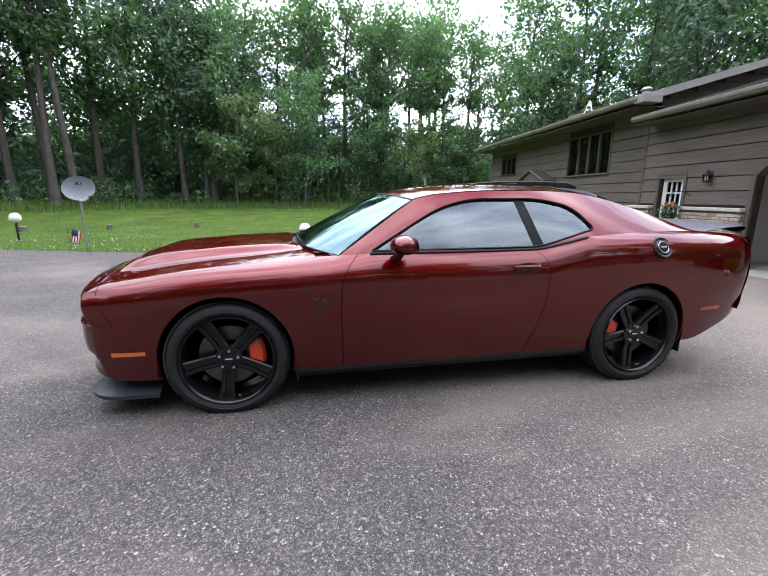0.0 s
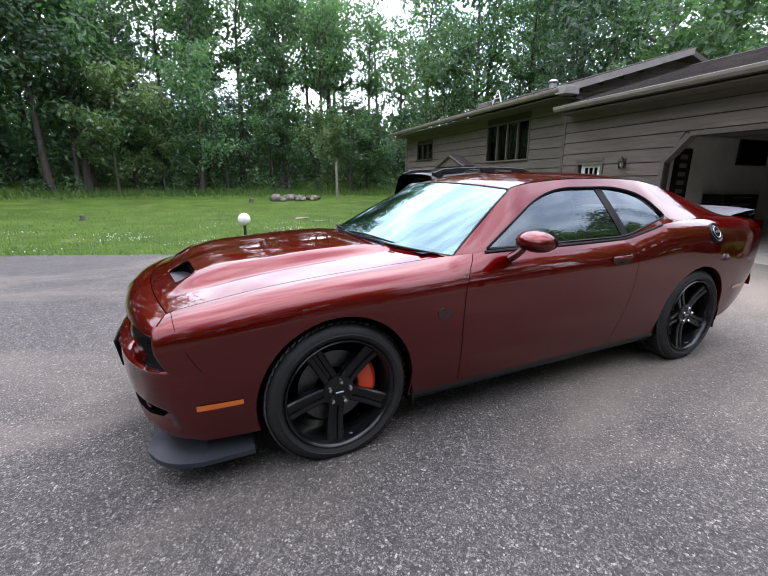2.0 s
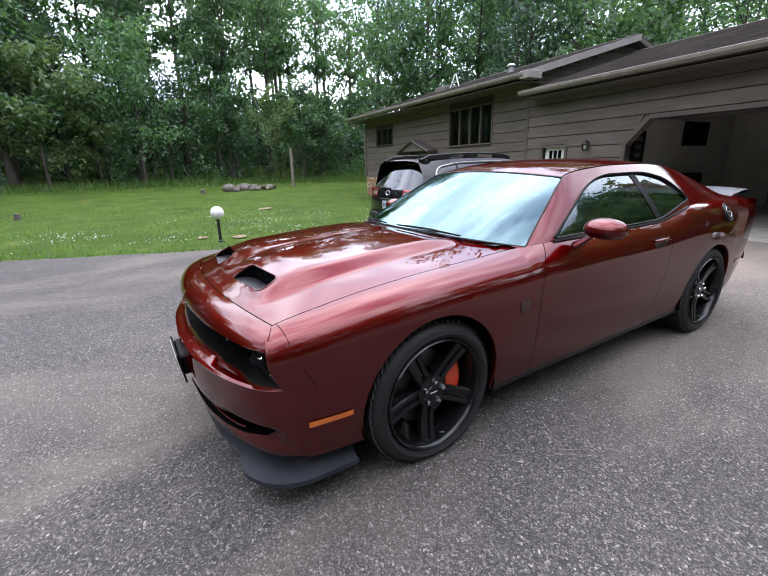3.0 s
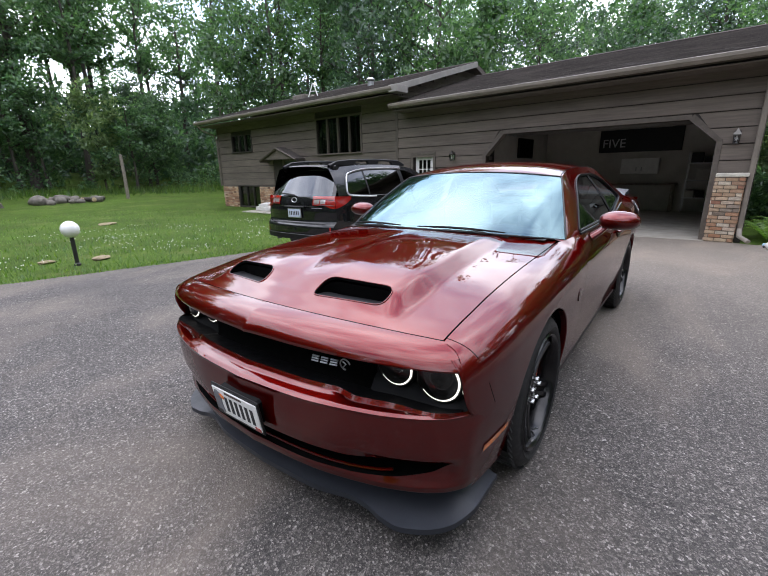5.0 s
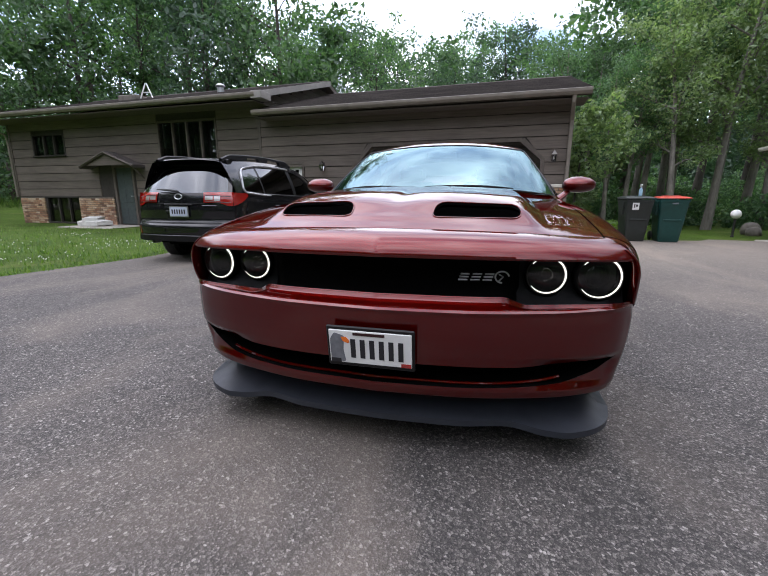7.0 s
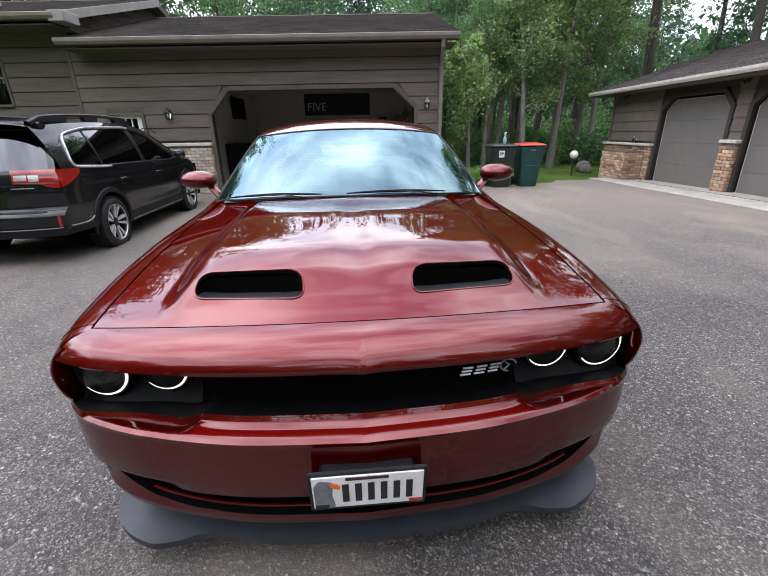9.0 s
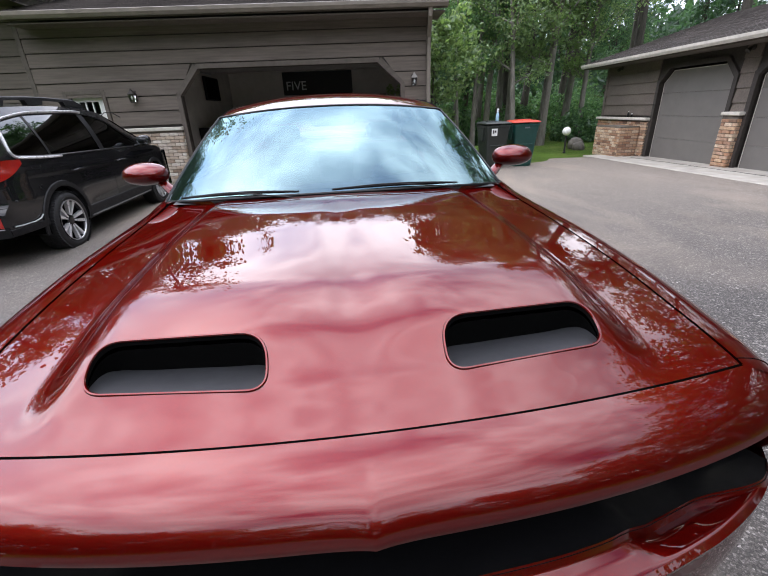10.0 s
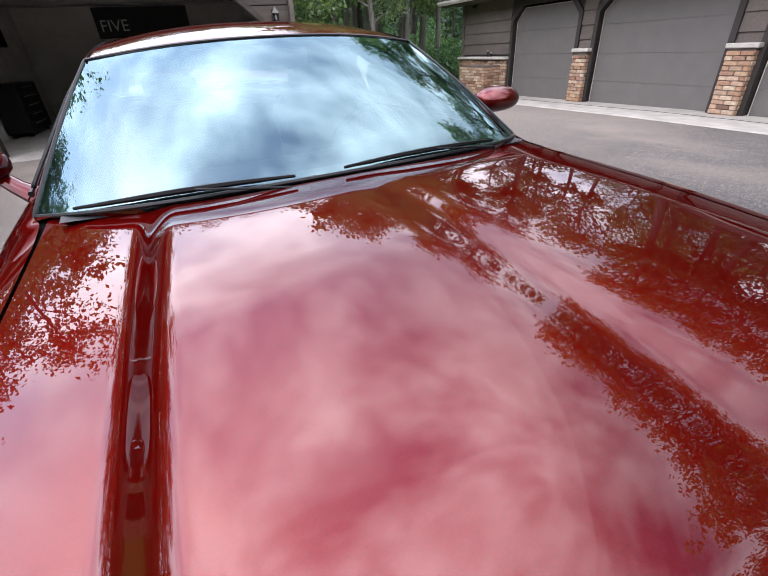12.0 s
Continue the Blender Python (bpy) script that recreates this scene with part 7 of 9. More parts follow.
# plate: picture at one side, lettering left as plain bars; it leans a little under the bumper's ridge
pl = part("front_plate", Geo().box(-0.004, 0.006, -0.160, 0.160, -0.080, 0.080, 0.004), M_BLACK, car, "black plate frame")
pl.matrix_basis = Matrix.Translation((-2.508, 0.0, 0.455)) @ pose(0, 0, 0, 0, -9, 0)
part("plate_face", Geo().box(-0.0075, -0.002, -0.150, 0.150, -0.064, 0.066, 0.002), M_WHITE, pl, "white number plate with a picture at one side")
for i in range(6):
    y = 0.070 - i * 0.0345
    part("plate_bar", Geo().box(-0.0090, -0.007, y - 0.018, y, -0.040, 0.034), M_DARKBAR, pl)
part("plate_picture", Geo().prism(round_poly([(0.145, -0.058), (0.090, -0.058), (0.098, -0.01), (0.092, 0.045), (0.130, 0.056), (0.146, 0.03)], 0.008, 3), -0.007, -0.0092, axis=0), M_GREYLINE, pl)
part("plate_picture", Geo().prism(round_poly([(0.098, 0.024), (0.076, 0.016), (0.074, 0.028), (0.085, 0.040), (0.105, 0.042)], 0.004, 3), -0.007, -0.0098, axis=0), M_AMBER, pl)
part("plate_tab", Geo().box(-0.0094, -0.007, 0.108, 0.146, -0.062, -0.046), M_DARKBAR, pl)
part("plate_tab", Geo().box(-0.0092, -0.007, -0.148, -0.112, -0.062, -0.048), M_REDLENS, pl)
part("plate_legend", Geo().box(-0.0092, -0.007, -0.055, 0.060, 0.050, 0.060), M_PAINTDARK, pl)
part("plate_bracket", Geo().box(0.004, 0.06, -0.130, 0.130, -0.05, 0.062, 0.01), M_BEZEL, pl)

# cabin -------------------------------------------------------------------
def ws(u, v):
    """Windshield: u -1..1 across, v 0 at the cowl to 1 at the roof."""
    yb, yt = 0.824, 0.636
    y = u * (yb + (yt - yb) * v)
    xb = -1.045 + 0.06 * np.abs(u) ** 2 + 0.225 * np.abs(u) ** 4
    zb = 1.026 - 0.012 * np.abs(u) ** 2 - 0.036 * np.abs(u) ** 4
    xt = -0.345 + 0.125 * np.abs(u) ** 2.4
    zt = 1.374 - 0.040 * np.abs(u) ** 2.2
    x = xb + (xt - xb) * v
    z = zb + (zt - zb) * v + 0.030 * v * (1 - v) * 4 * 0.5
    return np.stack([x, y, z], -1)


UU, VV2 = np.meshgrid(np.linspace(-1, 1, 121), np.linspace(0, 1, 61), indexing="ij")
g = Geo().grid(ws(UU, VV2))
wsg = part("windshield", g, M_WSGLASS, car, "raked windshield", smooth=60, normals=False)
wsg.visible_shadow = False
# painted corners between hood, fender and windshield
rows = []
for t in np.linspace(0, 1, 24):
    ip = ws(np.array(-(0.70 + 0.30 * t)), np.array(0.0))
    if t < 0.55:
        y_ = -(0.54 + (0.784 - 0.54) * t / 0.55)
        op = np.array([float(HX1(y_)) + 0.005, y_, float(hood_z(np.array(HX1(y_)), np.array(y_))) - 0.002])
    else:
        x_ = -0.80 + 0.045 * (t - 0.55) / 0.45
        op = flank_up(np.array(x_), np.array(1.0)) + np.array([0, 0.003, -0.001])
    mid_ = (ip + op) / 2 + np.array([0, 0, 0.004])
    rows.append([tuple(op), tuple(mid_), tuple(ip + np.array([0.004, 0, 0.001]))])
both("cowl_corner", Geo().grid(rows), M_PAINT, smooth=60)
# black frit border
o = [(-1, 0), (1, 0), (1, 1), (-1, 1)]
fr = []
for k in range(len(o)):
    a, b = o[k], o[(k + 1) % 4]
    for q in range(30):
        fr.append((a[0] + (b[0] - a[0]) * q / 30, a[1] + (b[1] - a[1]) * q / 30))
fr = np.array(fr)
inn = np.stack([fr[:, 0] * 0.91, 0.5 + (fr[:, 1] - 0.5) * 0.90], -1)
R0, R1 = ws(fr[:, 0], fr[:, 1]), ws(inn[:, 0], inn[:, 1])
for r_ in (R0, R1):
    r_[:, 2] -= 0.006
    r_[:, 0] += 0.006
part("windshield_border", Geo().grid(np.array([R0, R1]), wrap_v=True), M_BLACK, wsg)
part("windshield_seal", Geo().tube([tuple(p) for p in ws(fr[:, 0], fr[:, 1])], 0.006, 6, closed=True), M_BLACK, wsg)

fRZ = spl([-0.76, -0.68, -0.60, -0.45, -0.22, 0.0, 0.4, 0.7, 1.0, 1.25, 1.5, 1.75, 1.95, 2.05], [0.982, 1.034, 1.086, 1.184, 1.334, 1.374, 1.398, 1.401, 1.390, 1.352, 1.285, 1.205, 1.135, 1.105])
fRY = spl([-0.76, -0.68, -0.45, -0.22, 0.1, 0.5, 0.9, 1.2, 1.6, 2.05], [0.824, 0.798, 0.720, 0.638, 0.612, 0.605, 0.605, 0.615, 0.65, 0.72])


def green(x, s):
    """Side of the cabin from the window base (s = 0) to the roof rail (s = 1)."""
    y0, z0 = fTY(x), fTZ(x)
    y1, z1 = fRY(x), fRZ(x)
    b = 0.030 * np.clip((z1 - z0) / 0.38, 0, 1)
    y = y0 + (y1 - y0) * s + b * 4 * s * (1 - s) * 0.6
    z = z0 + (z1 - z0) * s
    return np.stack([x, -y, z], -1)


def green_xz(x, z):
    s = np.clip((z - fTZ(x)) / np.maximum(fRZ(x) - fTZ(x), 1e-4), 0, 1)
    return green(x, s)


DLO = round_poly([(-0.545, 1.008), (-0.07, 1.272), (0.18, 1.338), (0.72, 1.342), (0.96, 1.285), (1.07, 1.135), (0.64, 1.016)], [0.02, 0.22, 0.14, 0.16, 0.1, 0.03, 0.10], 7)
UU, SS = np.meshgrid(np.linspace(-0.755, 2.04, 186), np.linspace(0, 1, 46), indexing="ij")
P = green(UU, SS)
gg2 = cut_sheet(UU, P[..., 2], green_xz, [DLO])
both("cabin_side", gg2, M_PAINT, smooth=45)
da, db = np.array([p[0] for p in DLO]), np.array([p[1] for p in DLO])
loop = green_xz(da, db)
split = round_poly([(0.655, 0.99), (0.585, 1.36), (0.545, 1.36), (0.625, 0.99)], 0.002, 1)


def glass_f(a, b):
    p = green_xz(a, b)
    p[..., 1] += 0.010
    return p


gl_ = cut_sheet(np.meshgrid(np.linspace(-0.62, 1.12, 80), np.linspace(1.0, 1.345, 26), indexing="ij")[0], np.meshgrid(np.linspace(-0.62, 1.12, 80), np.linspace(1.0, 1.345, 26), indexing="ij")[1], glass_f, keep=DLO)
for o_ in both("side_window", gl_, M_GLASS, label="tinted side window", smooth=60):
    o_.visible_shadow = False
tr = loop.copy()
tr[:, 1] -= 0.001
both("window_trim", Geo().tube([tuple(p) for p in tr], 0.011, 6, closed=True, flat=0.7), M_BEZEL)
pil = [green_xz(np.array(x), np.array(z)) for x, z in ((0.635, 1.02), (0.605, 1.12), (0.58, 1.22), (0.555, 1.335))]
A_ = [(p[0] - 0.03, p[1] + 0.005, p[2]) for p in pil]
B_ = [(p[0] + 0.045, p[1] + 0.005, p[2]) for p in pil]
both("window_divider", Geo().grid([A_, B_]), M_BEZEL)
# waist seal along the window base
XX = np.linspace(-0.56, 1.0, 50)
p0 = flank_up(XX, np.full(50, 0.985))
both("waist_seal", Geo().tube([(p[0], p[1] - 0.002, p[2] + 0.004) for p in p0], 0.009, 6), M_BLACK)


def roof_p(x, u):
    """Roof: u -1..1 across between the rails."""
    zc = np.interp(x, RX, RC)
    y = u * fRY(x)
    z = fRZ(x) + (zc - fRZ(x)) * (1 - np.abs(u) ** 2.3)
    return np.stack([x, y, z], -1)


RX = np.linspace(-0.4, 2.1, 60)
fRC = spl([-0.4, -0.343, -0.2, 0.0, 0.3, 0.64, 1.0, 1.25, 1.5, 1.75, 2.0, 2.1], [1.356, 1.375, 1.413, 1.440, 1.456, 1.459, 1.447, 1.412, 1.345, 1.25, 1.15, 1.11])
RC = fRC(RX)
UU, TT = np.meshgrid(np.linspace(-1, 1, 51), np.linspace(0, 1, 40), indexing="ij")
XR = (-0.343 + 0.125 * np.abs(UU) ** 2.4) * (1 - TT) + (1.24 + 0.02 * UU ** 2) * TT
part("roof", Geo().grid(roof_p(XR, UU)), M_PAINT, car, smooth=60)
# roof-rail seams
for s in (-1, 1):
    q = roof_p(np.linspace(-0.24, 1.3, 30), np.full(30, s * 0.985))
    part("roof_seam", Geo().tube([(p[0], p[1], p[2] + 0.0005) for p in q], 0.004, 4), M_VOID, car)
q = roof_p(-0.3435 + 0.125 * np.abs(np.linspace(-1, 1, 40)) ** 2.4, np.linspace(-1, 1, 40))
part("roof_seam", Geo().tube([tuple(p) for p in q], 0.005, 4), M_BLACK, car)
XR = (1.25 + 0.02 * UU ** 2) * (1 - TT) + (1.98 + 0.03 * UU ** 2) * TT
P = roof_p(XR, UU * 0.93)
rw = part("rear_window", Geo().grid(P), M_GLASS, car, "tinted rear window", smooth=60)
for s in (-1, 1):
    rows = [roof_p(np.linspace(1.24, 2.05, 20), np.full(20, s * f)) for f in (0.925, 0.965, 1.0)]
    part("rear_pillar", Geo().grid(np.array(rows)), M_PAINT, car)
# deck, spoiler, tail
def deck_p(x, u):
    e = fTZ(x)
    return np.stack([x, u * fTY(x), e + 0.012 * (1 - u ** 2)], -1)


UU, TT = np.meshgrid(np.linspace(-1, 1, 41), np.linspace(0, 1, 16), indexing="ij")
part("decklid", Geo().grid(deck_p(1.9 + 0.60 * TT, UU)), M_PAINT, car, smooth=60)
rows = []
for dx, dz in ((0.0, 0.012), (0.10, 0.036), (0.30, 0.058), (0.42, 0.064), (0.435, 0.05), (0.42, 0.03), (0.36, 0.012)):
    rows.append([(2.10 + dx - 0.05 * (abs(u) ** 4), u * 0.775, float(fTZ(2.2)) + dz - 0.018 * abs(u) ** 6) for u in np.linspace(-1, 1, 41)])
part("spoiler", Geo().grid(rows), M_SPLIT, car, "charcoal rear spoiler", smooth=50)


def tail(v, t):
    z = 0.485 + 0.575 * t
    y = v * (fW(np.minimum(tailX(z), 2.5)) - 0.012)
    x = tailX(z) + 0.09 * (1 - np.abs(v) ** 3)
    return np.stack([x, y, z], -1)


VV, TT = np.meshgrid(np.linspace(-1, 1, 61), np.linspace(0, 1, 26), indexing="ij")
part("rear_bumper", Geo().grid(tail(VV, TT)), M_PAINT, car, smooth=60)
P = tail(np.linspace(-0.93, 0.93, 50)[:, None] + 0 * np.linspace(0, 1, 6)[None], 0.50 + 0.22 * np.linspace(0, 1, 6)[None] + 0 * np.linspace(0, 1, 50)[:, None])
P[..., 0] += 0.006
part("tail_lamp", Geo().grid(P), M_REDLENS, car, "full-width red tail lamp")
# mirrors
for s in (-1, 1):
    g = Geo()
    rows = []
    for a in np.linspace(0, math.pi, 13):
        r_ = math.sin(a) ** 0.75
        rows.append([(-0.335 - 0.03 + 0.085 * r_ * math.cos(b) * (1.15 if math.cos(b) < 0 else 0.62), -0.0 + 0.118 * -math.cos(a), 0.066 * r_ * math.sin(b) * (1.0 if math.sin(b) > 0 else 0.85)) for b in np.linspace(0, 2 * math.pi, 25)[:-1]])
    P = np.array(rows)
    P[..., 0] += 0.0
    P[..., 1] = s * (1.045 + P[..., 1])
    P[..., 2] += 1.062
    g.grid(P, wrap_v=True)
    mi = part("mirror", weld(g), M_PAINT, car, "red door mirror", smooth=60)
    part("mirror_glass", Geo().lathe([(0.0, 0.0), (1.0, 0.0)], 24, Matrix.Translation((-0.309, s * 1.045, 1.06)) @ pose(0, 0, 0, 0, 90, 0) @ Matrix.Diagonal((0.048, 0.10, 1, 1))), M_CHROME, mi)
    part("mirror_arm", Geo().tube([(-0.40, s * 0.895, 0.955), (-0.385, s * 0.935, 0.985), (-0.37, s * 0.975, 1.025)], [0.045, 0.036, 0.030], 10, flat=0.6), M_PAINT, mi)
# door handles: pull over a cup
for k, s in enumerate((-1, 1)):
    cup = [(0.515 + 0.092 * math.cos(a), 0.885 + (0.036 if math.sin(a) > 0 else 0.048) * math.sin(a)) for a in np.linspace(0, 2 * math.pi, 28)[:-1]]
    rows = [[(x, s * (0.949 if f < 0.9 else 0.9545), z + 0) for x, z in [(0.515 + (a - 0.515) * f, 0.885 + (b - 0.885) * f) for a, b in cup]] for f in (1.0, 0.92, 0.6, 0.02)]
    dh = part("door_handle", Geo().grid(rows, wrap_v=True), M_PAINTDARK, doors[k])
    part("handle_bar", Geo().tube([(0.42, s * 0.954, 0.893), (0.46, s * 0.972, 0.899), (0.57, s * 0.972, 0.899), (0.61, s * 0.954, 0.893)], [0.012, 0.016, 0.016, 0.012], 8, flat=0.7), M_PAINT, dh)
    part("lock_cylinder", Geo().lathe([(0.0, 0.004), (0.008, 0.003), (0.009, 0.0)], 12, Matrix.Translation((0.598, s * 0.957, 0.905)) @ pose(0, 0, 0, -90 * s * -1, 0, 0)), M_SATIN, dh)
# fuel cap on the left quarter
fm = Matrix.Translation((1.565, -0.948, 1.005)) @ pose(0, 0, 0, 62, 0, 4)
fc = part("fuel_cap", Geo().lathe([(0.080, -0.01), (0.080, 0.005), (0.074, 0.008), (0.066, 0.006), (0.060, 0.002), (0.0, 0.002)], 32, fm), M_BLACK, car, "round black fuel filler cap")
part("cap_face", Geo().lathe([(0.060, 0.003), (0.054, 0.009), (0.02, 0.010), (0.0, 0.010)], 28, fm), M_RIM, fc)
part("cap_ring", Geo().lathe([(0.040, 0.0095), (0.043, 0.012), (0.046, 0.0095)], 28, fm), M_SATIN, fc)
part("cap_grip", Geo().box(-0.024, 0.024, -0.006, 0.006, 0.009, 0.016, 0.002, fm), M_SATIN, fc)
# wipers
for y0, y1 in ((0.66, 0.16), (0.03, -0.50)):
    pts = []
    for t in np.linspace(0, 1, 16):
        y = y0 + (y1 - y0) * t
        p = ws(np.array(y / 0.77), np.array(0.012 + 0.014 * math.sin(math.pi * t)))
        pts.append((p[0] - 0.008, p[1], p[2] + 0.009))
    wp = part("wiper", Geo().tube(pts, [0.004 + 0.004 * math.sin(math.pi * t) for t in np.linspace(0, 1, 16)], 6), M_BEZEL, car)
    part("wiper_arm", Geo().tube([(pts[15 if y0 > 0 else 0][0] - 0.05, y1 if y0 > 0 else y0, 1.02), (pts[8][0] - 0.02, pts[8][1], pts[8][2] + 0.004)], 0.005, 6, flat=0.6), M_BEZEL, wp)
# interior: dash, seats, wheel, mirror
part("dashboard", Geo().grid([[(-0.98 + 0.07 * abs(u) ** 2, u * 0.74, 0.99) for u in np.linspace(-1, 1, 21)], [(-0.6, u * 0.76, 1.0 + 0.03 * math.exp(-((u + 0.5) / 0.25) ** 2)) for u in np.linspace(-1, 1, 21)], [(-0.42, u * 0.76, 0.96 + 0.03 * math.exp(-((u + 0.5) / 0.25) ** 2)) for u in np.linspace(-1, 1, 21)], [(-0.38, u * 0.76, 0.7) for u in np.linspace(-1, 1, 21)]]), M_INTERIOR, car)
for s in (-1, 1):
    st = part("seat", Geo().box(-0.1, 0.45, s * 0.38 - 0.26, s * 0.38 + 0.26, 0.45, 0.62, 0.06), M_INTERIOR, car)
    part("backrest", Geo().box(0.38, 0.52, s * 0.38 - 0.25, s * 0.38 + 0.25, 0.6, 1.12, 0.05, Matrix.Translation((0.0, 0, 0))), M_INTERIOR, st)
    part("headrest", Geo().box(0.46, 0.55, s * 0.38 - 0.13, s * 0.38 + 0.13, 1.13, 1.26, 0.03), M_INTERIOR, st)
part("rear_bench", Geo().box(1.05, 1.5, -0.6, 0.6, 0.5, 1.02, 0.06), M_INTERIOR, car)
part("parcel_shelf", Geo().box(1.45, 1.95, -0.68, 0.68, 1.02, 1.05, 0.01), M_INTERIOR, car)
part("cabin_floor", Geo().box(-0.6, 1.5, -0.84, 0.84, 0.3, 0.36), M_INTERIOR, car)
both("door_card", Geo().box(-0.6, 1.1, -0.86, -0.83, 0.36, 0.99, 0.01), M_INTERIOR)
sw = Matrix.Translation((-0.28, -0.38, 0.92)) @ pose(0, 0, 0, 0, 68, 0)
part("steering_wheel", Geo().tube([sw @ Vector((0.18 * math.cos(a), 0.18 * math.sin(a), 0)) for a in np.linspace(0, 2 * math.pi, 33)[:-1]], 0.016, 8, closed=True), M_INTERIOR, car)
part("rear_view_mirror", Geo().box(-0.36, -0.33, -0.12, 0.12, 1.27, 1.33, 0.012), M_BLACK, car)
part("headliner", Geo().grid([[(x, u * 0.57, float(fRC(x)) - 0.035 - 0.05 * u * u) for u in np.linspace(-1, 1, 13)] for x in np.linspace(-0.1, 1.25, 12)]), M_INTERIOR, car)

# wheels --------------------------------------------------------------------
def wheel(name, cx, cz, s, caliper_a, R=0.374, rim=0.283, width=0.275, yo=0.945, steer=0.0, parent=None, tyre_mat=None, style="five"):
    """Outer face towards s along y. Built about its own axis, then put in place."""
    m = Matrix.Translation((cx, s * (yo - width / 2), cz)) @ pose(0, 0, 0, 0, 0, steer) @ (pose(0, 0, 0, 90, 0, 0) if s < 0 else pose(0, 0, 0, -90, 0, 0))
    h = width / 2
    w = part(name, Geo().lathe([(rim + 0.004, h - 0.025), (rim + 0.012, h - 0.006), (rim + 0.030, h + 0.002), (R - 0.055, h + 0.004), (R - 0.028, h - 0.006), (R - 0.010, h - 0.022), (R, h - 0.045), (R + 0.002, 0), (R, -h + 0.045), (R - 0.02, -h + 0.012), (rim + 0.03, -h), (rim, -h + 0.02)], 72, m), M_TYRE, parent or car, "black road tyre", smooth=50)
    # tread grooves as thin raised rings and blocks
    g = Geo()
    for k in range(60):
        a = 2 * math.pi * k / 60
        for zz_, d in ((-0.085, 0.02), (-0.03, -0.02), (0.03, 0.02), (0.085, -0.02)):
            c, sn = math.cos(a), math.sin(a)
            v = []
            for da, dz in ((-0.042, -0.022), (0.042, -0.022), (0.042, 0.022), (-0.042, 0.022)):
                v.append(m @ Vector(((R + 0.006) * math.cos(a + da), (R + 0.006) * math.sin(a + da), zz_ + dz + da * 0.2)))
            b = []
            for da, dz in ((-0.046, -0.024), (0.046, -0.024), (0.046, 0.024), (-0.046, 0.024)):
                b.append(m @ Vector(((R - 0.002) * math.cos(a + da), (R - 0.002) * math.sin(a + da), zz_ + dz + da * 0.2)))
            g.add(v + b, [(0, 1, 2, 3), (0, 4, 5, 1), (1, 5, 6, 2), (2, 6, 7, 3), (3, 7, 4, 0)])
    tagged(part("tread", g, M_TYRE, w, smooth=0), kind="stuff")
    # sidewall ridge and worn lettering left as bars
    part("sidewall_ring", Geo().lathe([(rim + 0.034, h + 0.0035), (rim + 0.037, h + 0.006), (rim + 0.040, h + 0.004)], 72, m), M_TYRE, w)
    rm_ = part("rim", Geo().lathe([(rim + 0.008, h - 0.004), (rim + 0.003, h + 0.003), (rim - 0.004, h - 0.001), (rim - 0.012, h - 0.02), (rim - 0.02, h - 0.07), (rim - 0.03, -h + 0.06), (rim + 0.006, -h + 0.02)], 64, m), M_RIM, w, smooth=50)
    if style == "five":
        for k in range(5):
            a = math.pi / 2 + math.pi - 0.12 + 2 * math.pi * k / 5
            rot = m @ pose(0, 0, 0, 0, 0, math.degrees(a) - 90)
            rows = []
            for f in np.linspace(0, 1, 9):
                yy = 0.035 + (rim - 0.010 - 0.035) * f
                hw = 0.036 + 0.012 * f ** 1.5 + 0.006 * (1 - f) ** 3
                zc_ = h - 0.028 - 0.030 * (1 - f) * f * 2 - 0.022 * (1 - f)
                rows.append([(-hw, yy, zc_ - 0.045), (-hw, yy, zc_ - 0.006), (-hw * 0.8, yy, zc_), (-hw * 0.32, yy, zc_ - 0.002), (-hw * 0.2, yy, zc_ - 0.014), (hw * 0.2, yy, zc_ - 0.014), (hw * 0.32, yy, zc_ - 0.002), (hw * 0.8, yy, zc_), (hw, yy, zc_ - 0.006), (hw, yy, zc_ - 0.045)])
            P = np.array([[tuple(rot @ Vector(p)) for p in row] for row in rows])
            part("spoke", Geo().grid(P), M_RIM, rm_, smooth=30)
        part("hub", Geo().lathe([(0.085, h - 0.085), (0.082, h - 0.05), (0.05, h - 0.046), (0.034, h - 0.043), (0.031, h - 0.038), (0.0, h - 0.036)], 32, m), M_RIM, rm_)
        for k in range(5):
            a = math.pi / 2 + math.pi - 0.12 + 2 * math.pi * (k + 0.5) / 5
            lm = m @ Matrix.Translation((0.058 * math.cos(a), 0.058 * math.sin(a), h - 0.05))
            part("lug_nut", Geo().lathe([(0.013, 0.0), (0.013, 0.02), (0.009, 0.027), (0.0, 0.028)], 6, lm), M_CHROME, rm_)
        part("cap_badge", Geo().box(-0.022, 0.022, -0.004, 0.004, h - 0.0365, h - 0.034, 0.001, m), M_SATIN, rm_)
        part("valve_stem", Geo().tube([m @ Vector((0.05, -(rim - 0.03), h - 0.04)), m @ Vector((0.052, -(rim - 0.045), h - 0.015))], 0.004, 6), M_STEEL, rm_)
        bd = part("brake_disc", Geo().lathe([(0.10, h - 0.125), (0.195, h - 0.122), (0.197, h - 0.13), (0.195, h - 0.15), (0.1, h - 0.15)], 48, m), M_DISC, w)
        a = math.radians(caliper_a)
        rows = []
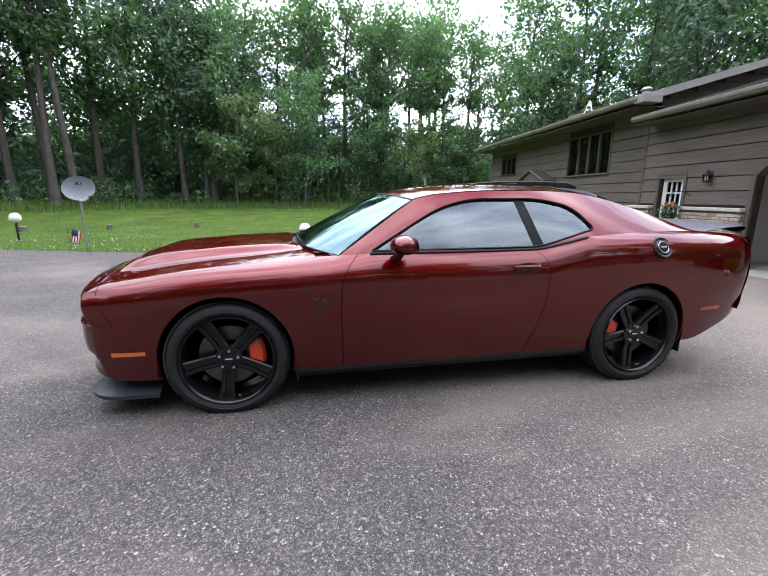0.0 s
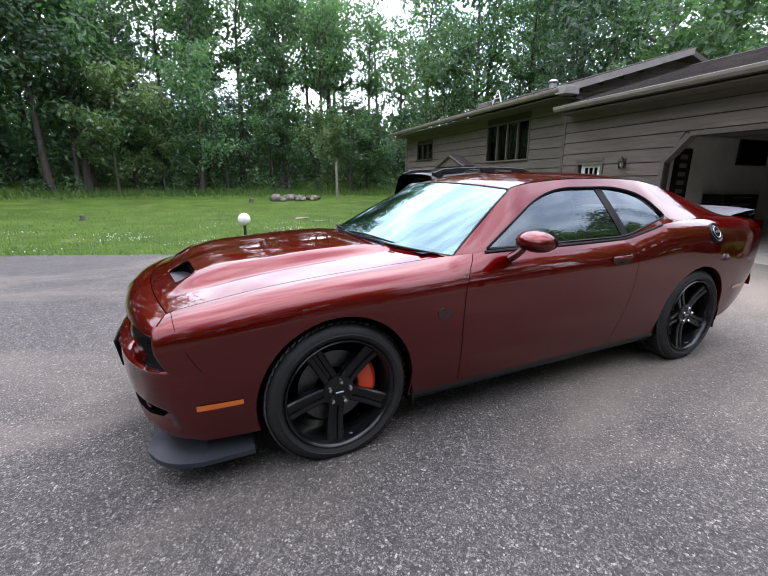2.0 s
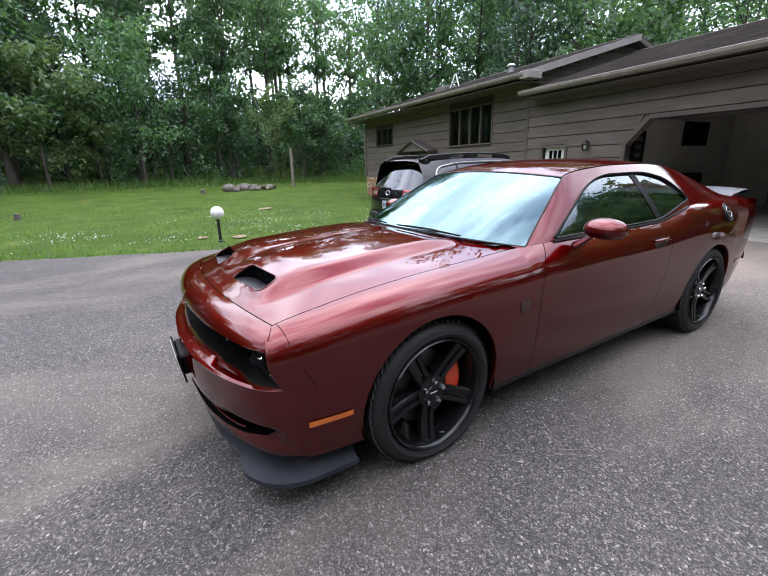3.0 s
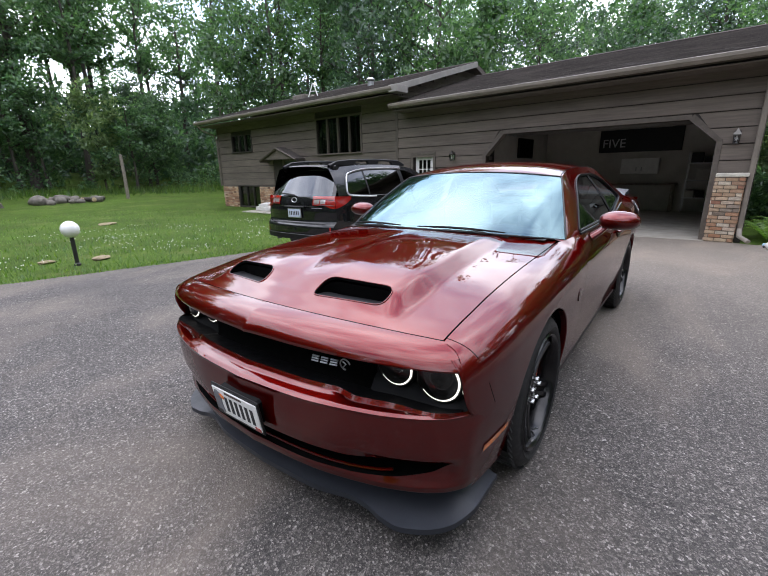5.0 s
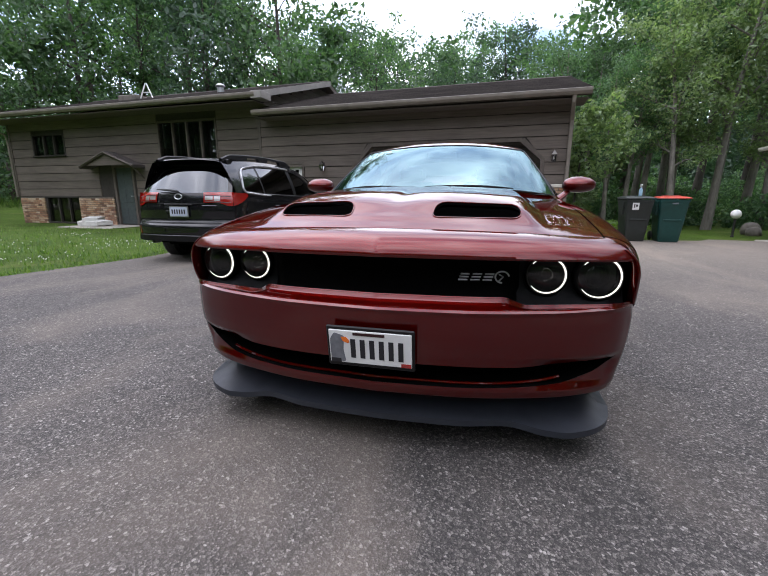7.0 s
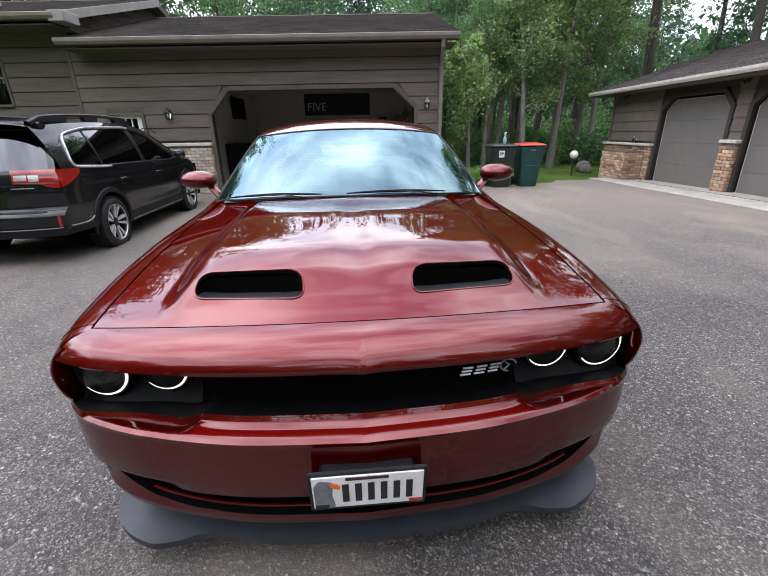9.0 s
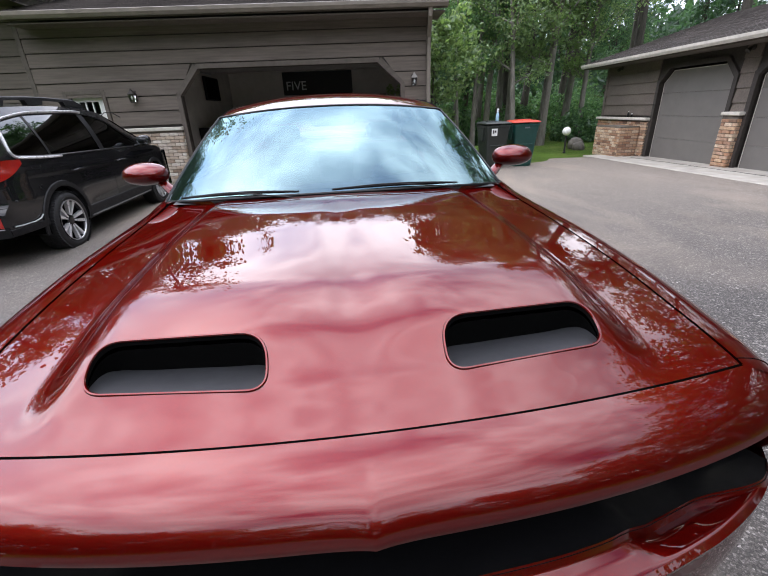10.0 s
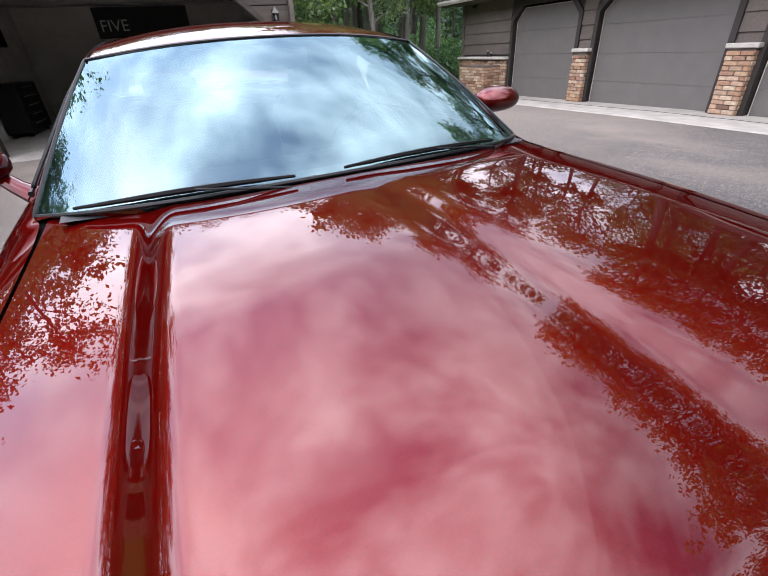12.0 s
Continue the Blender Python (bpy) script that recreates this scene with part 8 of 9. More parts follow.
        for t in np.linspace(-0.56, 0.56, 11):
            b = a + t
            e = 0.008 * (abs(t) / 0.56) ** 3
            rows.append([tuple(m @ Vector((r_ * math.cos(b), r_ * math.sin(b), z_ - e))) for r_, z_ in ((0.122, h - 0.13), (0.124, h - 0.088), (0.138, h - 0.080), (0.205, h - 0.080), (0.224, h - 0.092), (0.226, h - 0.14))])
        part("brake_caliper", Geo().grid(rows), M_CALIPER, bd, "orange-red brake caliper", smooth=30)
    if style == "ten":
        part("rim_lip", Geo().lathe([(rim + 0.004, h + 0.004), (rim - 0.006, h + 0.002), (rim - 0.010, h - 0.006)], 56, m), M_SATIN, rm_)
        for k in range(10):
            a = 2 * math.pi * k / 10 + (0.09 if k % 2 else -0.09)
            rot = m @ pose(0, 0, 0, 0, 0, math.degrees(a))
            rows = []
            for f in np.linspace(0, 1, 5):
                yy, hw, zc_ = 0.045 + (rim - 0.053) * f, 0.006 + 0.015 * f, h - 0.03 + 0.022 * f
                rows.append([tuple(rot @ Vector(p)) for p in ((-hw, yy, zc_ - 0.04), (-hw, yy, zc_), (hw, yy, zc_), (hw, yy, zc_ - 0.04))])
            part("spoke", Geo().grid(rows), M_BAND, rm_, smooth=30)
        part("hub", Geo().lathe([(0.075, h - 0.07), (0.07, h - 0.035), (0.05, h - 0.025), (0.032, h - 0.022), (0.0, h - 0.02)], 28, m), M_RIM, rm_)
        part("backing", Geo().lathe([(rim - 0.02, h - 0.09), (0.0, h - 0.095)], 32, m), M_VOID, rm_)
    return w


wheel("wheel", -WB, 0.345, -1, 0, steer=1.0)
wheel("wheel", -WB, 0.345, 1, 0, steer=1.0)
wheel("wheel", WB, 0.342, -1, 180)
wheel("wheel", WB, 0.342, 1, 180)
for s in (-1, 1):
    part("mud_flap", Geo().box(1.885, 1.90, s * 0.84 - 0.07, s * 0.84 + 0.07, 0.17, 0.36, 0.005), M_BLACK, car)
    part("mud_flap", Geo().box(-1.055, -1.043, s * 0.86 - 0.06, s * 0.86 + 0.06, 0.17, 0.34, 0.005), M_BLACK, car)

# ---- the black wagon beside the coupe: nose towards +x ----
suv = thing("wagon", "black estate wagon with roof rails parked by the house", "car", Matrix.Translation((1.42, 4.07, -0.072)))
SRX, SFX, SWR = 0.99, 3.735, 0.342
sW = spl([0.0, 0.12, 0.3, 0.6, 1.0, 2.0, 3.0, 3.8, 4.3, 4.6, 4.8], [0.76, 0.835, 0.875, 0.902, 0.915, 0.92, 0.92, 0.912, 0.87, 0.79, 0.62])
sBelt = spl([0.0, 0.3, 0.8, 2.0, 3.3, 3.9, 4.4, 4.8], [1.075, 1.07, 1.05, 1.015, 0.985, 0.985, 0.90, 0.78])
sRoof = spl([0.28, 0.6, 1.0, 1.6, 2.2, 2.7, 3.1, 3.5, 3.95], [1.535, 1.565, 1.59, 1.603, 1.59, 1.535, 1.39, 1.20, 0.99])
sRoofY = spl([0.28, 1.0, 2.2, 3.0, 3.95], [0.60, 0.625, 0.635, 0.66, 0.79])


def s_low(x, z):
    """Flank between the sill and the belt."""
    b = sBelt(x)
    q = np.clip((b - z) / np.maximum(b - 0.24, 0.05), 0, 1.1)
    crease = 0.016 * np.exp(-((z - b + 0.115) / 0.05) ** 2) * sstep(0.15, 0.6, x)
    y = sW(x) - 0.055 * (1 - q) ** 2.2 - 0.045 * q ** 2.6 - 0.012 * np.exp(-((z - 0.52) / 0.09) ** 2) * sstep(1.3, 1.6, x) * (1 - sstep(3.1, 3.4, x)) + crease * 0.6
    return np.stack([x, -y, z], -1)


def s_arch(cx, r):
    a = np.linspace(math.radians(-12), math.radians(192), 48)
    return [(cx + r, 0.0)] + [(cx + r * math.cos(t), SWR + r * math.sin(t)) for t in a] + [(cx - r, 0.0)]


SARCH = [s_arch(SRX, 0.405), s_arch(SFX, 0.40)]


def tail_x(z):
    """Rear face in side view: bumper, hatch, leaning glass."""
    return np.interp(z, [0.24, 0.32, 0.5, 0.60, 0.64, 0.68, 0.85, 1.0, 1.08, 1.50, 1.56], [0.10, 0.03, 0.0, 0.0, 0.03, 0.075, 0.07, 0.09, 0.115, 0.40, 0.43])


def s_panel(x0, x1, z0=0.27, z1=None, off=0.0, nx_=44, nz_=30, grow=0.0):
    X, S = np.meshgrid(np.linspace(x0, x1, nx_), np.linspace(0, 1, nz_), indexing="ij")
    Z = z0 + ((sBelt(X) if z1 is None else z1) - z0) * S
    if x0 < 0.3:
        lead = tail_x(Z) + 0.128
        X = lead + (x1 - lead) * (X - x0) / (x1 - x0)

    def f(a, b):
        p = s_low(a, b)
        p[..., 1] -= off
        return p
    return cut_sheet(X, Z, f, [s_arch(SRX, 0.405 - grow), s_arch(SFX, 0.40 - grow)])


for nm, a, b in (("rear_quarter", 0.195, 1.20), ("rear_door", 1.206, 2.25), ("front_door", 2.256, 3.33), ("front_fender", 3.336, 4.62)):
    prs = both(nm, s_panel(a, b, 0.38 if nm == "rear_quarter" else 0.27), M_SUV, suv, smooth=50)
    if "door" in nm:
        for o_, s in zip(prs, (-1, 1)):
            hx = b - 0.92 if nm == "rear_door" else b - 0.90
            part("handle", Geo().tube([(hx, s * 0.902, 0.875), (hx + 0.03, s * 0.928, 0.882), (hx + 0.17, s * 0.930, 0.884), (hx + 0.2, s * 0.904, 0.88)], 0.013, 8, flat=0.8), M_SUV, o_)
# dark plastic cladding with a bright strip over it
for a, b in ((0.125, 0.62), (1.36, 3.36)):
    X = np.linspace(a, b, 30)
    rows = []
    for z, o in ((0.45 if a < 1 else 0.43, 0.0), (0.445 if a < 1 else 0.42, 0.012), (0.40 if a < 1 else 0.36, 0.016), (0.378 if a < 1 else 0.27, 0.008), (0.37 if a < 1 else 0.23, -0.04)):
        p = s_low(X, np.full(30, z))
        p[:, 1] -= o
        rows.append(p)
    both("cladding", Geo().grid(np.array(rows)), M_CLAD, suv, "matt dark grey lower cladding")
for cx, r in ((SRX, 0.405), (SFX, 0.40)):
    a = np.linspace(math.radians(-8), math.radians(188), 44)
    rows = []
    for rr_, o in ((0.055, 0.0), (0.05, 0.012), (0.012, 0.016), (-0.006, 0.010), (-0.008, -0.05)):
        x, z = cx + (r + rr_) * np.cos(a), SWR + (r + rr_) * np.sin(a)
        p = s_low(x, np.maximum(z, 0.26))
        p[:, 2] = z
        p[:, 1] -= o
        rows.append(p)
    both("arch_cladding", Geo().grid(np.array(rows)), M_CLAD, suv)
    both("wheel_liner", Geo().grid(np.array([np.stack([cx + q * np.cos(a), np.full_like(a, -yy), SWR + q * np.sin(a)], -1) for yy, q in ((0.89, r + 0.005), (0.58, r), (0.57, 0.02))])), M_VOID, suv)
st = [tuple(s_low(np.array(x), np.array(z)) + np.array([0, -0.014, 0])) for x, z in ((0.17, 0.475), (0.25, 0.47), (0.42, 0.47), (0.50, 0.485), (0.545, 0.515))]
both("bright_strip", Geo().tube(st, 0.008, 6), M_SATIN, suv)
X = np.linspace(1.42, 3.3, 20)
both("sill_strip", Geo().tube([tuple(p + np.array([0, -0.018, 0])) for p in s_low(X, np.full(20, 0.30))], 0.010, 6), M_SATIN, suv)


# cabin
def s_green(x, s):
    b, rz = sBelt(x), np.maximum(sRoof(x), sBelt(x) + 0.004)
    y0, y1 = sW(x) - 0.055, sRoofY(x)
    y = y0 + (y1 - y0) * s + 0.028 * np.clip((rz - b) / 0.5, 0, 1) * 4 * s * (1 - s)
    return np.stack([x, -y, b + (rz - b) * s], -1)


def s_green_xz(x, z):
    b, rz = sBelt(x), np.maximum(sRoof(x), sBelt(x) + 0.004)
    return s_green(x, np.clip((z - b) / (rz - b), 0, 1))


SDLO = round_poly([(0.50, 1.12), (0.62, 1.44), (1.1, 1.515), (2.2, 1.53), (2.72, 1.43), (3.42, 1.045), (3.30, 1.02), (1.0, 1.075)], [0.10, 0.14, 0.2, 0.3, 0.2, 0.03, 0.03, 0.25], 7)
UU, SS = np.meshgrid(np.linspace(0.30, 3.9, 150), np.linspace(0, 1, 34), indexing="ij")
both("cabin_side", cut_sheet(UU, s_green(UU, SS)[..., 2], s_green_xz, [SDLO]), M_SUV, suv, smooth=50)


def s_glass(a, b):
    p = s_green_xz(a, b)
    p[..., 1] += 0.008
    return p


AA2, BB2 = np.meshgrid(np.linspace(0.46, 3.46, 110), np.linspace(1.01, 1.54, 30), indexing="ij")
both("side_glass", cut_sheet(AA2, BB2, s_glass, keep=SDLO), M_SUVGLASS, suv, "dark privacy glass", smooth=60)
for xa, xb in ((1.06, 1.10), (2.15, 2.27)):
    both("window_pillar", Geo().grid([[tuple(s_green_xz(np.array(x + d), np.array(z)) + np.array([0, 0.003, 0])) for z in np.linspace(1.05, 1.52, 6)] for x, d in ((xa, 0.0), (xb, 0.0))]), M_BLACK, suv)
da, db = np.array([p[0] for p in SDLO]), np.array([p[1] for p in SDLO])
loop = s_green_xz(da, db)
both("window_seal", Geo().tube([tuple(p) for p in loop], 0.010, 6, closed=True), M_BLACK, suv)
# satin band round the back of the side glass, running forward along its base and top
k0 = next(i for i in range(len(SDLO)) if SDLO[i - 1][0] >= 2.3 and SDLO[i][0] < 2.3)
order = [(k0 + i) % len(SDLO) for i in range(len(SDLO))]
band = [loop[i] + np.array([-0.016 if SDLO[i][0] < 0.7 else 0, -0.004, (0.014 if SDLO[i][1] > 1.3 else -0.014)]) for i in order if SDLO[i][0] < 2.3]
both("window_band", Geo().tube([tuple(p) for p in band], 0.021, 8, flat=0.7), M_BAND, suv, "satin silver window surround")
# roof and hood
UU, TT = np.meshgrid(np.linspace(-1, 1, 31), np.linspace(0.28, 2.75, 40), indexing="ij")
ZZ = sRoof(TT) + 0.045 * (1 - np.abs(UU) ** 2.4)
part("roof", Geo().grid(np.stack([TT, UU * sRoofY(TT), ZZ], -1)), M_SUV, suv, smooth=60)
UU, TT = np.meshgrid(np.linspace(-1, 1, 25), np.linspace(2.73, 3.95, 24), indexing="ij")
part("windshield", Geo().grid(np.stack([TT, UU * sRoofY(TT) * 0.995, sRoof(TT) + 0.045 * (1 - np.abs(UU) ** 2.4) + 0.02 * sstep(2.7, 3.2, TT)], -1)), M_SUVGLASS, suv, smooth=60)
UU, TT = np.meshgrid(np.linspace(-1, 1, 31), np.linspace(3.78, 4.74, 24), indexing="ij")
part("hood", Geo().grid(np.stack([TT, UU * (sW(TT) - 0.055), sBelt(TT) + 0.075 * (1 - np.abs(UU) ** 2.2)], -1)), M_SUV, suv, smooth=60)
VV, TT = np.meshgrid(np.linspace(-1, 1, 31), np.linspace(0, 1, 14), indexing="ij")
part("front_bumper", Geo().grid(np.stack([4.70 + 0.12 * np.sin(TT * math.pi * 0.8) * (1 - np.abs(VV) ** 3) - 0.12 * np.abs(VV) ** 4, VV * 0.80, 0.22 + 0.64 * TT], -1)), M_SUV, suv, smooth=60)
part("front_grille", Geo().grid([[(4.835 - 0.05 * abs(v) ** 2, v * 0.42, z) for v in np.linspace(-1, 1, 13)] for z in (0.58, 0.76)]), M_VOID, suv)
both("headlamp", Geo().grid([[(4.735 - 0.4 * t, -(0.56 + 0.28 * t ** 0.8), z + 0.05 * t) for t in np.linspace(0, 1, 8)] for z in (0.66, 0.74, 0.80)]), M_CLEAR, suv)
# rails: raised feet joined by a bar
for s in (-1, 1):
    g = Geo()
    X = np.linspace(0.36, 2.5, 60)
    foot = np.clip(np.maximum(np.maximum(1 - sstep(0.50, 0.72, np.abs(X - 0.40)), 1 - sstep(0.10, 0.22, np.abs(X - 1.5))), 1 - sstep(0.35, 0.5, np.abs(X - 2.5))), 0, 1)
    top = sRoof(X) + 0.048 + 0.055 * np.minimum(1, np.sin(np.clip((X - 0.34) / 2.2, 0, 1) * math.pi) * 3.2)
    bot = np.where(foot > 0.5, sRoof(X) + 0.012, top - 0.038)
    yy = s * (sRoofY(X) - 0.045)
    ring = [np.stack([X, yy - 0.028, bot], -1), np.stack([X, yy - 0.026, top - 0.01], -1), np.stack([X, yy - 0.012, top], -1), np.stack([X, yy + 0.012, top], -1), np.stack([X, yy + 0.026, top - 0.01], -1), np.stack([X, yy + 0.028, bot], -1)]
    g.grid(np.array(ring), wrap_u=True)
    rl = part("roof_rail", g, M_CLAD, suv, "raised black roof rail", smooth=40)
    part("rail_inset", Geo().box(0.62, 0.88, yy[0] + s * 0.027 - 0.003, yy[0] + s * 0.027 + 0.003, 1.615, 1.64, 0.002), M_VOID, rl)


# tail
def s_tail(v, z):
    """Rear face: bumper shelf, hatch, leaning glass."""
    x = tail_x(z)
    w = np.interp(z, [0.24, 0.5, 0.66, 1.05, 1.2, 1.50, 1.56], [0.80, 0.84, 0.835, 0.80, 0.75, 0.63, 0.60])
    side = -s_low(x + 0.13, np.minimum(z, 1.06))[..., 1] - 0.002
    w = np.where(z < 1.06, side, w * (1 + 0.0 * z))
    return np.stack([x + 0.13 * np.abs(v) ** 3.2, v * w, z], -1)


def tail_sheet(z0, z1, v0=-1.0, v1=1.0, off=0.0, n=41, k=14):
    V_, Z_ = np.meshgrid(np.linspace(v0, v1, n), np.linspace(z0, z1, k), indexing="ij")
    p = s_tail(V_, Z_)
    p[..., 0] -= off
    return Geo().grid(p)


part("rear_bumper", tail_sheet(0.40, 0.655), M_SUV, suv, smooth=50)
part("bumper_cladding", tail_sheet(0.372, 0.475, off=0.012), M_CLAD, suv, "matt dark grey bumper cladding", smooth=50)
part("bumper_shelf", tail_sheet(0.642, 0.662, -0.80, 0.80, 0.006, k=5), M_CLAD, suv, "ribbed bright bumper step plate")
part("bumper_strip", Geo().tube([tuple(p + np.array([-0.014, 0, 0])) for p in s_tail(np.linspace(-0.96, 0.96, 40), np.full(40, 0.462))], 0.007, 6), M_DISC, suv)
hat = part("hatch", tail_sheet(0.66, 1.10, k=18), M_SUV, suv, smooth=50)
part("hatch_crease", Geo().tube([tuple(p + np.array([-0.003, 0, 0])) for p in s_tail(np.linspace(-0.62, 0.62, 24), np.full(24, 0.93))], 0.006, 5), M_SUV, hat)
rg_ = part("rear_glass", tail_sheet(1.09, 1.515, -0.93, 0.93, 0.004, k=12), M_SUVGLASS, suv, "dark rear window", smooth=60)
for s in (-1, 1):
    part("rear_pillar", tail_sheet(1.08, 1.55, s * 0.925, s * 1.0, 0.002, n=8, k=14), M_SUV, suv, smooth=50)
# spoiler over the rear window
rows = []
for x, dz in ((0.62, 0.004), (0.45, 0.012), (0.375, 0.0), (0.360, -0.020), (0.385, -0.036), (0.46, -0.04)):
    rows.append([(x + 0.10 * abs(v) ** 3, v * 0.615, 1.588 + dz + 0.012 * (1 - v * v)) for v in np.linspace(-1, 1, 31)])
part("spoiler", Geo().grid(rows), M_SUV, suv, "black roof spoiler", smooth=40)
for s in (-1, 1):
    part("spoiler_wing", Geo().prism([(0.37, 1.575), (0.40, 1.53), (0.47, 1.49), (0.55, 1.57)], s * 0.605, s * 0.635, axis=1), M_BLACK, suv)
# lamps wrapping round the corners
for s in (-1, 1):
    V_, Z_ = np.meshgrid(np.linspace(0.50, 1.0, 16), np.linspace(0.0, 1.0, 8), indexing="ij")
    zl = 0.955 - 0.01 * V_ - 0.045 * sstep(0.75, 0.95, V_)
    p = s_tail(V_, zl + (1.098 - zl) * Z_)
    p[..., 0] -= 0.012
    tail_pts = []
    for t in np.linspace(0, 1, 12):
        x = 0.205 + 0.36 * t
        lo, hi = 0.905 + 0.135 * t ** 1.5, 1.098 - 0.015 * t
        tail_pts.append([(x, -s_low(np.array(x), np.array(min(z, float(sBelt(x)))))[1] + 0.005, z) for z in np.linspace(lo, hi, 8)])
    g = Geo().grid(np.stack([p[..., 0], s * p[..., 1], p[..., 2]], -1))
    q = np.array(tail_pts)
    q[..., 1] *= s
    g.grid(q)
    tl = part("tail_lamp", g, M_SUVLAMP, suv, "red wrap-round tail lamp with clear centre", smooth=50)
    for v0, v1, z0, z1 in ((0.525, 0.67, 0.985, 1.045), (0.69, 0.80, 0.975, 1.045)):
        V2, Z2 = np.meshgrid(np.linspace(v0, v1, 5), np.linspace(z0, z1, 4), indexing="ij")
        p = s_tail(V2, Z2)
        part("clear_lens", Geo().grid(np.stack([p[..., 0] - 0.016, s * p[..., 1], p[..., 2]], -1)), M_LENSGREY, tl)
    for z_ in (0.968, 1.058):
        part("lamp_rib", Geo().tube([(q_[0] - 0.013, s * q_[1], q_[2]) for q_ in s_tail(np.linspace(0.53, 0.97, 20), np.linspace(z_, z_ - 0.02, 20))], 0.006, 5), M_PAINTDARK, tl)
    V2, Z2 = np.meshgrid(np.linspace(0.86, 0.99, 5), np.linspace(0.47, 0.60, 4), indexing="ij")
    p = s_tail(V2, Z2)
    part("reflector", Geo().grid(np.stack([p[..., 0] - 0.006, s * p[..., 1], p[..., 2]], -1)[2:4]), M_REDLENS, suv, "red bumper reflector")
# emblem, plate, badge, wiper
em = Matrix.Translation((0.062, 0.0, 1.035)) @ pose(0, 0, 0, 0, -83, 0) @ Matrix.Diagonal((0.62, 1, 1, 1))
part("emblem", Geo().lathe([(0.050, 0.0), (0.066, 0.008), (0.070, 0.004), (0.072, 0.0)], 28, em), M_SATIN, hat, "oval satin emblem")
npl = part("rear_plate", Geo().box(0.040, 0.056, -0.165, 0.165, 0.735, 0.895, 0.004), M_SATIN, hat, "number plate in a bright frame")
part("plate_face", Geo().box(0.036, 0.041, -0.150, 0.150, 0.748, 0.882, 0.002), M_PLATEBLUE, npl)
for i in range(6):
    y = 0.118 - i * 0.042
    part("plate_bar", Geo().box(0.0335, 0.0365, y - 0.022, y, 0.782, 0.848), M_DARKBAR, npl)
part("plate_light", Geo().box(0.03, 0.06, -0.24, 0.24, 0.91, 0.93, 0.005), M_BLACK, hat)
part("badge", Geo().tube([tuple(s_tail(np.array(v), np.array(0.905)) + np.array([-0.004, 0, 0])) for v in np.linspace(-0.46, -0.72, 10)], 0.005, 5, flat=1.2), M_DISC, hat, "small bright badge left as a bar")
wp = part("rear_wiper", Geo().tube([(0.10, 0.02, 1.105), (0.085, 0.10, 1.12), (0.10, 0.30, 1.135), (0.11, 0.40, 1.14)], [0.022, 0.026, 0.018, 0.01], 8, flat=0.7), M_BLACK, suv)
# door mirrors
for s in (-1, 1):
    rows = []
    for a in np.linspace(0, math.pi, 11):
        r_ = math.sin(a) ** 0.6
        rows.append([(3.20 + 0.085 * r_ * math.cos(b), s * (1.03 - 0.10 * math.cos(a)), 1.10 + 0.085 * r_ * math.sin(b)) for b in np.linspace(0, 2 * math.pi, 19)[:-1]])
    mi = part("mirror", weld(Geo().grid(rows, wrap_v=True)), M_SUV, suv, smooth=60)
    part("mirror_glass", Geo().grid([[(3.13, s * (1.03 + 0.085 * c), 1.10 + d) for c in (-1, 1)] for d in (-0.055, 0.06)]), M_CHROME, mi)
    part("mirror_arm", Geo().tube([(3.22, s * 0.87, 1.02), (3.21, s * 0.97, 1.05)], 0.025, 8), M_BLACK, mi)
part("underbody", Geo().box(0.45, 4.5, -0.6, 0.6, 0.27, 0.45, 0.02), M_VOID, suv)
part("cabin_floor", Geo().box(0.3, 3.6, -0.8, 0.8, 0.42, 0.9, 0.02), M_VOID, suv)
part("exhaust", Geo().lathe([(0.03, 0.0), (0.035, 0.0), (0.035, 0.12), (0.03, 0.12)], 14, Matrix.Translation((0.10, 0.55, 0.36)) @ pose(0, 0, 0, 0, 90, 0)), M_STEEL, suv)
for cx in (SRX, SFX):
    for s in (-1, 1):
        wheel("wheel", cx, SWR, s, 0, R=SWR - 0.006, rim=0.236, width=0.225, yo=0.912, parent=suv, style="ten")

# ---- small things round the place ----
def globe_lamp(x, y, zc, r=0.135):
    z0 = gz(x, y)
    t = thing("globe_lamp", "white opal globe lamp on a short black post in the lawn", "lamp", Matrix.Translation((x, y, z0)), group="globe lamps")
    h = zc - z0
    part("post", Geo().lathe([(0.05, -0.05), (0.05, 0.02), (0.032, 0.04), (0.032, h - r * 0.95), (0.055, h - r * 0.92), (0.06, h - r * 0.82)], 14), M_POST, t)
    part("globe", Geo().lathe([(0.001, h - r)] + [(r * math.sin(a), h - r * math.cos(a)) for a in np.linspace(0.1, math.pi - 0.01, 20)], 28), M_GLOBE, t)


globe_lamp(-1.0, 6.75, 0.575)
globe_lamp(-9.08, 10.0, 0.70, 0.145)
globe_lamp(10.49, -7.54, 0.48)

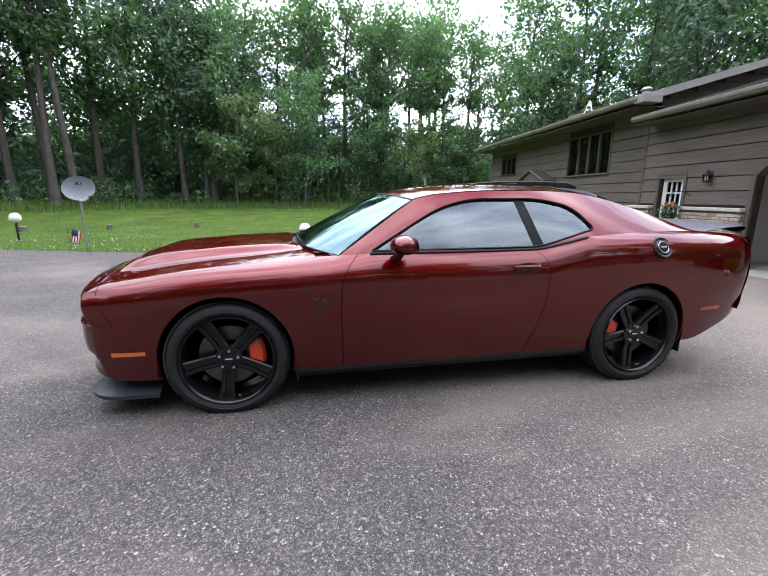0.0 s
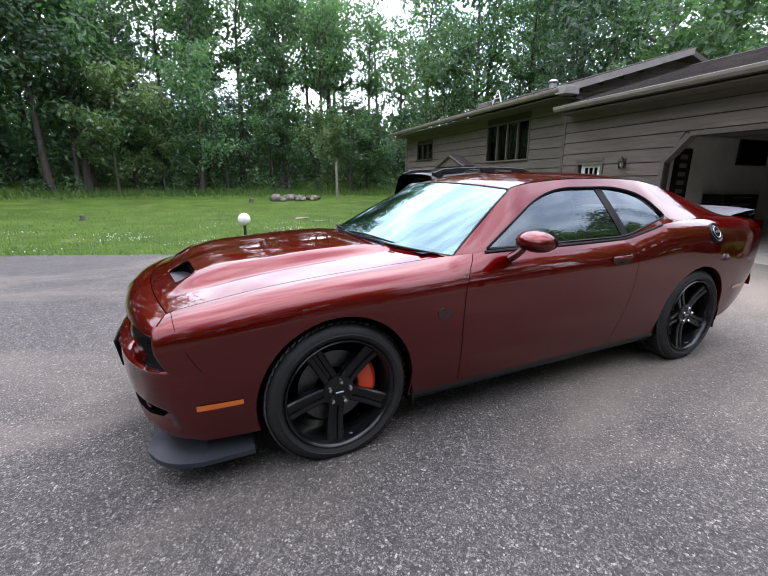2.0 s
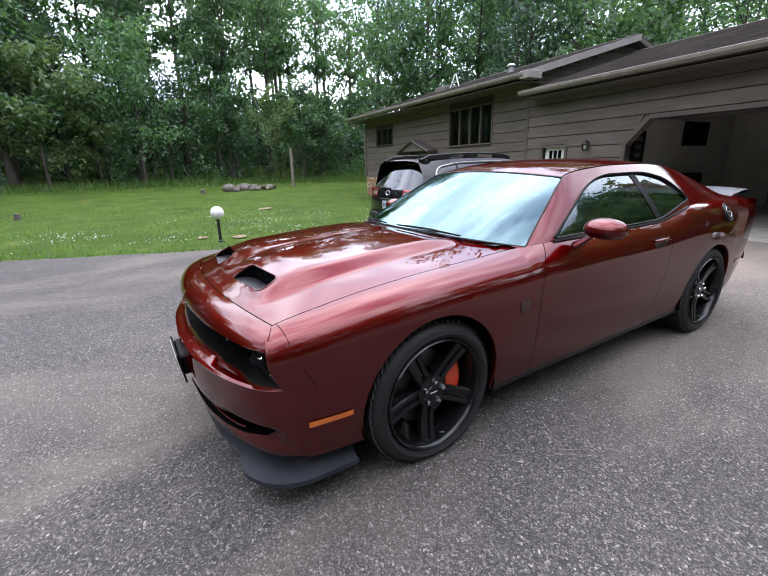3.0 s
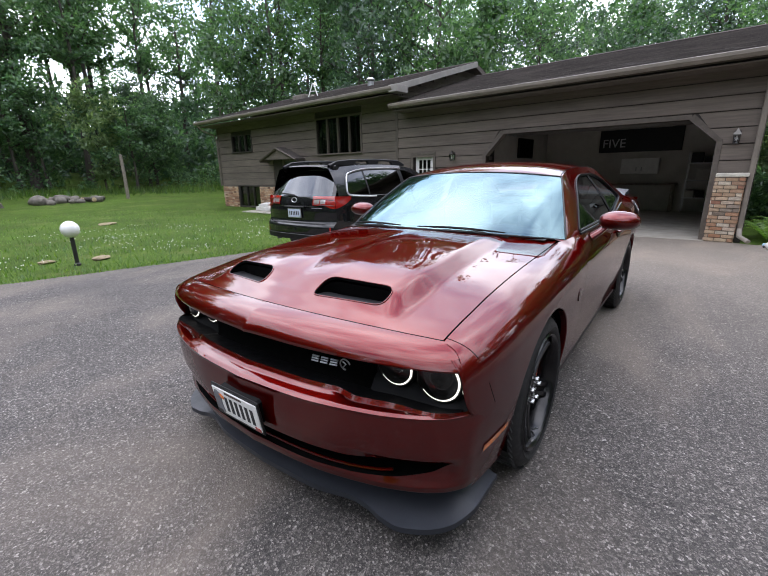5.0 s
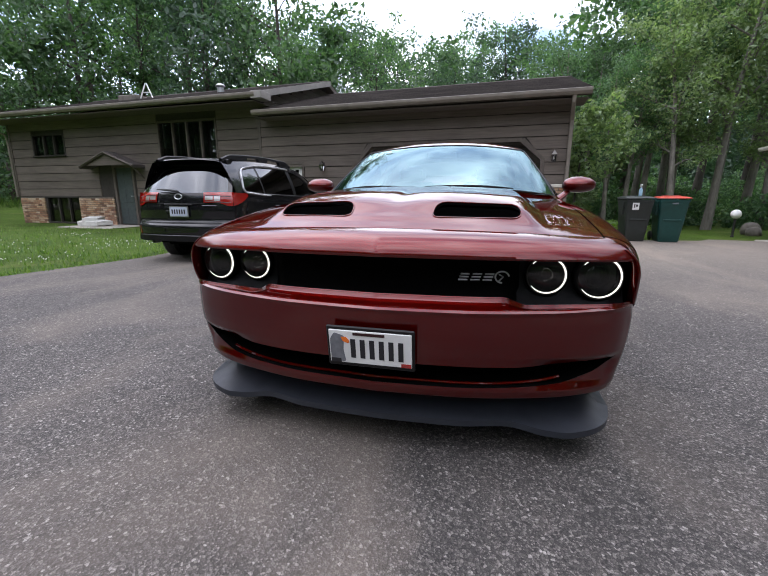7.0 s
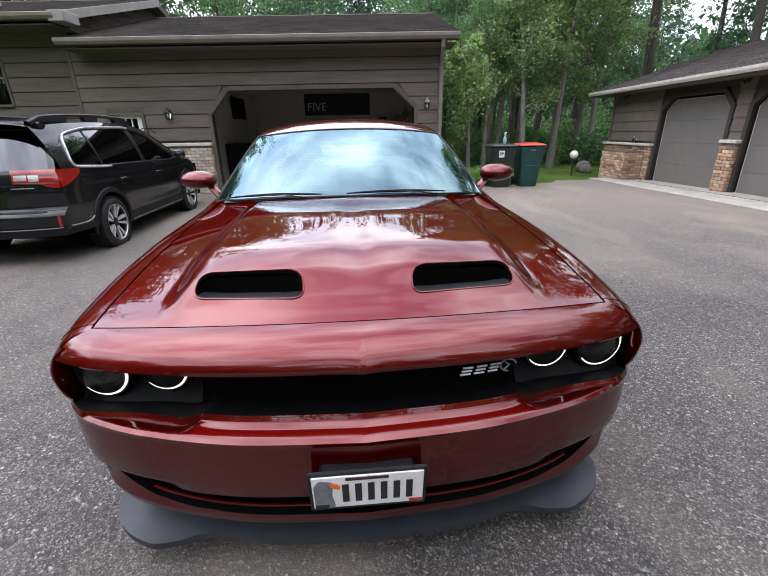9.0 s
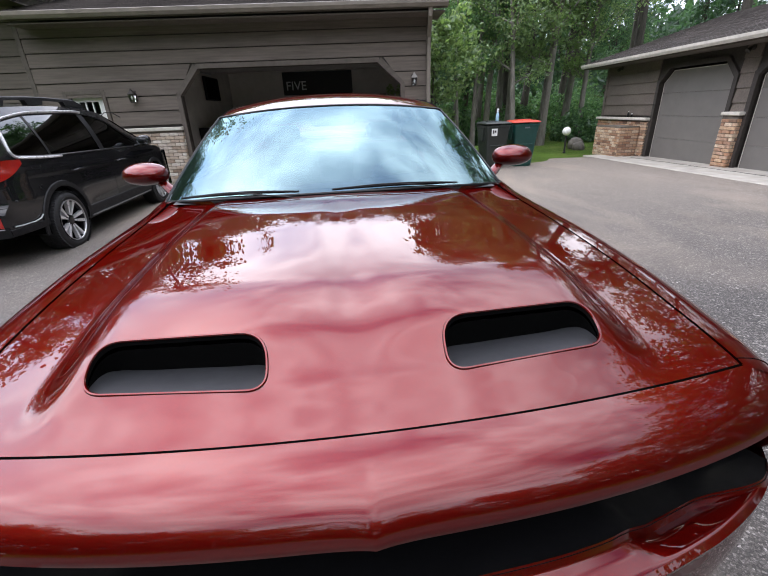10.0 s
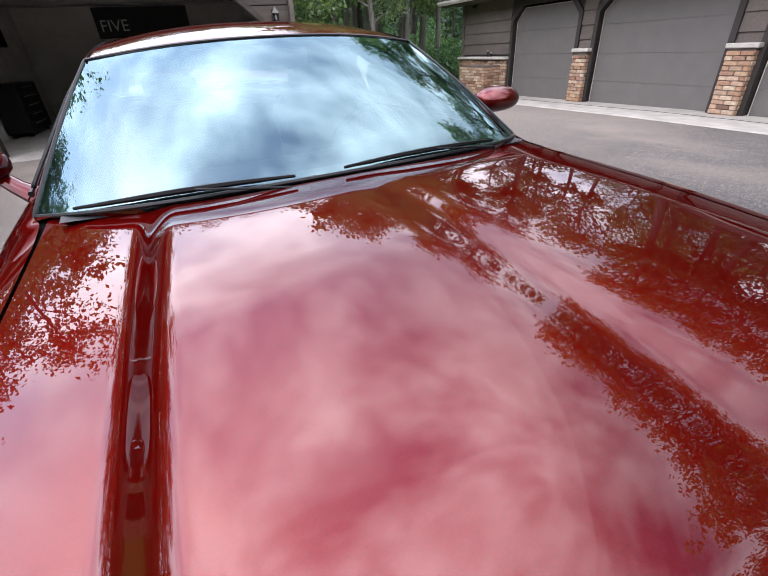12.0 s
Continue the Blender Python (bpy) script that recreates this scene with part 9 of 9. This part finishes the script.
# satellite dish
t = thing("satellite_dish", "grey satellite dish on a steel post in the lawn", "satellite dish", Matrix.Translation((-6.60, 8.45, gz(-6.6, 8.45))))
part("post", Geo().tube([(0, 0, -0.1), (-0.02, 0, 0.7), (-0.03, 0.04, 1.4)], 0.026, 10), M_STEEL, t)
dm = Matrix.Translation((-0.01, -0.02, 1.50)) @ pose(0, 0, 0, 74, 0, 10) @ Matrix.Diagonal((1.0, 0.86, 1, 1))
ds = part("reflector", Geo().lathe([(0.0, -0.075), (0.12, -0.070), (0.24, -0.05), (0.33, -0.018), (0.365, 0.0), (0.368, -0.008), (0.33, -0.03), (0.12, -0.085), (0.0, -0.09)], 36, dm), M_DISH, t, smooth=50)
part("dish_mark", Geo().add([tuple(dm @ Vector(p)) for p in ((-0.08, 0.12, -0.052), (-0.01, 0.12, -0.054), (-0.02, 0.20, -0.045), (-0.08, 0.20, -0.043), (0.0, 0.12, -0.054), (0.06, 0.13, -0.053), (0.06, 0.20, -0.044))], [(0, 1, 2, 3), (4, 5, 6)]), M_DARKBAR, ds)
part("feed_arm", Geo().tube([tuple(dm @ Vector(p)) for p in ((0.0, -0.36, -0.03), (0.16, -0.42, 0.14), (0.30, -0.40, 0.34))], 0.018, 8), M_WHITE, t)
part("feed_horn", Geo().tube([tuple(dm @ Vector(p)) for p in ((0.28, -0.38, 0.36), (0.42, -0.30, 0.34))], [0.03, 0.045], 10), M_DISH, t)
# small flag on a bent wire
t = thing("lawn_flag", "small striped flag on a wire in the lawn", "flag", Matrix.Translation((-7.02, 8.65, gz(-7.02, 8.65))))
part("wire", Geo().tube([(-0.09, 0, -0.05), (-0.10, 0, 0.45), (0.12, 0, 0.455)], 0.006, 6), M_POST, t)
fl_m = pose(0.0, 0, 0, 0, 12, 10)
for i in range(7):
    x = -0.08 + i * 0.0285
    part("stripe", Geo().grid([[tuple(fl_m @ Vector((x + d, 0.012 * math.sin(z * 30), z))) for d in (0, 0.0275)] for z in np.linspace(0.10, 0.42, 8)]), M_FLAGRED if i % 2 == 0 else M_WHITE, t)
part("canton", Geo().grid([[tuple(fl_m @ Vector((x, -0.006 + 0.012 * math.sin(z * 30), z))) for x in (-0.085, 0.035)] for z in np.linspace(0.27, 0.425, 5)]), M_FLAGBLUE, t)
part("canton", Geo().grid([[tuple(fl_m @ Vector((x, 0.006 + 0.012 * math.sin(z * 30), z))) for x in (-0.085, 0.035)] for z in np.linspace(0.27, 0.425, 5)]), M_FLAGBLUE, t)


# wheeled bins
def wheelie_bin(x, y, rot, body, lid, label, h=1.02, w=0.29, d=0.33):
    t = thing("wheelie_bin", label, "bin", Matrix.Translation((x, y, gz(x, y) + 0.008)) @ pose(0, 0, 0, 0, 0, rot), group="bins beside the house")
    rows = []
    for z, f in ((0.0, 0.70), (0.03, 0.74), (0.30, 0.82), (0.55, 0.89), (0.80, 0.955), (0.83, 0.99), (h - 0.10, 1.0), (h - 0.09, 1.05), (h - 0.055, 1.05), (h - 0.05, 1.0)):
        o = round_poly([(-w * f, -d * f), (w * f, -d * f), (w * f, d * f), (-w * f, d * f)], 0.06, 4)
        rows.append([(a, b, z) for a, b in o])
    g = Geo().grid(rows, wrap_v=True)
    g.add(rows[0], [tuple(range(len(rows[0])))])
    part("body", g, body, t, smooth=40)
    rows = []
    for z, f in ((h - 0.025, 1.08), (h - 0.015, 1.10), (h - 0.002, 1.07), (h + 0.025, 0.85), (h + 0.035, 0.4), (h + 0.036, 0.02)):
        o = round_poly([(-w * f, -d * f), (w * f, -d * f), (w * f, d * f), (-w * f, d * f)], 0.05, 4)
        rows.append([(a, b + (0.03 if z > h else 0), z) for a, b in o])
    ld = part("lid", Geo().grid(rows, wrap_v=True), lid, t, smooth=40)
    part("lid_rib", Geo().box(-0.2, 0.2, -0.02, 0.02, h + 0.03, h + 0.045, 0.006), lid, ld)
    part("handle", Geo().tube([(-w * 0.9, d * 1.08, h - 0.06), (-w * 0.9, d * 1.25, h - 0.04), (w * 0.9, d * 1.25, h - 0.04), (w * 0.9, d * 1.08, h - 0.06)], 0.016, 8), body, t)
    for s in (-1, 1):
        part("wheel", Geo().lathe([(0.0, -0.025), (0.10, -0.025), (0.115, -0.015), (0.115, 0.015), (0.10, 0.025), (0.0, 0.025)], 22, Matrix.Translation((s * w * 0.86, d * 0.78, 0.115)) @ pose(0, 0, 0, 0, 90, 0)), M_TYRE, t)
        part("side_pocket", Geo().prism([(-d * 0.4, 0.62), (d * 0.35, 0.62), (d * 0.55, h - 0.1), (-d * 0.6, h - 0.1)], s * w * 0.93, s * (w + 0.022), axis=0, c=0.008), body, t)
    part("front_rib", Geo().box(-w * 0.6, w * 0.6, -d * 0.92 - 0.012, -d * 0.86, 0.50, 0.53, 0.006), body, t)
    return t


b1 = wheelie_bin(7.32, -3.85, -88, M_BINGREY, M_BINGREY, "dark grey-green wheeled bin with a white sticker")
part("sticker", Geo().box(-0.17, -0.03, -0.345, -0.339, 0.74, 0.90, 0.002), M_WHITE, b1, "white square sticker")
part("sticker_bar", Geo().box(-0.14, -0.115, -0.348, -0.344, 0.79, 0.87), M_DARKBAR, b1)
part("sticker_bar", Geo().box(-0.10, -0.06, -0.348, -0.344, 0.81, 0.86), M_DARKBAR, b1)
b2 = wheelie_bin(7.42, -4.62, -93, M_BINGREEN, M_REDLID, "teal green wheeled bin with a red-orange lid", h=1.03, w=0.30)
part("sticker", Geo().box(-0.06, 0.06, -0.355, -0.349, 0.88, 0.915, 0.002), M_DISH, b2)
# spray bottle on the bin
t = thing("spray_bottle", "pale blue spray bottle with a white trigger on the bin", "bottle", Matrix.Translation((7.22, -3.90, gz(7.3, -3.85) + 1.055)))
part("bottle", Geo().lathe([(0.0, 0.0), (0.036, 0.0), (0.04, 0.01), (0.04, 0.12), (0.032, 0.16), (0.015, 0.19), (0.013, 0.21)], 18), M_BLUELIQ, t)
part("trigger_head", Geo().prism(round_poly([(-0.055, 0.25), (-0.05, 0.275), (0.03, 0.28), (0.028, 0.21), (-0.012, 0.205), (-0.012, 0.245)], 0.006, 3), -0.014, 0.014, axis=1), M_WHITE, t)
part("trigger", Geo().tube([(-0.02, 0, 0.245), (-0.04, 0, 0.215), (-0.045, 0, 0.19)], 0.006, 6), M_WHITE, t)
# white container lying by the wall
t = thing("white_jug", "white plastic jug lying on the driveway", "jug", Matrix.Translation((6.50, -2.72, gz(6.5, -2.7) + 0.008)) @ pose(0, 0, 0.075, 0, 90, 62))
part("jug", Geo().lathe([(0.0, -0.13), (0.06, -0.13), (0.072, -0.12), (0.075, -0.06), (0.073, 0.06), (0.06, 0.11), (0.03, 0.14), (0.022, 0.15), (0.022, 0.17)], 22), M_WHITE, t)
part("cap", Geo().lathe([(0.026, 0.155), (0.026, 0.185), (0.0, 0.187)], 16), M_BLUELIQ, t)
part("jug_label", Geo().lathe([(0.0745, -0.06), (0.0765, -0.05), (0.0762, 0.03), (0.0735, 0.05)], 22), M_DISH, t)
# hose end at the house corner
part_h = thing("garden_hose", "dark hose lying by the house corner", "hose", Matrix.Translation((6.75, -2.65, gz(6.7, -2.6) + 0.018)))
part("hose", Geo().tube([(0.5 * t + 0.07 * math.sin(t * 7), -0.55 * t + 0.06 * math.cos(t * 9), 0.02 * math.sin(t * 20) ** 2) for t in np.linspace(0, 1, 40)], 0.016, 8), M_POST, part_h)


# ferns by the house corner
def fern(x, y, s, seed):
    r = random.Random(seed)
    t = thing("fern", "bright green fern clump at the house corner", "fern", Matrix.Translation((x, y, gz(x, y))), group="ferns at the house corner")
    for k in range(14):
        a = k * 2.4 + r.uniform(-0.3, 0.3)
        L = s * r.uniform(0.7, 1.1)
        g = Geo()
        prev = None
        for i in range(16):
            f = i / 15
            d = L * (0.75 * f)
            z = L * (0.95 * f - 0.62 * f * f) * 1.25
            p = Vector((math.cos(a) * d, math.sin(a) * d, z))
            if prev is not None:
                side = Vector((-math.sin(a), math.cos(a), 0))
                w = L * 0.17 * math.sin(math.pi * min(1, 0.1 + f * 0.9)) ** 0.8
                fw = (p - prev)
                for s_ in (-1, 1):
                    tip = p + side * w * s_ + fw * 0.8 - Vector((0, 0, 0.03 * L))
                    g.add([tuple(prev), tuple(prev + fw * 0.75), tuple(tip)], [(0, 1, 2)])
            prev = p
        part("frond", g, M_FERN, t, smooth=0, normals=False)


for i, (x, y, s) in enumerate(((7.75, -2.75, 0.8), (8.2, -3.15, 0.9), (7.7, -3.25, 0.6), (8.7, -3.6, 0.85), (8.5, -2.8, 0.8), (8.9, -4.4, 0.6))):
    fern(x, y, s, 30 + i)


# stones, logs and stumps at the wood's edge
def rock(x, y, s, seed, name="boulder", label="grey weathered field stone", flat=0.7, cat="rock", group="stones in the lawn", mat=None):
    r = random.Random(seed)
    bm = bmesh.new()
    bmesh.ops.create_icosphere(bm, subdivisions=2, radius=1.0)
    o = Vector((r.uniform(0, 50), r.uniform(0, 50), 0))
    for v in bm.verts:
        v.co = v.co * (1 + 0.35 * noise.noise(v.co * 1.3 + o))
        v.co = Vector((v.co.x * s, v.co.y * s * 0.8, v.co.z * s * flat))
    g = Geo()
    bm.verts.index_update()
    g.add([v.co for v in bm.verts], [tuple(v.index for v in f.verts) for f in bm.faces])
    bm.free()
    ob = part(name, g, mat or M_ROCK, smooth=50)
    ob.matrix_world = Matrix.Translation((x, y, gz(x, y) + s * flat * 0.45)) @ pose(0, 0, 0, 0, 0, r.uniform(0, 360))
    return tagged(ob, label, cat, group)


rr2 = random.Random(8)
for i in range(13):
    rock(3.0 + rr2.uniform(-0.3, 2.4), 24.3 + rr2.uniform(-0.7, 0.7), rr2.uniform(0.16, 0.42) * (1.4 if i == 0 else 1), 60 + i, group="stone pile at the wood's edge")
for i in range(5):
    x, y = 4.6 + i * 0.28, 24.0 + rr2.uniform(-0.3, 0.3)
    lg = thing("log", "sawn log in the pile at the wood's edge", "log", Matrix.Translation((x, y, gz(x, y) + 0.13)) @ pose(0, 0, 0, 90, 0, rr2.uniform(-40, 60)), group="logs")
    part("bark", Geo().lathe([(0.105, -0.45), (0.11, -0.2), (0.105, 0.2), (0.11, 0.45)], 14), M_BARK, lg)
    part("cut_end", Geo().lathe([(0.0, 0.452), (0.10, 0.450), (0.11, 0.445)], 14), M_CUTWOOD, lg)
    part("cut_end", Geo().lathe([(0.0, -0.452), (0.10, -0.450), (0.11, -0.445)], 14), M_CUTWOOD, lg)
rock(-0.55, 7.0, 0.16, 81, flat=0.22, label="flat tan stone sunk in the lawn", mat=M_TANSTONE)
rock(-1.25, 7.4, 0.13, 82, flat=0.22, label="flat tan stone sunk in the lawn", mat=M_TANSTONE)
rock(1.9, 13.3, 0.30, 83, flat=0.12, label="flat tan stone sunk in the lawn", mat=M_TANSTONE)
rock(11.6, -8.55, 0.30, 84, flat=0.85, label="rounded grey stone beside the brick planter")
rock(11.2, -8.45, 0.24, 86, flat=0.8, label="rounded grey stone beside the brick planter")


def stump(x, y, s, seed):
    t = thing("tree_stump", "dark old tree stump in the lawn", "stump", Matrix.Translation((x, y, gz(x, y))), group="stumps in the lawn")
    part("bark", Geo().lathe([(s * 1.0, -0.05), (s * 0.7, 0.05), (s * 0.6, 0.12), (s * 0.58, 0.18)], 12), M_BARK, t)
    part("cut_top", Geo().lathe([(s * 0.58, 0.18), (s * 0.3, 0.195), (0.0, 0.185)], 12), M_WOODPOST, t)


for i, (x, y, s) in enumerate(((1.4, 23.5, 0.2), (-8.6, 14.5, 0.14), (-5.6, 15.5, 0.13), (-11.0, 13.5, 0.2), (4.8, 25.5, 0.15))):
    stump(x, y, s, 90 + i)
t = thing("fence_post", "weathered wooden post standing at the wood's edge", "post", Matrix.Translation((7.15, 24.4, gz(7.15, 24.4))))
part("post", Geo().tube([(0, 0, -0.2), (0.01, 0, 1.4), (0.0, 0.02, 2.35)], [0.10, 0.09, 0.085], 8), M_WOODPOST, t)
part("cap", Geo().lathe([(0.085, 2.35), (0.06, 2.40), (0.0, 2.41)], 8), M_WOODPOST, t)
# filled bags by the front door
for i, (y, z, rot) in enumerate(((12.75, 0.0, 10), (13.0, 0.0, -15), (12.9, 0.13, 30), (12.6, 0.02, 70))):
    bm = bmesh.new()
    bmesh.ops.create_cube(bm, size=1.0)
    bmesh.ops.subdivide_edges(bm, edges=bm.edges[:], cuts=5, use_grid_fill=True)
    g = Geo()
    for v in bm.verts:
        q = 1 - 0.75 * max(abs(v.co.x), abs(v.co.y)) ** 3 * 4
        v.co = Vector((v.co.x * 0.72, v.co.y * 0.46, v.co.z * 0.21 * max(q, 0.15) + 0.02 * noise.noise(v.co * 4 + Vector((i, 0, 0)))))
    bm.verts.index_update()
    g.add([v.co for v in bm.verts], [tuple(v.index for v in f.verts) for f in bm.faces])
    bm.free()
    ob = part("sack", g, M_SACK, smooth=60)
    p = HM @ Vector((-0.42, y, 0))
    ob.matrix_world = Matrix.Translation((p.x, p.y, gz(p.x, p.y) + 0.10 + z)) @ pose(0, 0, 0, 0, 0, rot)
    tagged(ob, "white filled sack lying by the front door", "sack", "sacks by the front door")
# small bottles on the stone cap of the detached garage
for x, h in ((2.15, 0.10), (2.32, 0.16)):
    p = HM @ Vector((x, D0 + 0.04, 0.875))
    t = thing("small_bottle", "small dark bottle on the stone cap", "bottle", Matrix.Translation(p), group="bottles on the stone cap")
    part("bottle", Geo().lathe([(0.0, 0.0), (0.028, 0.0), (0.03, 0.02), (0.03, h * 0.6), (0.012, h * 0.8), (0.012, h)], 12), M_BLACK, t)
    part("cap", Geo().lathe([(0.014, h - 0.02), (0.014, h + 0.005), (0.0, h + 0.006)], 10), M_WHITE, t)
# clover heads in the lawn
rc_ = random.Random(21)
cg = Geo()
for _ in range(46):
    cx_, cy_ = rc_.uniform(-9, 6), rc_.uniform(6.2, 12)
    for _ in range(rc_.randint(4, 22)):
        x, y = cx_ + rc_.gauss(0, 0.35), cy_ + rc_.gauss(0, 0.25)
        if y < float(np.interp(x, [q[0] for q in DRIVE_EDGE], [q[1] for q in DRIVE_EDGE])) + 0.12 or (x > 5 and y < 8):
            continue
        z, q = gz(x, y) + rc_.uniform(0.03, 0.06), rc_.uniform(0.008, 0.014)
        cg.add([(x - q, y, z), (x, y - q, z), (x + q, y, z), (x, y + q, z), (x, y, z + q), (x, y, z - q)], [(0, 1, 4), (1, 2, 4), (2, 3, 4), (3, 0, 4), (1, 0, 5), (2, 1, 5), (3, 2, 5), (0, 3, 5)])
tagged(part("clover", cg, M_GLOBE, smooth=0, normals=False), "small white clover heads in the lawn", "clover", kind="stuff")

# ---- brickwork: core of mortar, bricks as pieces ----
def rect_brick(w, h, d, seed):
    r = random.Random(seed)
    g = Geo().box(0, d, 0, w, 0, h, 0.006)
    g.v = [(x + r.uniform(-0.003, 0.003), y + r.uniform(-0.002, 0.002), z + r.uniform(-0.003, 0.003)) for x, y, z in g.v]
    return g


BRICK_MESH = {}


def brick_mesh(w, h, d, mat, k):
    key = (round(w, 3), round(h, 3), round(d, 3), mat.name, k)
    if key not in BRICK_MESH:
        me = rect_brick(w, h, d, k).mesh("brick", mat, 0)
        fix_normals(me)
        BRICK_MESH[key] = me
    return BRICK_MESH[key]


def lay(parent, m, width, z0, z1, mat, rnd, bw=0.2, bh=0.062, depth=0.05):
    """Courses of bricks on a face: m maps (depth outward -x, along y, up z)."""
    pitch = bh + 0.011
    n = max(1, int((z1 - z0) / pitch))
    for i in range(n):
        y = 0.0
        first = bw if i % 2 == 0 else bw * 0.5
        while y < width - 0.02:
            w = min(first, width - y)
            first = bw
            if width - y - w < 0.04:
                w = width - y
            k = rnd.randint(0, 3)
            me = brick_mesh(w - 0.011, bh, depth + 0.0, mat, k)
            ob = new("brick", me)
            ob.parent = parent
            ob.matrix_parent_inverse = Matrix()
            ob.matrix_basis = m @ Matrix.Translation((-rnd.uniform(0.0, 0.014), y + 0.005, z0 + i * pitch + 0.006))
            y += w


rb_ = random.Random(8)
for m, axis, a0, a1, b0, b1, z0, z1, mat, nm, label in BRICKS:
    t = tagged(new(nm), label, "brickwork", kind="structure")
    t.matrix_world = m
    if axis == "x":
        part("mortar", Geo().box(a0 + 0.012, a1, b0 + 0.006, b1 - 0.006, z0, z1), M_MORTAR, t)
        lay(t, Matrix.Translation((a0, b0, 0)), b1 - b0, z0, z1, mat, rb_)
        if a1 - a0 > 0.13:
            lay(t, Matrix.Translation((a0, b0, 0)) @ pose(0, 0, 0, 0, 0, 90) @ Matrix.Translation((0, -(a1 - a0), 0)), a1 - a0, z0, z1, mat, rb_)
            lay(t, Matrix.Translation((a0, b1, 0)) @ pose(0, 0, 0, 0, 0, -90), a1 - a0, z0, z1, mat, rb_)
    else:
        part("mortar", Geo().box(b0 + 0.006, b1 - 0.006, a1, a0 - 0.012, z0, z1), M_MORTAR, t)
        lay(t, Matrix.Translation((b1, a0, 0)) @ pose(0, 0, 0, 0, 0, -90) @ Matrix.Translation((0, -(b1 - b0), 0)), b1 - b0, z0, z1, mat, rb_)
        if a0 - a1 > 0.13:
            lay(t, Matrix.Translation((b0, a1, 0)), a0 - a1, z0, z1, mat, rb_)
            lay(t, Matrix.Translation((b1, a0, 0)) @ pose(0, 0, 0, 0, 0, 180), a0 - a1, z0, z1, mat, rb_)
